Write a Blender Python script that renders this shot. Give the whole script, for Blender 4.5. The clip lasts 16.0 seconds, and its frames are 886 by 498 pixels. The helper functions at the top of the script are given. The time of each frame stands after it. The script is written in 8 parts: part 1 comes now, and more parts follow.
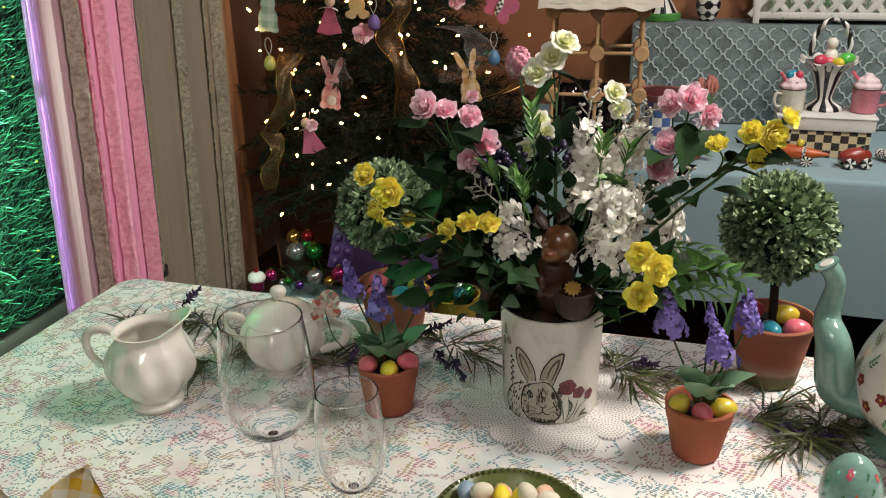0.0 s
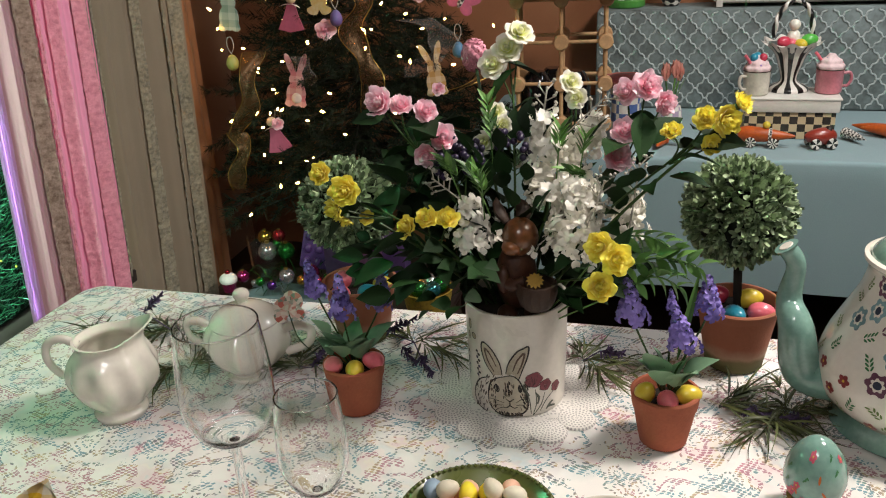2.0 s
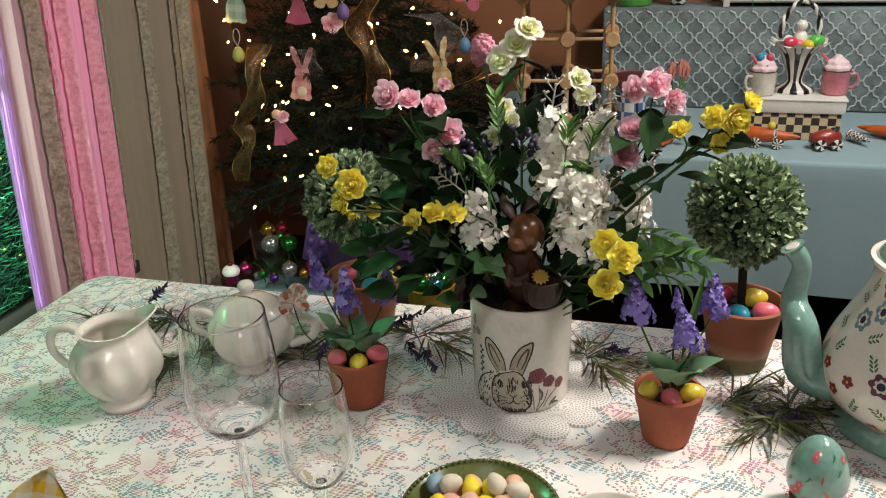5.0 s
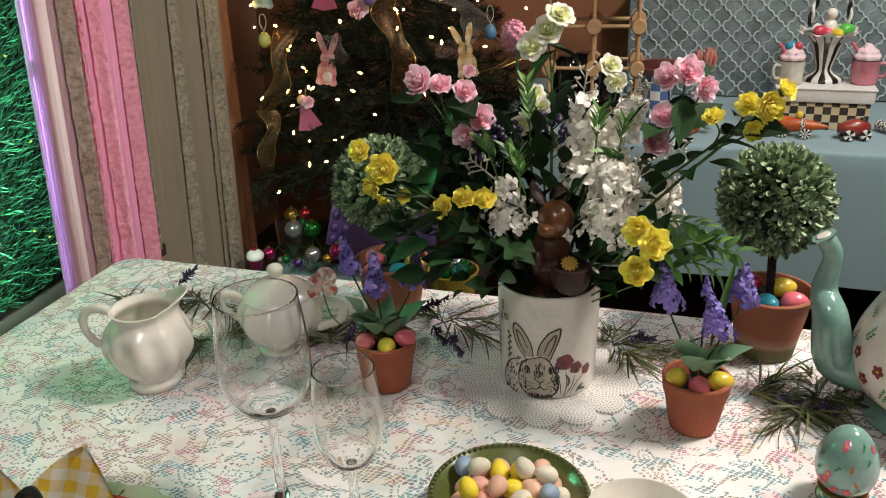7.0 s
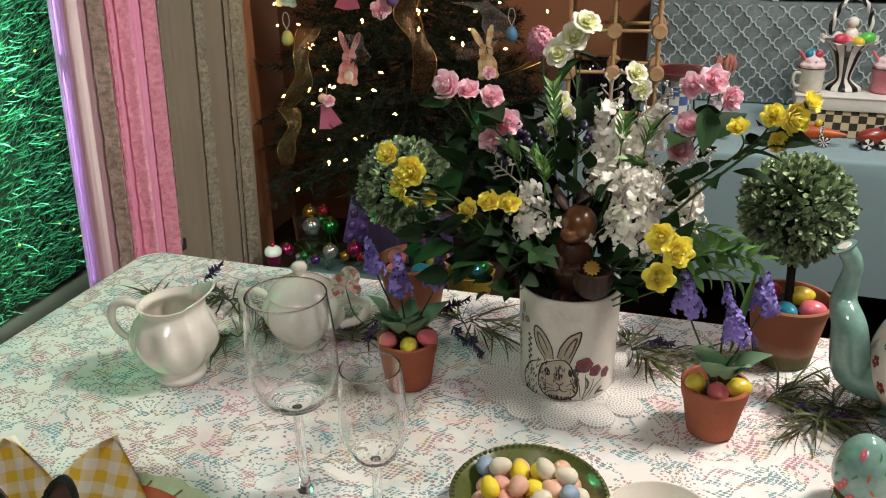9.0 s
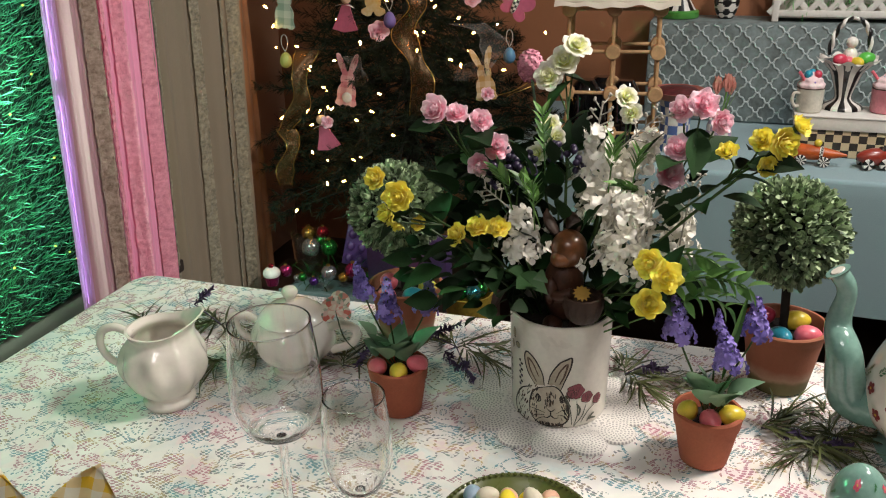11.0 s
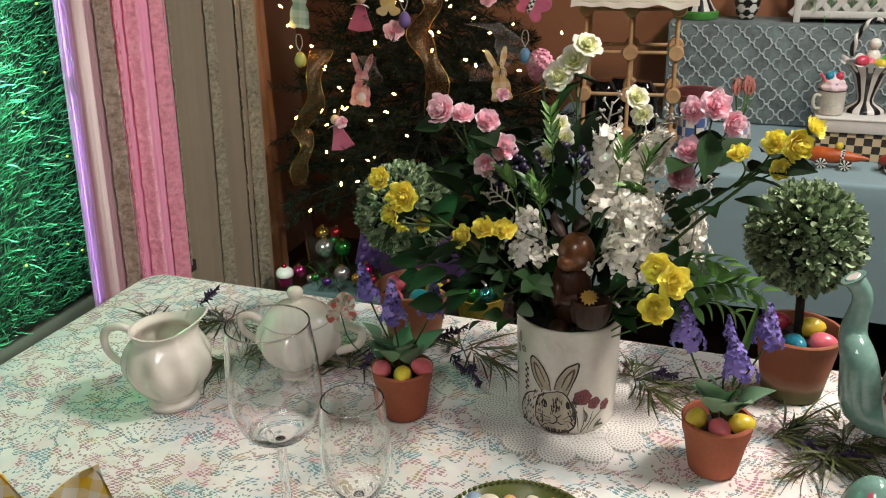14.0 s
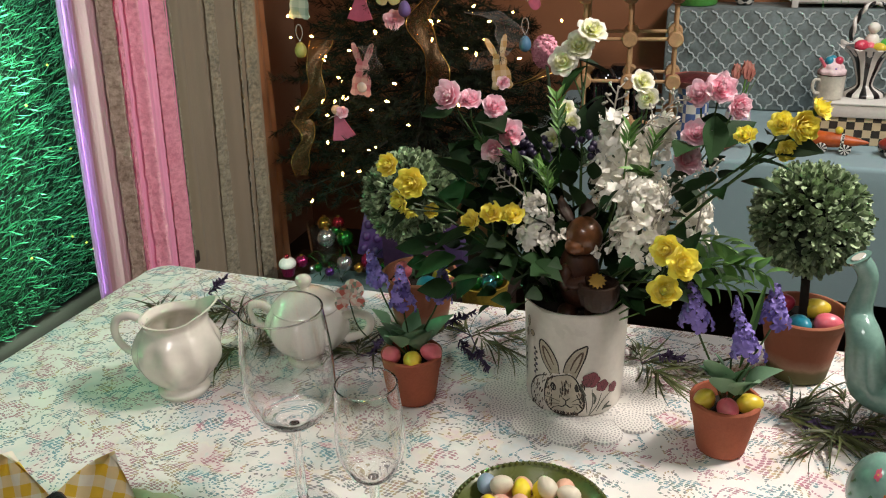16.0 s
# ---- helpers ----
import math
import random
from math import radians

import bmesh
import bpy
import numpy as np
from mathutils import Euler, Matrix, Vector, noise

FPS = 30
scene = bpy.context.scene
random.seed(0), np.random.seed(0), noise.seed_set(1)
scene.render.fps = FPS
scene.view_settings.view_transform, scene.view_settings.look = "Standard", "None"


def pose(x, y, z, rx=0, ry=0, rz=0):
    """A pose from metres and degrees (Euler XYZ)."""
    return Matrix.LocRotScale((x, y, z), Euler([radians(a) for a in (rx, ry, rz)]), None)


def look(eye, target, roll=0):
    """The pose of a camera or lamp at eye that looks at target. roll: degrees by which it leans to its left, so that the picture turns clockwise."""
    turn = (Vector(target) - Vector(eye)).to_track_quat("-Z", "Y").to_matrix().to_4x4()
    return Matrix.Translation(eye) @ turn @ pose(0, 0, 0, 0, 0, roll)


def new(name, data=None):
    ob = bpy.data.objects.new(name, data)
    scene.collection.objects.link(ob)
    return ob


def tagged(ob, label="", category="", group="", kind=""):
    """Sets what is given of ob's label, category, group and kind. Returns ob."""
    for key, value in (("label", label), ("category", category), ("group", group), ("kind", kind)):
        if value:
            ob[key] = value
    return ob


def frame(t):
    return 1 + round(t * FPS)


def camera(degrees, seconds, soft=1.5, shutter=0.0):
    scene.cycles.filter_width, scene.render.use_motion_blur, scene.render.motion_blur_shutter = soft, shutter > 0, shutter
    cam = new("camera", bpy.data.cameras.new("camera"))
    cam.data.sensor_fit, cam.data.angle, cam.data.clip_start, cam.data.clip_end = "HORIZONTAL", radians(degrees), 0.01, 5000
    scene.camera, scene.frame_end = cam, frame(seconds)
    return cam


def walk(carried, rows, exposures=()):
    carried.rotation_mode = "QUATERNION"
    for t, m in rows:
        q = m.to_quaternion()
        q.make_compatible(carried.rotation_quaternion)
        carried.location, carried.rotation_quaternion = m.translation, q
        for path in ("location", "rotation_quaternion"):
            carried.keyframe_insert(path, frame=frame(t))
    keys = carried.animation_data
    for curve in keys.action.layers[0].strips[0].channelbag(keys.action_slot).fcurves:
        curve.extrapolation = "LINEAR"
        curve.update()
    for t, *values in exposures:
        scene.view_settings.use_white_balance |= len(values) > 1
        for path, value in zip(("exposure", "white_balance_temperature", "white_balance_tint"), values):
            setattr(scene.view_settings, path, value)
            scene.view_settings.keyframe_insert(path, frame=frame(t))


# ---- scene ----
cam = camera(55.1, 16.0, soft=1.1)
PATH = [
    (0, (0.07, 0.039, 1.507), (-0.025, 1.892, 0.76), -1.5),
    (0.5, (0.072, 0.04, 1.51), (-0.023, 1.896, 0.771), -1.3),
    (1, (0.079, 0.041, 1.515), (-0.008, 1.899, 0.779), -1.5),
    (1.5, (0.094, 0.042, 1.506), (0.026, 1.897, 0.761), -2.3),
    (2, (0.101, 0.051, 1.507), (0.049, 1.899, 0.742), -3.1),
    (2.5, (0.105, 0.057, 1.507), (0.069, 1.898, 0.727), -3.2),
    (3, (0.095, 0.05, 1.509), (0.065, 1.891, 0.728), -2.7),
    (3.5, (0.093, 0.047, 1.508), (0.057, 1.89, 0.732), -2.5),
    (6, (0.092, 0.051, 1.506), (0.017, 1.894, 0.733), -2.2),
    (6.5, (0.087, 0.051, 1.507), (-0.002, 1.89, 0.726), -2.2),
    (7, (0.076, 0.043, 1.505), (-0.02, 1.874, 0.707), -2.1),
    (7.5, (0.069, 0.034, 1.506), (-0.031, 1.86, 0.696), -1.9),
    (8, (0.063, 0.029, 1.507), (-0.035, 1.853, 0.693), -1.7),
    (8.5, (0.067, 0.027, 1.507), (-0.029, 1.852, 0.695), -1.5),
    (9, (0.056, 0.026, 1.519), (-0.064, 1.855, 0.717), -1.2),
    (11.5, (0.086, 0.047, 1.524), (-0.052, 1.892, 0.764), -1.4),
    (12, (0.087, 0.056, 1.522), (-0.052, 1.901, 0.762), -1.2),
    (12.5, (0.096, 0.073, 1.516), (-0.045, 1.914, 0.746), -1.3),
    (13, (0.102, 0.067, 1.518), (-0.041, 1.907, 0.747), -1.6),
    (13.5, (0.098, 0.064, 1.522), (-0.065, 1.907, 0.763), -1.4),
    (14, (0.103, 0.062, 1.517), (-0.081, 1.903, 0.758), -1.5),
    (14.5, (0.109, 0.067, 1.509), (-0.086, 1.899, 0.731), -1.9),
    (15, (0.111, 0.065, 1.513), (-0.076, 1.895, 0.73), -2.1),
    (15.5, (0.102, 0.057, 1.514), (-0.073, 1.89, 0.734), -2.3),
    (16, (0.087, 0.049, 1.513), (-0.09, 1.883, 0.735), -2.1),
]
walk(cam, [(t, look(eye, target, roll)) for t, eye, target, roll in PATH])

# ---- light ----
world = bpy.data.worlds.new("room_dark")
scene.world = world
world.use_nodes = True
world.node_tree.nodes["Background"].inputs[0].default_value = (0.9, 0.95, 1.0, 1)
world.node_tree.nodes["Background"].inputs[1].default_value = 0.02


def lamp(name, kind, place, target, power, colour, size=0.3, sizey=None):
    data = bpy.data.lights.new(name, kind)
    data.energy, data.color = power, colour
    if kind == "AREA":
        data.shape, data.size, data.size_y = "RECTANGLE", size, sizey or size
    else:
        data.shadow_soft_size = size
    ob = new(name, data)
    ob.matrix_world = look(place, target)
    return ob


# ceiling fixture over the right of the table
lamp("ceiling_lamp_light", "AREA", (1.30, 1.10, 2.48), (0.05, 1.2, 0.75), 44, (1.0, 0.91, 0.83), 0.32)
# unseen fill lamps, added to brighten the table's front and the side table
lamp("front_fill_light", "AREA", (-0.30, -0.25, 2.66), (-0.2, 1.05, 0.5), 10.0, (1.0, 0.95, 0.94), 0.7).data.spread = radians(125)
lamp("back_fill_light", "AREA", (1.7, 2.1, 2.62), (1.2, 2.9, 0.7), 24, (0.95, 0.98, 1.0), 0.5)
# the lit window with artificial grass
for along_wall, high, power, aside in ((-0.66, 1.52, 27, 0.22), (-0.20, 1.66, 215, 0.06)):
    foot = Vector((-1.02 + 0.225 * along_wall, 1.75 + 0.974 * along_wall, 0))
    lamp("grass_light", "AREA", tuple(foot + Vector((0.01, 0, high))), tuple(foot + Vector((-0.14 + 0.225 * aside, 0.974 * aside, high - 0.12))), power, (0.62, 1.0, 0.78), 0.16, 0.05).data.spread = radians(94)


# ---- materials ----
def lin(h):
    c = [int(h[i:i + 2], 16) / 255 for i in (0, 2, 4)]
    return tuple(x / 12.92 if x < 0.04045 else ((x + 0.055) / 1.055) ** 2.4 for x in c) + (1.0,)


class Nodes:
    """A short way to write node trees."""

    def __init__(self, name):
        self.mat = bpy.data.materials.new(name)
        self.mat.use_nodes = True
        self.t = self.mat.node_tree
        self.p = self.t.nodes["Principled BSDF"]

    def add(self, kind, **sets):
        n = self.t.nodes.new("ShaderNode" + kind)
        for k, v in sets.items():
            setattr(n, k, v)
        return n

    def put(self, node, key, value):
        if isinstance(value, bpy.types.NodeSocket):
            self.t.links.new(value, node.inputs[key])
        else:
            node.inputs[key].default_value = value

    def math(self, op, a, b=0.0, c=0.0):
        n = self.add("Math", operation=op)
        for i, v in enumerate((a, b, c)):
            self.put(n, i, v)
        return n.outputs[0]

    def mix(self, fac, a, b, blend="MIX"):
        n = self.add("Mix", data_type="RGBA", blend_type=blend)
        self.put(n, 0, fac), self.put(n, 6, a), self.put(n, 7, b)
        return n.outputs[2]

    def ramp(self, fac, stops):
        n = self.add("ValToRGB")
        e = n.color_ramp.elements
        while len(e) < len(stops):
            e.new(0.5)
        for el, (at, col) in zip(e, stops):
            el.position, el.color = at, col
        self.put(n, 0, fac)
        return n.outputs[0]

    def coords(self, scale=1.0, which="Object", rz=0.0, squash=(1, 1, 1)):
        tc = self.add("TexCoord")
        m = self.add("Mapping")
        m.inputs["Scale"].default_value = tuple(scale * s for s in squash)
        m.inputs["Rotation"].default_value = (0, 0, rz)
        self.t.links.new(tc.outputs[which], m.inputs[0])
        return m.outputs[0]

    def noise(self, scale, vec=None, detail=4.0, rough=0.55):
        n = self.add("TexNoise")
        self.put(n, "Scale", scale), self.put(n, "Detail", detail), self.put(n, "Roughness", rough)
        if vec is not None:
            self.put(n, "Vector", vec)
        return n.outputs["Fac"]

    def bump(self, height, strength, dist=0.002):
        n = self.add("Bump")
        self.put(n, "Height", height), self.put(n, "Strength", strength), self.put(n, "Distance", dist)
        self.t.links.new(n.outputs[0], self.p.inputs["Normal"])

    def set(self, **k):
        names = {"base": "Base Color", "rough": "Roughness", "metal": "Metallic", "coat": "Coat Weight", "sheen": "Sheen Weight",
                 "trans": "Transmission Weight", "ior": "IOR", "sss": "Subsurface Weight", "alpha": "Alpha", "spec": "Specular IOR Level",
                 "glow": "Emission Color", "power": "Emission Strength"}
        for key, v in k.items():
            self.put(self.p, names[key], v)
        return self


def surf(name, base, rough=0.5, metal=0.0, vary=0.18, scale=14.0, fine=120.0, bump=0.15, coat=0.0, rnd=0.0, sheen=0.0, sss=0.0, other=None):
    """Paint, clay, wood or cloth of one colour: blotches, fine grain, relief, and a little change from piece to piece."""
    n = Nodes(name)
    base = lin(base) if isinstance(base, str) else base
    dark = lin(other) if other else tuple(c * (1 - 2.2 * vary) for c in base[:3]) + (1,)
    vec = n.coords()
    big, small = n.noise(scale, vec), n.noise(fine, vec, 6)
    both = n.math("ADD", n.math("MULTIPLY", big, 0.65), n.math("MULTIPLY", small, 0.35))
    col = n.ramp(both, [(0.32, dark), (0.62, base)])
    if rnd:
        oi = n.add("ObjectInfo")
        hsv = n.add("HueSaturation")
        n.put(hsv, "Value", n.math("MULTIPLY_ADD", oi.outputs["Random"], rnd, 1 - rnd / 2))
        n.put(hsv, "Hue", n.math("MULTIPLY_ADD", oi.outputs["Random"], rnd * 0.05, 0.5 - rnd * 0.025))
        n.put(hsv, "Color", col)
        col = hsv.outputs[0]
    n.set(base=col, rough=n.math("MULTIPLY_ADD", big, 0.18, max(rough - 0.09, 0.02)), metal=metal, coat=coat, sheen=sheen, sss=sss)
    if sss:
        n.p.inputs["Subsurface Radius"].default_value = (0.01, 0.008, 0.006)
        n.p.inputs["Subsurface Scale"].default_value = 0.3
    if bump:
        n.bump(small, bump)
    return n.mat


def leafy(name, base, tip, rough=0.45, rnd=0.5, veins=0.0, trans=0.0):
    """Leaves and petals: two tones, changed island by island and object by object."""
    n = Nodes(name)
    geo, oi = n.add("NewGeometry"), n.add("ObjectInfo")
    r = n.math("FRACT", n.math("ADD", geo.outputs["Random Per Island"], oi.outputs["Random"]))
    vec = n.coords()
    nz = n.noise(60, vec, 3)
    col = n.mix(n.math("MULTIPLY_ADD", r, 0.6, n.math("MULTIPLY", nz, 0.4)), lin(base), lin(tip))
    hsv = n.add("HueSaturation")
    n.put(hsv, "Value", n.math("MULTIPLY_ADD", r, rnd, 1 - rnd / 2)), n.put(hsv, "Color", col)
    n.set(base=hsv.outputs[0], rough=rough, sheen=0.1 if trans else 0.0, spec=0.5 if rough < 0.7 else 0.3)
    n.bump(n.noise(300, vec, 4), 0.15)
    if trans:
        mixer, tr = n.add("MixShader"), n.add("BsdfTranslucent")
        n.put(tr, "Color", hsv.outputs[0]), n.put(mixer, 0, trans)
        n.t.links.new(n.p.outputs[0], mixer.inputs[1])
        n.t.links.new(tr.outputs[0], mixer.inputs[2])
        n.t.links.new(mixer.outputs[0], n.t.nodes["Material Output"].inputs[0])
    return n.mat


def petals(name, heart, edge, reach=0.018, mixed=1.0):
    """Cloth rose petals: deeper in the heart, paler at the rim."""
    n = Nodes(name)
    tc = n.add("TexCoord")
    ln = n.add("VectorMath", operation="LENGTH")
    n.t.links.new(tc.outputs["Object"], ln.inputs[0])
    geo = n.add("NewGeometry")
    far = n.math("ADD", n.math("DIVIDE", ln.outputs["Value"], reach), n.math("MULTIPLY", geo.outputs["Random Per Island"], 0.35 * mixed))
    streak = n.noise(160, tc.outputs["Object"], 4)
    oi = n.add("ObjectInfo")
    far = n.math("MULTIPLY_ADD", oi.outputs["Random"], 0.55 * mixed, n.math("SUBTRACT", far, 0.2))
    col = n.ramp(n.math("MULTIPLY_ADD", streak, 0.3, n.math("MULTIPLY", far, 0.62)), [(0.3, lin(heart)), (0.95, lin(edge))])
    n.set(base=col, rough=0.65, sheen=0.3)
    n.bump(streak, 0.3)
    mixer, tr = n.add("MixShader"), n.add("BsdfTranslucent")
    n.put(tr, "Color", col), n.put(mixer, 0, 0.22)
    n.t.links.new(n.p.outputs[0], mixer.inputs[1])
    n.t.links.new(tr.outputs[0], mixer.inputs[2])
    n.t.links.new(mixer.outputs[0], n.t.nodes["Material Output"].inputs[0])
    return n.mat


def lace():
    """White lace over a pastel flower print: chains of small holes, netted fields and closed leaves."""
    n = Nodes("lace_tablecloth")
    tc = n.add("TexCoord")
    warp = n.add("TexNoise")
    n.put(warp, "Scale", 9.0), n.put(warp, "Detail", 2.0)
    n.t.links.new(tc.outputs["Object"], warp.inputs["Vector"])
    sub = n.add("VectorMath", operation="SUBTRACT")
    n.t.links.new(warp.outputs["Color"], sub.inputs[0])
    sub.inputs[1].default_value = (0.5, 0.5, 0.5)
    sc = n.add("VectorMath", operation="SCALE")
    n.t.links.new(sub.outputs[0], sc.inputs[0])
    sc.inputs["Scale"].default_value = 0.05
    addv = n.add("VectorMath", operation="ADD")
    n.t.links.new(tc.outputs["Object"], addv.inputs[0])
    n.t.links.new(sc.outputs[0], addv.inputs[1])
    p = addv.outputs[0]

    def vor(scale, feature, vec=p, rnd=1.0):
        v = n.add("TexVoronoi", voronoi_dimensions="2D", feature=feature)
        n.put(v, "Scale", scale), n.put(v, "Randomness", rnd), n.put(v, "Vector", vec)
        return v

    edge = vor(20.0, "DISTANCE_TO_EDGE").outputs["Distance"]
    cell = vor(20.0, "F1")
    sep = n.add("SeparateColor")
    n.t.links.new(cell.outputs["Color"], sep.inputs[0])
    # oblong meshes of the net
    netmap = n.add("Mapping")
    netmap.inputs["Rotation"].default_value = (0, 0, 0.35)
    netmap.inputs["Scale"].default_value = (0.72, 1.15, 1.0)
    n.t.links.new(p, netmap.inputs[0])
    net = vor(178.0, "F1", netmap.outputs[0], 0.12).outputs["Distance"]
    # dotted flower outlines round every motif: angle and radius from its heart
    dv = n.add("VectorMath", operation="SUBTRACT")
    n.t.links.new(p, dv.inputs[0])
    pos = n.add("VectorMath", operation="SCALE")
    n.t.links.new(cell.outputs["Position"], pos.inputs[0])
    pos.inputs["Scale"].default_value = 1.0
    n.t.links.new(pos.outputs[0], dv.inputs[1])
    dx = n.add("SeparateXYZ")
    n.t.links.new(dv.outputs[0], dx.inputs[0])
    ang = n.math("ARCTAN2", dx.outputs[1], dx.outputs[0])
    rad = n.math("SQRT", n.math("ADD", n.math("MULTIPLY", dx.outputs[0], dx.outputs[0]), n.math("MULTIPLY", dx.outputs[1], dx.outputs[1])))
    lobes = n.math("FLOOR", n.math("MULTIPLY_ADD", sep.outputs[1], 4.0, 2.0))

    def outline(r0, r1, dots, thick, share):
        at = n.math("MULTIPLY_ADD", sep.outputs[2], r1 - r0, r0)
        at = n.math("MULTIPLY", at, n.math("MULTIPLY_ADD", n.math("SINE", n.math("MULTIPLY_ADD", ang, lobes, n.math("MULTIPLY", sep.outputs[0], 6.0))), 0.24, 1.0))
        ring = n.math("LESS_THAN", n.math("ABSOLUTE", n.math("SUBTRACT", rad, at)), thick)
        beads = n.math("GREATER_THAN", n.math("SINE", n.math("MULTIPLY", ang, dots)), -0.15)
        return n.math("MULTIPLY", n.math("MULTIPLY", ring, beads), n.math("GREATER_THAN", sep.outputs[0], share))
    chain = n.math("MAXIMUM", outline(0.0145, 0.024, 17.0, 0.0019, 0.15), outline(0.005, 0.012, 10.0, 0.0016, 0.35))
    vein = n.math("MULTIPLY", n.math("LESS_THAN", n.math("ABSOLUTE", n.math("SUBTRACT", n.noise(17.0, p, 2), 0.5)), 0.026), n.math("LESS_THAN", net, 0.42))
    chain = n.math("MAXIMUM", chain, vein)
    field = n.math("MULTIPLY", n.math("GREATER_THAN", rad, 0.013), n.math("GREATER_THAN", n.noise(32.0, p, 3), 0.556))
    holes = n.math("MAXIMUM", chain, n.math("MULTIPLY", field, n.math("LESS_THAN", net, 0.40)))
    # print below
    hue = n.math("FRACT", n.math("MULTIPLY", n.noise(13.0, p, 3), 3.4))
    pr = n.ramp(hue, [(0.0, lin("bd5275")), (0.24, lin("c98097")), (0.34, lin("2d8793")), (0.55, lin("3f9fb4")), (0.64, lin("4a7d6a")), (0.74, lin("4c4468")), (0.86, lin("cfae62")), (0.95, lin("bf6a86"))])
    pr.node.color_ramp.interpolation = "LINEAR"
    deep = n.mix(n.math("MULTIPLY", n.noise(38.0, p, 2), 0.5), pr, lin("20242c"))
    deep = n.mix(n.math("MULTIPLY", chain, 0.22), deep, lin("3a4248"))
    soft = n.math("SMOOTH_MIN", n.math("MAXIMUM", n.math("MULTIPLY_ADD", n.noise(11.0, p, 4), 2.2, -0.95), 0.0), 0.55, 0.1)
    wash = n.mix(n.math("MULTIPLY", soft, n.noise(30.0, p, 3)), lin("f0ece8"), pr)
    thread = n.noise(420.0, tc.outputs["Object"], 3)
    white = n.mix(n.math("MULTIPLY", thread, 0.16), wash, lin("b9b4b4"))
    col = n.mix(n.math("MULTIPLY", holes, 0.80), white, deep)
    n.set(base=col, rough=0.85, sheen=0.15)
    relief = n.math("SUBTRACT", n.math("MULTIPLY", thread, 0.25), n.math("ADD", n.math("MULTIPLY", holes, 1.0), n.math("MULTIPLY", n.math("LESS_THAN", edge, 0.03), 0.2)))
    n.bump(relief, 0.55, 0.0012)
    return n.mat


def glass(name, tint=(1, 1, 1, 1), thin=True):
    n = Nodes(name)
    if not thin:
        n.set(base=tint, rough=0.0, trans=1.0, ior=1.47)
        return n.mat
    mixer, tr, gl, lw = n.add("MixShader"), n.add("BsdfTransparent"), n.add("BsdfGlossy"), n.add("LayerWeight")
    n.put(tr, "Color", tint), n.put(gl, "Roughness", 0.015), n.put(lw, "Blend", 0.5)
    n.put(mixer, 0, n.math("MULTIPLY_ADD", n.math("POWER", lw.outputs["Facing"], 3.5), 0.9, 0.04))
    n.t.links.new(tr.outputs[0], mixer.inputs[1])
    n.t.links.new(gl.outputs[0], mixer.inputs[2])
    n.t.links.new(mixer.outputs[0], n.t.nodes["Material Output"].inputs[0])
    return n.mat


def glow(name, colour, power):
    n = Nodes(name)
    n.set(base=colour, glow=colour, power=power, rough=0.4)
    return n.mat


def checks(name, a, b, size, rough=0.35, coat=0.0, rx=0.0, ry=0.0, gingham=False, offset=0.0013):
    """Painted squares; gingham: two crossing stripes of a half tone."""
    n = Nodes(name)
    tc, m = n.add("TexCoord"), n.add("Mapping")
    n.t.links.new(tc.outputs["Object"], m.inputs[0])
    m.inputs["Scale"].default_value = (1 / size,) * 3
    m.inputs["Location"].default_value = (offset,) * 3
    m.inputs["Rotation"].default_value = (rx, ry, 0)
    if gingham:
        sx = n.add("SeparateXYZ")
        n.t.links.new(m.outputs[0], sx.inputs[0])
        s1 = n.math("GREATER_THAN", n.math("FRACT", n.math("MULTIPLY", sx.outputs[0], 0.5)), 0.5)
        s2 = n.math("GREATER_THAN", n.math("FRACT", n.math("MULTIPLY", sx.outputs[2], 0.5)), 0.5)
        col = n.mix(n.math("MULTIPLY", n.math("ADD", s1, s2), 0.5), lin(a), lin(b))
    else:
        ch = n.add("TexChecker")
        n.put(ch, "Scale", 1.0), n.put(ch, "Color1", lin(a)), n.put(ch, "Color2", lin(b))
        n.t.links.new(m.outputs[0], ch.inputs[0])
        col = ch.outputs[0]
    nz = n.noise(70, tc.outputs["Object"], 5)
    col = n.mix(n.math("MULTIPLY", nz, 0.25), col, lin("8a8078"))
    n.set(base=col, rough=rough, coat=coat)
    n.bump(nz, 0.1)
    return n.mat


def wavecloth(name, base, other, rough=0.75, sheer=0.0, grain=260.0):
    """Woven cloth: threads both ways, with soft uneven tone; sheer lets some light through."""
    n = Nodes(name)
    vec = n.coords()
    w = n.noise(grain, vec, 3)
    big = n.noise(5.0, vec, 4)
    col = n.mix(n.math("ADD", n.math("MULTIPLY", big, 0.6), n.math("MULTIPLY", w, 0.4)), lin(base), lin(other))
    n.set(base=col, rough=rough, sheen=0.25)
    n.bump(w, 0.35, 0.0015)
    if sheer:
        m1, tl = n.add("MixShader"), n.add("BsdfTranslucent")
        n.put(tl, "Color", col), n.put(m1, 0, sheer)
        n.t.links.new(n.p.outputs[0], m1.inputs[1])
        n.t.links.new(tl.outputs[0], m1.inputs[2])
        n.t.links.new(m1.outputs[0], n.t.nodes["Material Output"].inputs[0])
    return n.mat


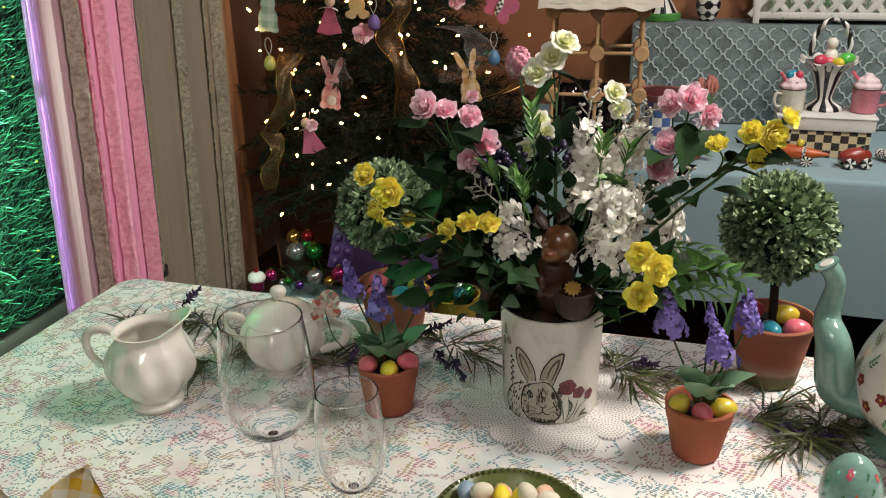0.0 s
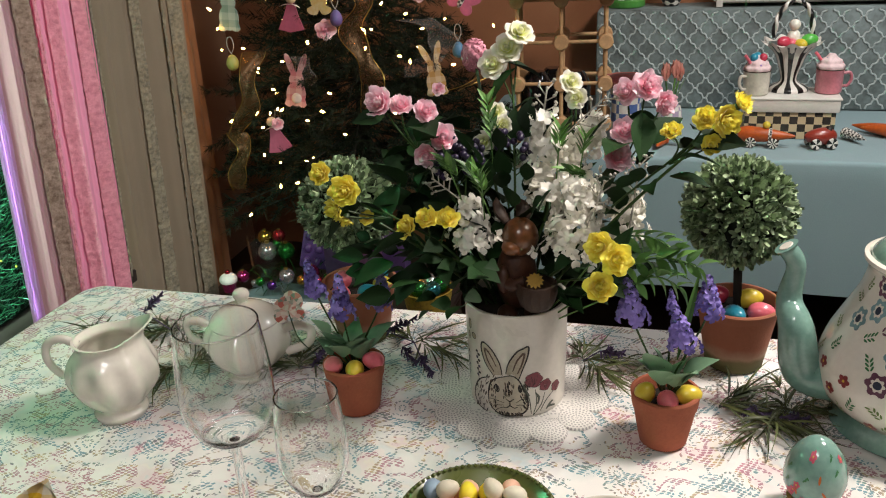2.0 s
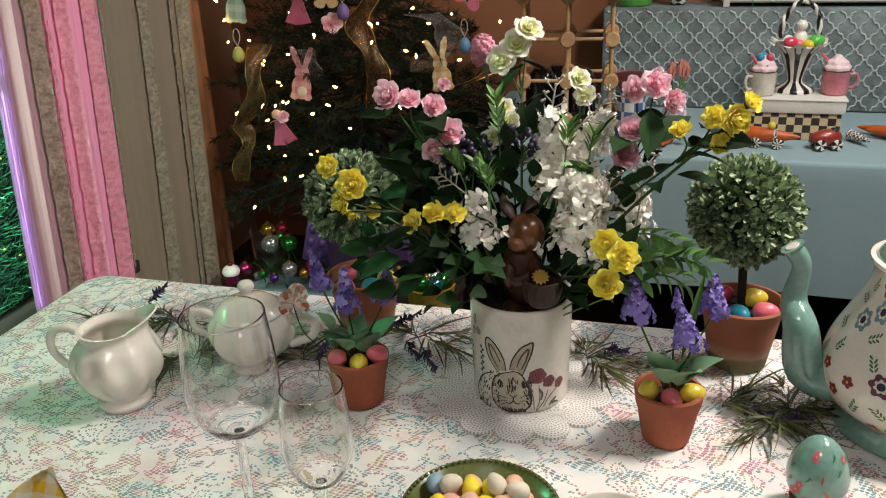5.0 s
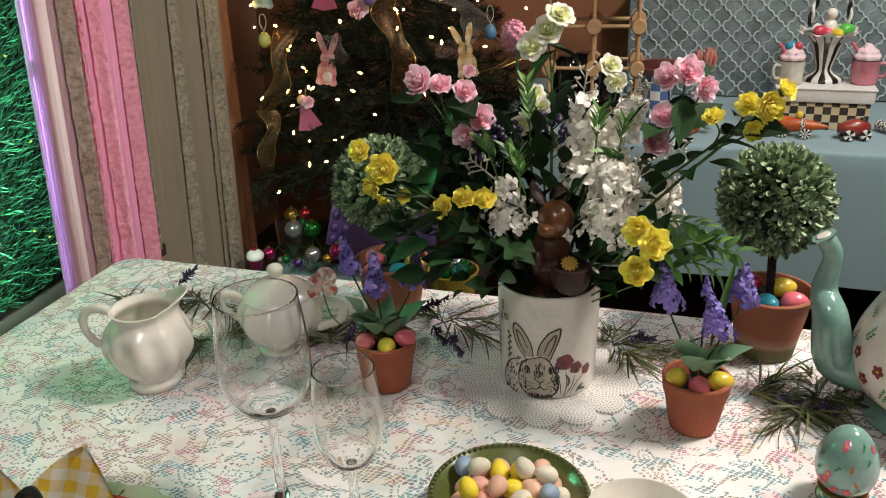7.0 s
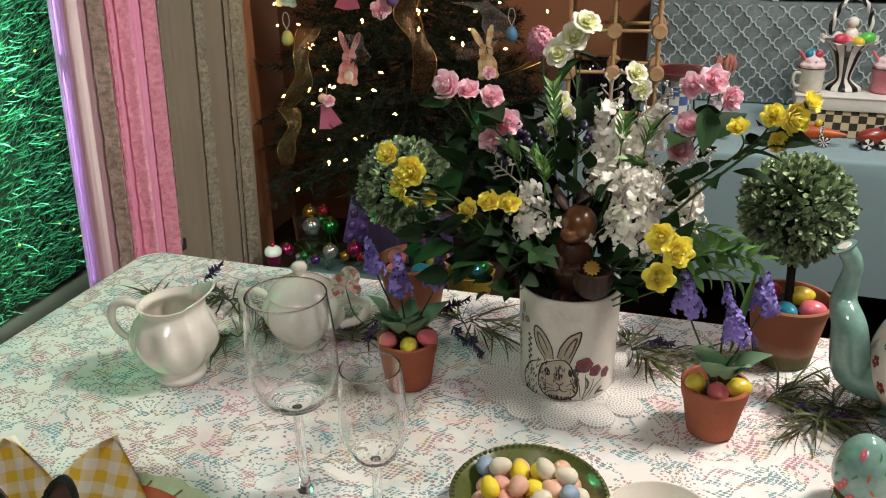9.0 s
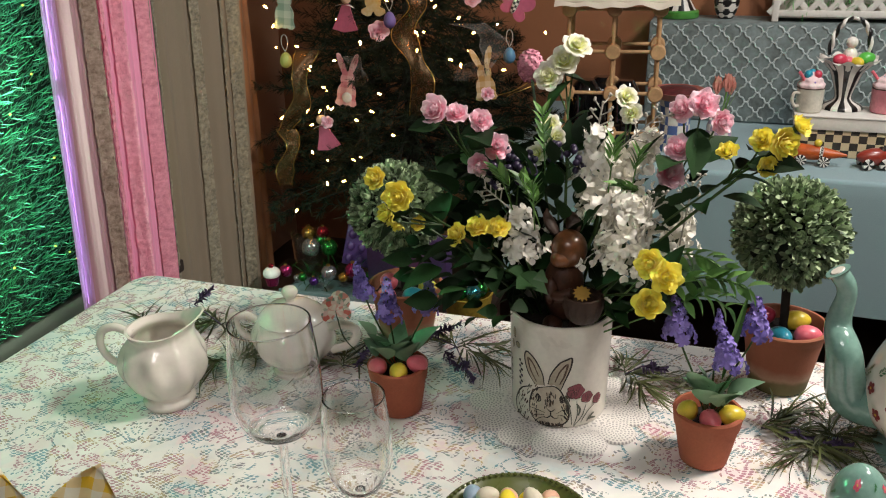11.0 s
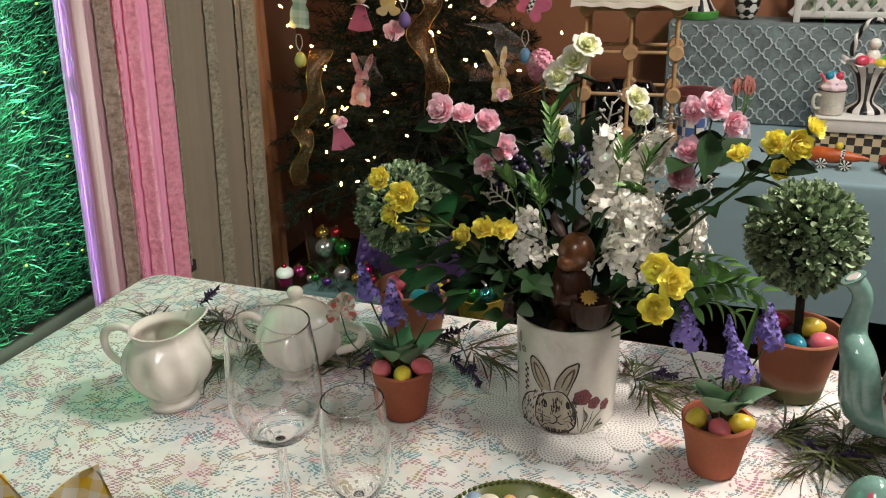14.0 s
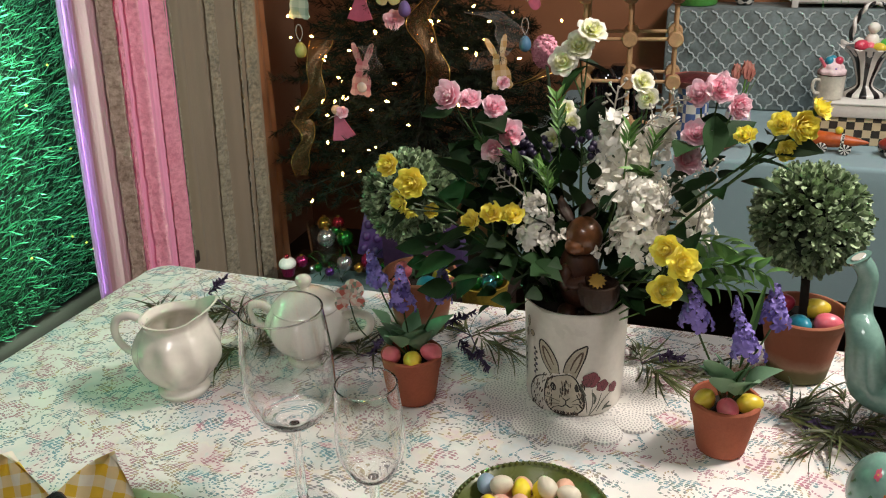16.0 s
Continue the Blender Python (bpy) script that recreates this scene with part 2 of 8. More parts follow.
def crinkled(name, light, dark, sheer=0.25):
    """Gathered sheer strip: cross creases with shade painted in, pale light on their crests."""
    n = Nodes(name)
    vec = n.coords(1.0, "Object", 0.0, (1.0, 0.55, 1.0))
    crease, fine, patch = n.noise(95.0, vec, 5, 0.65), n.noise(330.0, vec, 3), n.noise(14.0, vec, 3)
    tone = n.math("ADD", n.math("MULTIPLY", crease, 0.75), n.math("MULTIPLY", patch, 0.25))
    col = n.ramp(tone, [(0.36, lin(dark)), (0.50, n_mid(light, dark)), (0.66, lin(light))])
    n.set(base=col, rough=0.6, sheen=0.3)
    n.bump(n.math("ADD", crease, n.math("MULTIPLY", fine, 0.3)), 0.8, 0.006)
    m1, tl = n.add("MixShader"), n.add("BsdfTranslucent")
    n.put(tl, "Color", col), n.put(m1, 0, sheer)
    n.t.links.new(n.p.outputs[0], m1.inputs[1])
    n.t.links.new(tl.outputs[0], m1.inputs[2])
    n.t.links.new(m1.outputs[0], n.t.nodes["Material Output"].inputs[0])
    return n.mat


def n_mid(a, b):
    return tuple(0.5 * (x + y) for x, y in zip(lin(a), lin(b)))


M_LACE = lace()
M_CREAM = surf("cream_glazed_china", "ece6da", 0.22, vary=0.05, scale=8, coat=0.6, bump=0.03)
M_CROCK = surf("white_crackled_glaze", "e6e1d6", 0.3, vary=0.08, scale=9, coat=0.4, bump=0.05)
M_TERRA = surf("terracotta", "a95c40", 0.85, vary=0.14, scale=18, fine=240, bump=0.25, rnd=0.1)
M_SOIL = surf("dark_moss_filling", "241c14", 0.95, vary=0.3, scale=60, bump=0.9)
M_TEAL = surf("teal_glaze", "86ab9e", 0.18, vary=0.10, scale=7, coat=0.6, bump=0.02, other="688d84")
M_OLIVE = surf("olive_green_glaze", "5a6330", 0.25, vary=0.16, scale=16, coat=0.5, bump=0.05)
M_GOLD = surf("gold_paint", "b08d4a", 0.3, metal=0.8, vary=0.1)
M_GLASS = glass("clear_glass")
M_GLASS_THICK = glass("clear_thick_glass", thin=False)
M_STEM = leafy("green_stem", "20360f", "375420", 0.5, 0.3)
M_LEAF = leafy("dark_rose_leaf", "0a1e08", "173811", 0.70, 0.5)
M_LEAF2 = leafy("fresh_leaf", "3c6a32", "6f9a4a", 0.45, 0.5, trans=0.15)
M_SAGE = leafy("sage_leaf", "4a7858", "86a884", 0.55, 0.4, trans=0.1)
M_BOX = leafy("boxwood_leaf", "4a6844", "b4c69e", 0.5, 0.9)
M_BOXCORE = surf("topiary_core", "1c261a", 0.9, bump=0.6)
M_GRASSY = leafy("garland_blade", "262f16", "5b6336", 0.55, 0.6)
M_LAVDARK = leafy("dried_lavender", "2b2433", "55456a", 0.8, 0.6)
M_LAV = leafy("purple_lavender_floret", "54479a", "a08fd4", 0.7, 0.5, trans=0.15)
M_BERRY = surf("dark_purple_berry", "2d2440", 0.4, vary=0.2, rnd=0.4)
M_YELLOW = petals("yellow_petals", "ecc414", "fdf468")
M_PINK = petals("pink_petals", "f26a94", "ffe0ea", 0.0150, 0.8)
M_WHITE_ROSE = petals("white_petals", "d2da2a", "f6f4e6", 0.0135, 0.25)
M_HYA = leafy("white_hyacinth_floret", "f4f0e2", "fdfbf4", 0.6, 0.05, trans=0.2)
M_PALE = surf("pale_plastic_sprig", "b9b4a8", 0.6, vary=0.1)
M_DUSTY = leafy("dusty_pink_floret", "b7687e", "dd9cab", 0.7, 0.3)
M_BLADE = leafy("artificial_grass", "04381a", "5cc890", 0.45, 1.3)
M_NEEDLE = leafy("fir_needle", "0c180d", "1c2a17", 0.78, 0.7)
M_BARK = surf("dark_bark", "1e1a12", 0.9, vary=0.3, bump=0.8)
M_BLACK = surf("black_paint", "141414", 0.3, vary=0.15, coat=0.3)
M_WHITE = surf("white_paint", "e4dfd6", 0.35, vary=0.07, coat=0.2, bump=0.05)
M_WOOD = surf("pale_dowel_wood", "c29a6e", 0.6, vary=0.16, scale=22, bump=0.2)
M_DARKWOOD = surf("dark_brown_wood", "2c1d15", 0.5, vary=0.3, scale=8, bump=0.2)
M_ORANGE = surf("orange_carrot_paint", "c65a1e", 0.4, vary=0.2, scale=20)
M_RED = surf("red_metal_paint", "9c3a2c", 0.3, vary=0.2, coat=0.5)
M_CORAL = surf("coral_red_glaze", "cf4a33", 0.25, vary=0.07, coat=0.5)
M_PURPLE = surf("purple_plastic", "4e336c", 0.4, vary=0.15)
M_BLUECLOTH = wavecloth("dusty_blue_cloth", "7d979d", "8fa7ab")


def eggs(name, h, shine=0.3):
    return surf(name, h, shine, vary=0.07, scale=40, fine=300, bump=0.08, coat=0.2 if shine < 0.4 else 0, rnd=0.12)


M_EGG = {k: eggs("egg_" + k, h) for k, h in dict(pink="e5707e", yellow="dfc640", blue="2f93ae", purple="8a6bb4", green="58b94a", red="cc3f56").items()}
M_CANDY = {k: eggs("candy_" + k, h, 0.6) for k, h in dict(peach="e3b49a", blue="90a5b8", yellow="ecd434", cream="ded6c0", rose="e0a796").items()}

# ---- shapes ----
class Geo:
    """Collects faces of one mesh; m: the material slot of what is added next."""

    def __init__(self):
        self.v, self.f, self.s, self.m = [], [], [], 0

    def add(self, verts, faces, mat=None):
        o = len(self.v)
        self.v += [tuple(p) for p in verts]
        self.f += [tuple(i + o for i in q) for q in faces]
        self.s += [self.m] * len(faces)
        return self

    def lathe(self, prof, n=40, mat=None, wave=None):
        """prof: (radius, height) from the bottom round to the end; wave(angle, height) scales the radius."""
        mat = mat or Matrix()
        vs, fs = [], []
        for r, z in prof:
            for k in range(n):
                a = 2 * math.pi * k / n
                q = r * (wave(a, z) if wave else 1)
                vs.append(mat @ Vector((q * math.cos(a), q * math.sin(a), z)))
        for i in range(len(prof) - 1):
            for k in range(n):
                fs.append((i * n + k, i * n + (k + 1) % n, (i + 1) * n + (k + 1) % n, (i + 1) * n + k))
        closed = abs(prof[0][0] - prof[-1][0]) < 1e-6 and abs(prof[0][1] - prof[-1][1]) < 1e-6
        if prof[0][0] > 1e-5 and not closed:
            fs.append(tuple(range(n - 1, -1, -1)))
        if prof[-1][0] > 1e-5 and not closed:
            fs.append(tuple((len(prof) - 1) * n + k for k in range(n)))
        return self.add(vs, fs)

    def tube(self, pts, rad, n=8, squash=1.0):
        pts = [Vector(p) for p in pts]
        rad = rad if isinstance(rad, (list, tuple)) else [rad] * len(pts)
        up = Vector((0.13, 0.21, 1))
        vs, fs = [], []
        side = None
        for i, p in enumerate(pts):
            d = (pts[min(i + 1, len(pts) - 1)] - pts[max(i - 1, 0)]).normalized()
            side = (d.cross(up) if side is None else side - d * side.dot(d)).normalized()
            other = d.cross(side)
            for k in range(n):
                a = 2 * math.pi * k / n
                vs.append(p + (side * math.cos(a) + other * math.sin(a) * squash) * rad[i])
        for i in range(len(pts) - 1):
            for k in range(n):
                fs.append((i * n + k, i * n + (k + 1) % n, (i + 1) * n + (k + 1) % n, (i + 1) * n + k))
        fs += [tuple(range(n - 1, -1, -1)), tuple((len(pts) - 1) * n + k for k in range(n))]
        return self.add(vs, fs)

    def ball(self, c, r, n=14, rings=9, mat=None):
        r = r if isinstance(r, (tuple, list)) else (r, r, r)
        mm = Matrix.Translation(c) @ (mat or Matrix()) @ Matrix.Diagonal((*r, 1))
        prof = [(max(math.sin(math.pi * i / rings), 1e-6), -math.cos(math.pi * i / rings)) for i in range(rings + 1)]
        return self.lathe(prof, n, mm)

    def egg(self, c, r, long, mat=None, n=18):
        """An egg on its axis z, of half length long, blunt below."""
        mm = Matrix.Translation(c) @ (mat or Matrix())
        prof = []
        for i in range(15):
            a = math.pi * i / 14
            z = -math.cos(a)
            prof.append((max(r * math.sin(a) * (1 - 0.16 * z), 1e-6), long * z))
        return self.lathe(prof, n, mm)

    def box(self, lo, hi, bevel=0.003, mat=None):
        bm = bmesh.new()
        bmesh.ops.create_cube(bm, size=1)
        lo, hi = Vector(lo), Vector(hi)
        for v in bm.verts:
            v.co = Vector((a + (b - a) * (c + 0.5) for a, b, c in zip(lo, hi, v.co)))
        if bevel:
            bmesh.ops.bevel(bm, geom=bm.edges[:], offset=bevel, segments=2, affect="EDGES", profile=0.5)
        bm.verts.index_update()
        mat = mat or Matrix()
        self.add([mat @ v.co for v in bm.verts], [tuple(v.index for v in f.verts) for f in bm.faces])
        bm.free()
        return self

    def sheet(self, rows):
        """A grid of points, row by row."""
        n = len(rows[0])
        return self.add([p for r in rows for p in r], [(i * n + k, i * n + k + 1, (i + 1) * n + k + 1, (i + 1) * n + k) for i in range(len(rows) - 1) for k in range(n - 1)])

    def plate(self, outline, depth, mat=None):
        """A flat cut-out of that outline (x, z), depth thick along y."""
        mat, n = mat or Matrix(), len(outline)
        vs = [mat @ Vector((x, -depth / 2, z)) for x, z in outline] + [mat @ Vector((x, depth / 2, z)) for x, z in outline]
        fs = [tuple(range(n)), tuple(range(2 * n - 1, n - 1, -1))] + [(i, i + n, (i + 1) % n + n, (i + 1) % n) for i in range(n)]
        return self.add(vs, fs)

    def blade(self, mat, length, width, droop=0.2, fold=0.25, n=4, shape=0.8, tip=0.02):
        """A leaf along +y from the origin, bending down, folded on its midrib."""
        vs, fs = [], []
        for i in range(n + 1):
            t = i / n
            w = width / 2 * (max(math.sin(math.pi * min(t ** shape, 1.0)), 0) if 0 < i < n else (0.12 if i == 0 else tip))
            y, z = length * t * (1 - 0.15 * droop * t), -droop * length * t * t
            vs += [mat @ Vector((-w, y, z + fold * w)), mat @ Vector((0, y, z)), mat @ Vector((w, y, z + fold * w))]
        for i in range(n):
            o = i * 3
            fs += [(o, o + 1, o + 4, o + 3), (o + 1, o + 2, o + 5, o + 4)]
        return self.add(vs, fs)

    def mesh(self, name, mats, smooth=True):
        me = bpy.data.meshes.new(name)
        me.from_pydata(self.v, [], self.f)
        for m in mats if isinstance(mats, (list, tuple)) else [mats]:
            me.materials.append(m)
        if len(me.polygons) == len(self.s):
            me.polygons.foreach_set("material_index", self.s)
        me.polygons.foreach_set("use_smooth", [smooth] * len(me.polygons))
        if smooth:
            me.set_sharp_from_angle(angle=radians(38))
        me.update()
        return me


def thing(name, place, label, category, group="", kind="", rz=0.0):
    ob = new(name)
    ob.empty_display_size = 0.02
    ob.matrix_world = pose(*place, 0, 0, rz)
    return tagged(ob, label, category, group, kind)


def solo(name, geo, mats, place, label, category, group="", kind="", m=None, smooth=True):
    ob = new(name, geo if isinstance(geo, bpy.types.Mesh) else geo.mesh(name, mats, smooth))
    ob.matrix_world = m if m is not None else pose(*place)
    return tagged(ob, label, category, group, kind)


def part(name, geo, mats, parent, label="", m=None, smooth=True, kind=""):
    ob = new(name, geo if isinstance(geo, bpy.types.Mesh) else geo.mesh(name, mats, smooth))
    ob.parent = parent
    if m is not None:
        ob.matrix_local = m
    return tagged(ob, label, kind=kind)


def aim(place, way, spin=0.0):
    """A pose at place whose z axis points along way."""
    q = Vector(way).to_track_quat("Z", "Y").to_matrix().to_4x4()
    return Matrix.Translation(place) @ q @ pose(0, 0, 0, 0, 0, spin)


def along(place, way, spin=0.0):
    """A pose at place whose y axis points along way, its z axis as far up as it can."""
    way = Vector(way).normalized()
    x = way.cross(Vector((0, 0, 1)))
    x = x.normalized() if x.length > 1e-4 else Vector((1, 0, 0))
    z = x.cross(way)
    return Matrix.Translation(place) @ Matrix((x, way, z)).transposed().to_4x4() @ pose(0, 0, 0, 0, spin, 0)


def arc(a, b, lift=0.0, n=7, side=(0, 0, 1)):
    a, b, s = Vector(a), Vector(b), Vector(side)
    return [a.lerp(b, i / n) + s * lift * 4 * (i / n) * (1 - i / n) for i in range(n + 1)]


RNG = random.Random(7)
TURN = -15.0
U = Vector((math.cos(radians(TURN)), math.sin(radians(TURN)), 0))
V = Vector((-U.y, U.x, 0))

# ---- the room ----
# local frame of the room: x along the back wall, y away from the camera
ROOM = pose(0, 0, 0, 0, 0, TURN)
g = Geo().box((-3.2, -2.2, -0.1), (3.6, 4.2, 0.0), 0)
M_FLOOR = surf("dark_floor_boards", "3a271c", 0.55, vary=0.25, scale=6, bump=0.15)
solo("floor", g, M_FLOOR, None, "dark brown floor of the display room", "floor", kind="structure", m=ROOM)
M_BROWN = wavecloth("copper_brown_wall", "8c5a3c", "a46c46", 0.6, grain=120)
M_COPPER = wavecloth("copper_satin", "c08e68", "a8744e", 0.35)
M_PAINT = surf("grey_beige_wall_paint", "8d867c", 0.85, vary=0.06, bump=0.1)
solo("wall_back", Geo().box((-3.2, 3.55, 0), (3.6, 3.7, 2.7), 0), M_BROWN, None, "copper brown cloth-covered back wall", "wall", kind="structure", m=ROOM)
solo("wall_right", Geo().box((3.6, -2.2, 0), (3.75, 3.7, 2.7), 0), M_PAINT, None, "plain beige wall", "wall", kind="structure", m=ROOM)
solo("wall_front", Geo().box((-3.2, -2.35, 0), (3.6, -2.2, 2.7), 0), M_PAINT, None, "plain beige wall", "wall", kind="structure", m=ROOM)
solo("wall_left_outer", Geo().box((-3.35, -2.2, 0), (-3.2, 3.7, 2.7), 0), M_PAINT, None, "plain beige wall", "wall", kind="structure", m=ROOM)
solo("ceiling", Geo().box((-3.35, -2.35, 2.7), (3.75, 3.7, 2.8), 0), M_PAINT, None, "plain pale ceiling", "ceiling", kind="structure", m=ROOM)

# left display window: a low sill, a panel of artificial grass behind it
WALL = pose(-1.02, 1.75, 0, 0, 0, -13.0)
M_SILL = surf("grey_brown_sill", "332b27", 0.6, vary=0.15, bump=0.1)
g = Geo().box((-0.16, -1.9, 0.0), (0.0, 0.62, 0.515), 0.004).box((-0.18, -1.9, 0.515), (0.03, 0.62, 0.552), 0.004)
solo("window_sill_wall", g, M_SILL, None, "low grey brown wall with a sill under the lit grass window", "sill", kind="structure", m=WALL)
g = Geo().box((-0.55, 0.66, 0.0), (-0.40, 2.2, 2.7), 0.002).box((-0.55, 0.625, 0.0), (0.0, 0.66, 2.7), 0.002)
solo("wall_left", g, M_COPPER, None, "copper brown wall beside the window", "wall", kind="structure", m=WALL)
g = Geo().box((-0.16, -1.9, 2.1), (0.0, 0.62, 2.7), 0.002)
solo("wall_over_window", g, M_PAINT, None, "plain beige wall over the grass window", "wall", kind="structure", m=WALL)
panel = thing("grass_panel", (0, 0, 0), "upright panel of bright green artificial grass lit from above", "grass panel")
panel.matrix_world = WALL
M_GROUND = surf("dark_green_backing", "07301a", 0.9, vary=0.4, scale=10, bump=0.6)
part("backing", Geo().box((-0.14, -1.85, 0.555), (-0.115, 0.61, 2.09), 0), M_GROUND, panel)
rg = np.random.default_rng(3)
N = 30000
yy, zz = rg.uniform(-0.75, 0.60, N), rg.uniform(0.56, 1.70, N)
lean = rg.normal(0.1, 0.85, N)
ln = rg.uniform(0.012, 0.034, N) * (1 + 0.7 * (rg.random(N) > 0.9))
out = rg.uniform(0.008, 0.03, N)
base = np.stack([np.full(N, -0.114), yy, zz], 1)
mid = base + np.stack([out * 0.8, np.sin(lean) * ln * 0.5, np.cos(lean) * ln * 0.55], 1)
tip = base + np.stack([out, np.sin(lean) * ln + rg.normal(0, 0.006, N), np.cos(lean) * ln * 0.9], 1)
wd = np.stack([np.zeros(N), np.cos(lean), -np.sin(lean)], 1) * rg.uniform(0.0006, 0.0012, N)[:, None]
vv = np.concatenate([base - wd, base + wd, mid + wd, mid - wd, tip]).tolist()
g = Geo()
g.add(vv, [q for i in range(N) for q in ((i, i + N, i + 2 * N, i + 3 * N), (i + 3 * N, i + 2 * N, i + 4 * N))])
part("turf", g, M_BLADE, panel, kind="stuff", smooth=False)
g = Geo()
for i in range(60):
    g.ball((-0.085 + rg.uniform(0, 0.01), rg.uniform(-0.6, 0.58), rg.uniform(0.65, 1.7)), 0.0035, 6, 4)
part("flower_speck", g, surf("tiny_yellow_flower", "b8b848", 0.6), panel, kind="stuff")
# light tube behind the curtain's edge
tube_ob = thing("light_tube", (0, 0, 0), "slim upright white light tube behind the curtain", "light tube")
tube_ob.matrix_world = WALL
TILT = math.degrees(math.atan(0.075))
for name_, low, high in (("tube", 0.60, 1.12), ("tube", 1.16, 1.75)):
    part(name_, Geo().lathe([(0.004, low - 1.25), (0.004, high - 1.25)], 10, pose(0.023, 0.215, 1.25, -TILT, 0, 0)), glow("cool_violet_tube", (0.64, 0.46, 1.0, 1), 9.0), tube_ob)
for z in (0.585, 1.13, 1.745):
    part("cap", Geo().lathe([(0.0045, z - 1.25), (0.0045, z - 1.235)], 10, pose(0.023, 0.215, 1.25, -TILT, 0, 0)), M_WHITE, tube_ob)


def curtain(name, y0, y1, mats, label, folds, x=0.035, depth=0.022, top=2.3, foot=0.1, seed=1, ruffles=(), lean=0.075, crinkle=1.0):
    """A gathered panel hung along the left wall; ruffles: narrow crinkled strips running down it."""
    ob = thing(name, (0, 0, 0), label, "curtain")
    ob.matrix_world = WALL
    r = random.Random(seed)
    ph = [r.uniform(0, 6.28) for _ in range(6)]

    def front(t, z):
        a = 2 * math.pi * folds * t
        d = math.sin(a + ph[0] + 0.35 * math.sin(2.1 * z + ph[1])) + 0.45 * math.sin(2.3 * a + ph[2] + 0.5 * math.sin(1.3 * z)) + 0.2 * math.sin(5.1 * a + ph[3] + z)
        return x + depth * d * (0.75 + 0.15 * (top - z))

    nx, nz = 90, 26
    g = Geo()
    rows = []
    for j in range(nz + 1):
        z = top + (foot - top) * j / nz
        rows.append([(front(i / nx, z), y0 + (y1 - y0) * (i / nx) + lean * (z - 1.25) + 0.002 * noise.noise((z * 9, i * 0.4, seed)), z) for i in range(nx + 1)])
    g.sheet(rows)
    part("fabric", g, mats[0], ob)
    for t0, w in ruffles:
        g = Geo()
        rows = []
        nz2 = 520
        for j in range(nz2 + 1):
            z = top + (foot - top) * j / nz2
            row = []
            for k in range(7):
                t = t0 + w * (k / 6 - 0.5) * (1 + 0.12 * noise.noise((z * 30, k, seed)))
                cr = 0.004 + 0.011 * crinkle * noise.noise((z * 85, k * 1.3, t0 * 40)) * (1 if 0 < k < 6 else 0.5)
                row.append((front(t, z) + 0.0035 + cr, y0 + (y1 - y0) * t + lean * (z - 1.25) + 0.003 * noise.noise((z * 25, k, 3)), z))
            rows.append(row)
        g.sheet(rows)
        part("ruffle", g, mats[1], ob)
    return ob


M_LILACSHEER = wavecloth("lilac_sheer_cloth", "dcbcdc", "c8a4cc", 0.8, 0.6)
M_PINKSHEER = wavecloth("pink_sheer_cloth", "ffb4d2", "ff9ac4", 0.8, 0.18)
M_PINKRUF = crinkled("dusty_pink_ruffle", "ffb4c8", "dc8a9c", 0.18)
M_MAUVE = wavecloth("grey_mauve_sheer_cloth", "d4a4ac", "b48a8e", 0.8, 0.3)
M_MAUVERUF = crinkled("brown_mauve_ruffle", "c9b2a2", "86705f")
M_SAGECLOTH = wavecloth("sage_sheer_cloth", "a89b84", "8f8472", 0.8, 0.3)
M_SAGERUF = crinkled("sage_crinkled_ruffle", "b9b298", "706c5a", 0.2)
curtain("lilac_curtain", 0.176, 0.228, (M_LILACSHEER, M_LILACSHEER), "narrow sheer lilac curtain edge lit from behind", 0.8, 0.040, 0.008, seed=3)
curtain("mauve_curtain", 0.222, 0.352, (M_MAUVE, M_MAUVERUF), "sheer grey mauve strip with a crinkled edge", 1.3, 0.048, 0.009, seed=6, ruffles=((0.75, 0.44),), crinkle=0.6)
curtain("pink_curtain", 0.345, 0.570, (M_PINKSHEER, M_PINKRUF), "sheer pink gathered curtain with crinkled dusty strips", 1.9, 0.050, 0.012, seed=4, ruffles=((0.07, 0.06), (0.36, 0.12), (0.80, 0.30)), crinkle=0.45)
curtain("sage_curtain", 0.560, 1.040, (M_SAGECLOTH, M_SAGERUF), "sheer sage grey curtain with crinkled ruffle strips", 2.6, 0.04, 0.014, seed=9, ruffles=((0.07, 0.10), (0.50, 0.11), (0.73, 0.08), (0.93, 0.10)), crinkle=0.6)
curtain("copper_drape", 1.02, 1.46, (M_COPPER, M_COPPER), "loosely hung copper brown satin beside the tree", 2.2, -0.15, 0.022, seed=12, lean=0.03)

# ---- the table ----
TABLE = Matrix.Translation((-0.735, 1.768, 0)) @ pose(0, 0, 0, 0, 0, TURN)
TW, TD, TOP = 2.1, 1.12, 0.75
table = thing("dining_table", (0, 0, 0), "long table hidden under a lace tablecloth", "table")
table.matrix_world = TABLE
part("tabletop", Geo().box((0.012, -TD + 0.012, TOP - 0.04), (TW - 0.012, -0.012, TOP - 0.006), 0.004), M_DARKWOOD, table)
for lx in (0.08, TW - 0.08):
    for ly in (-0.08, -TD + 0.08):
        part("leg", Geo().lathe([(0.022, 0), (0.03, 0.3), (0.034, TOP - 0.045)], 16, pose(lx, ly, 0)), M_DARKWOOD, table)


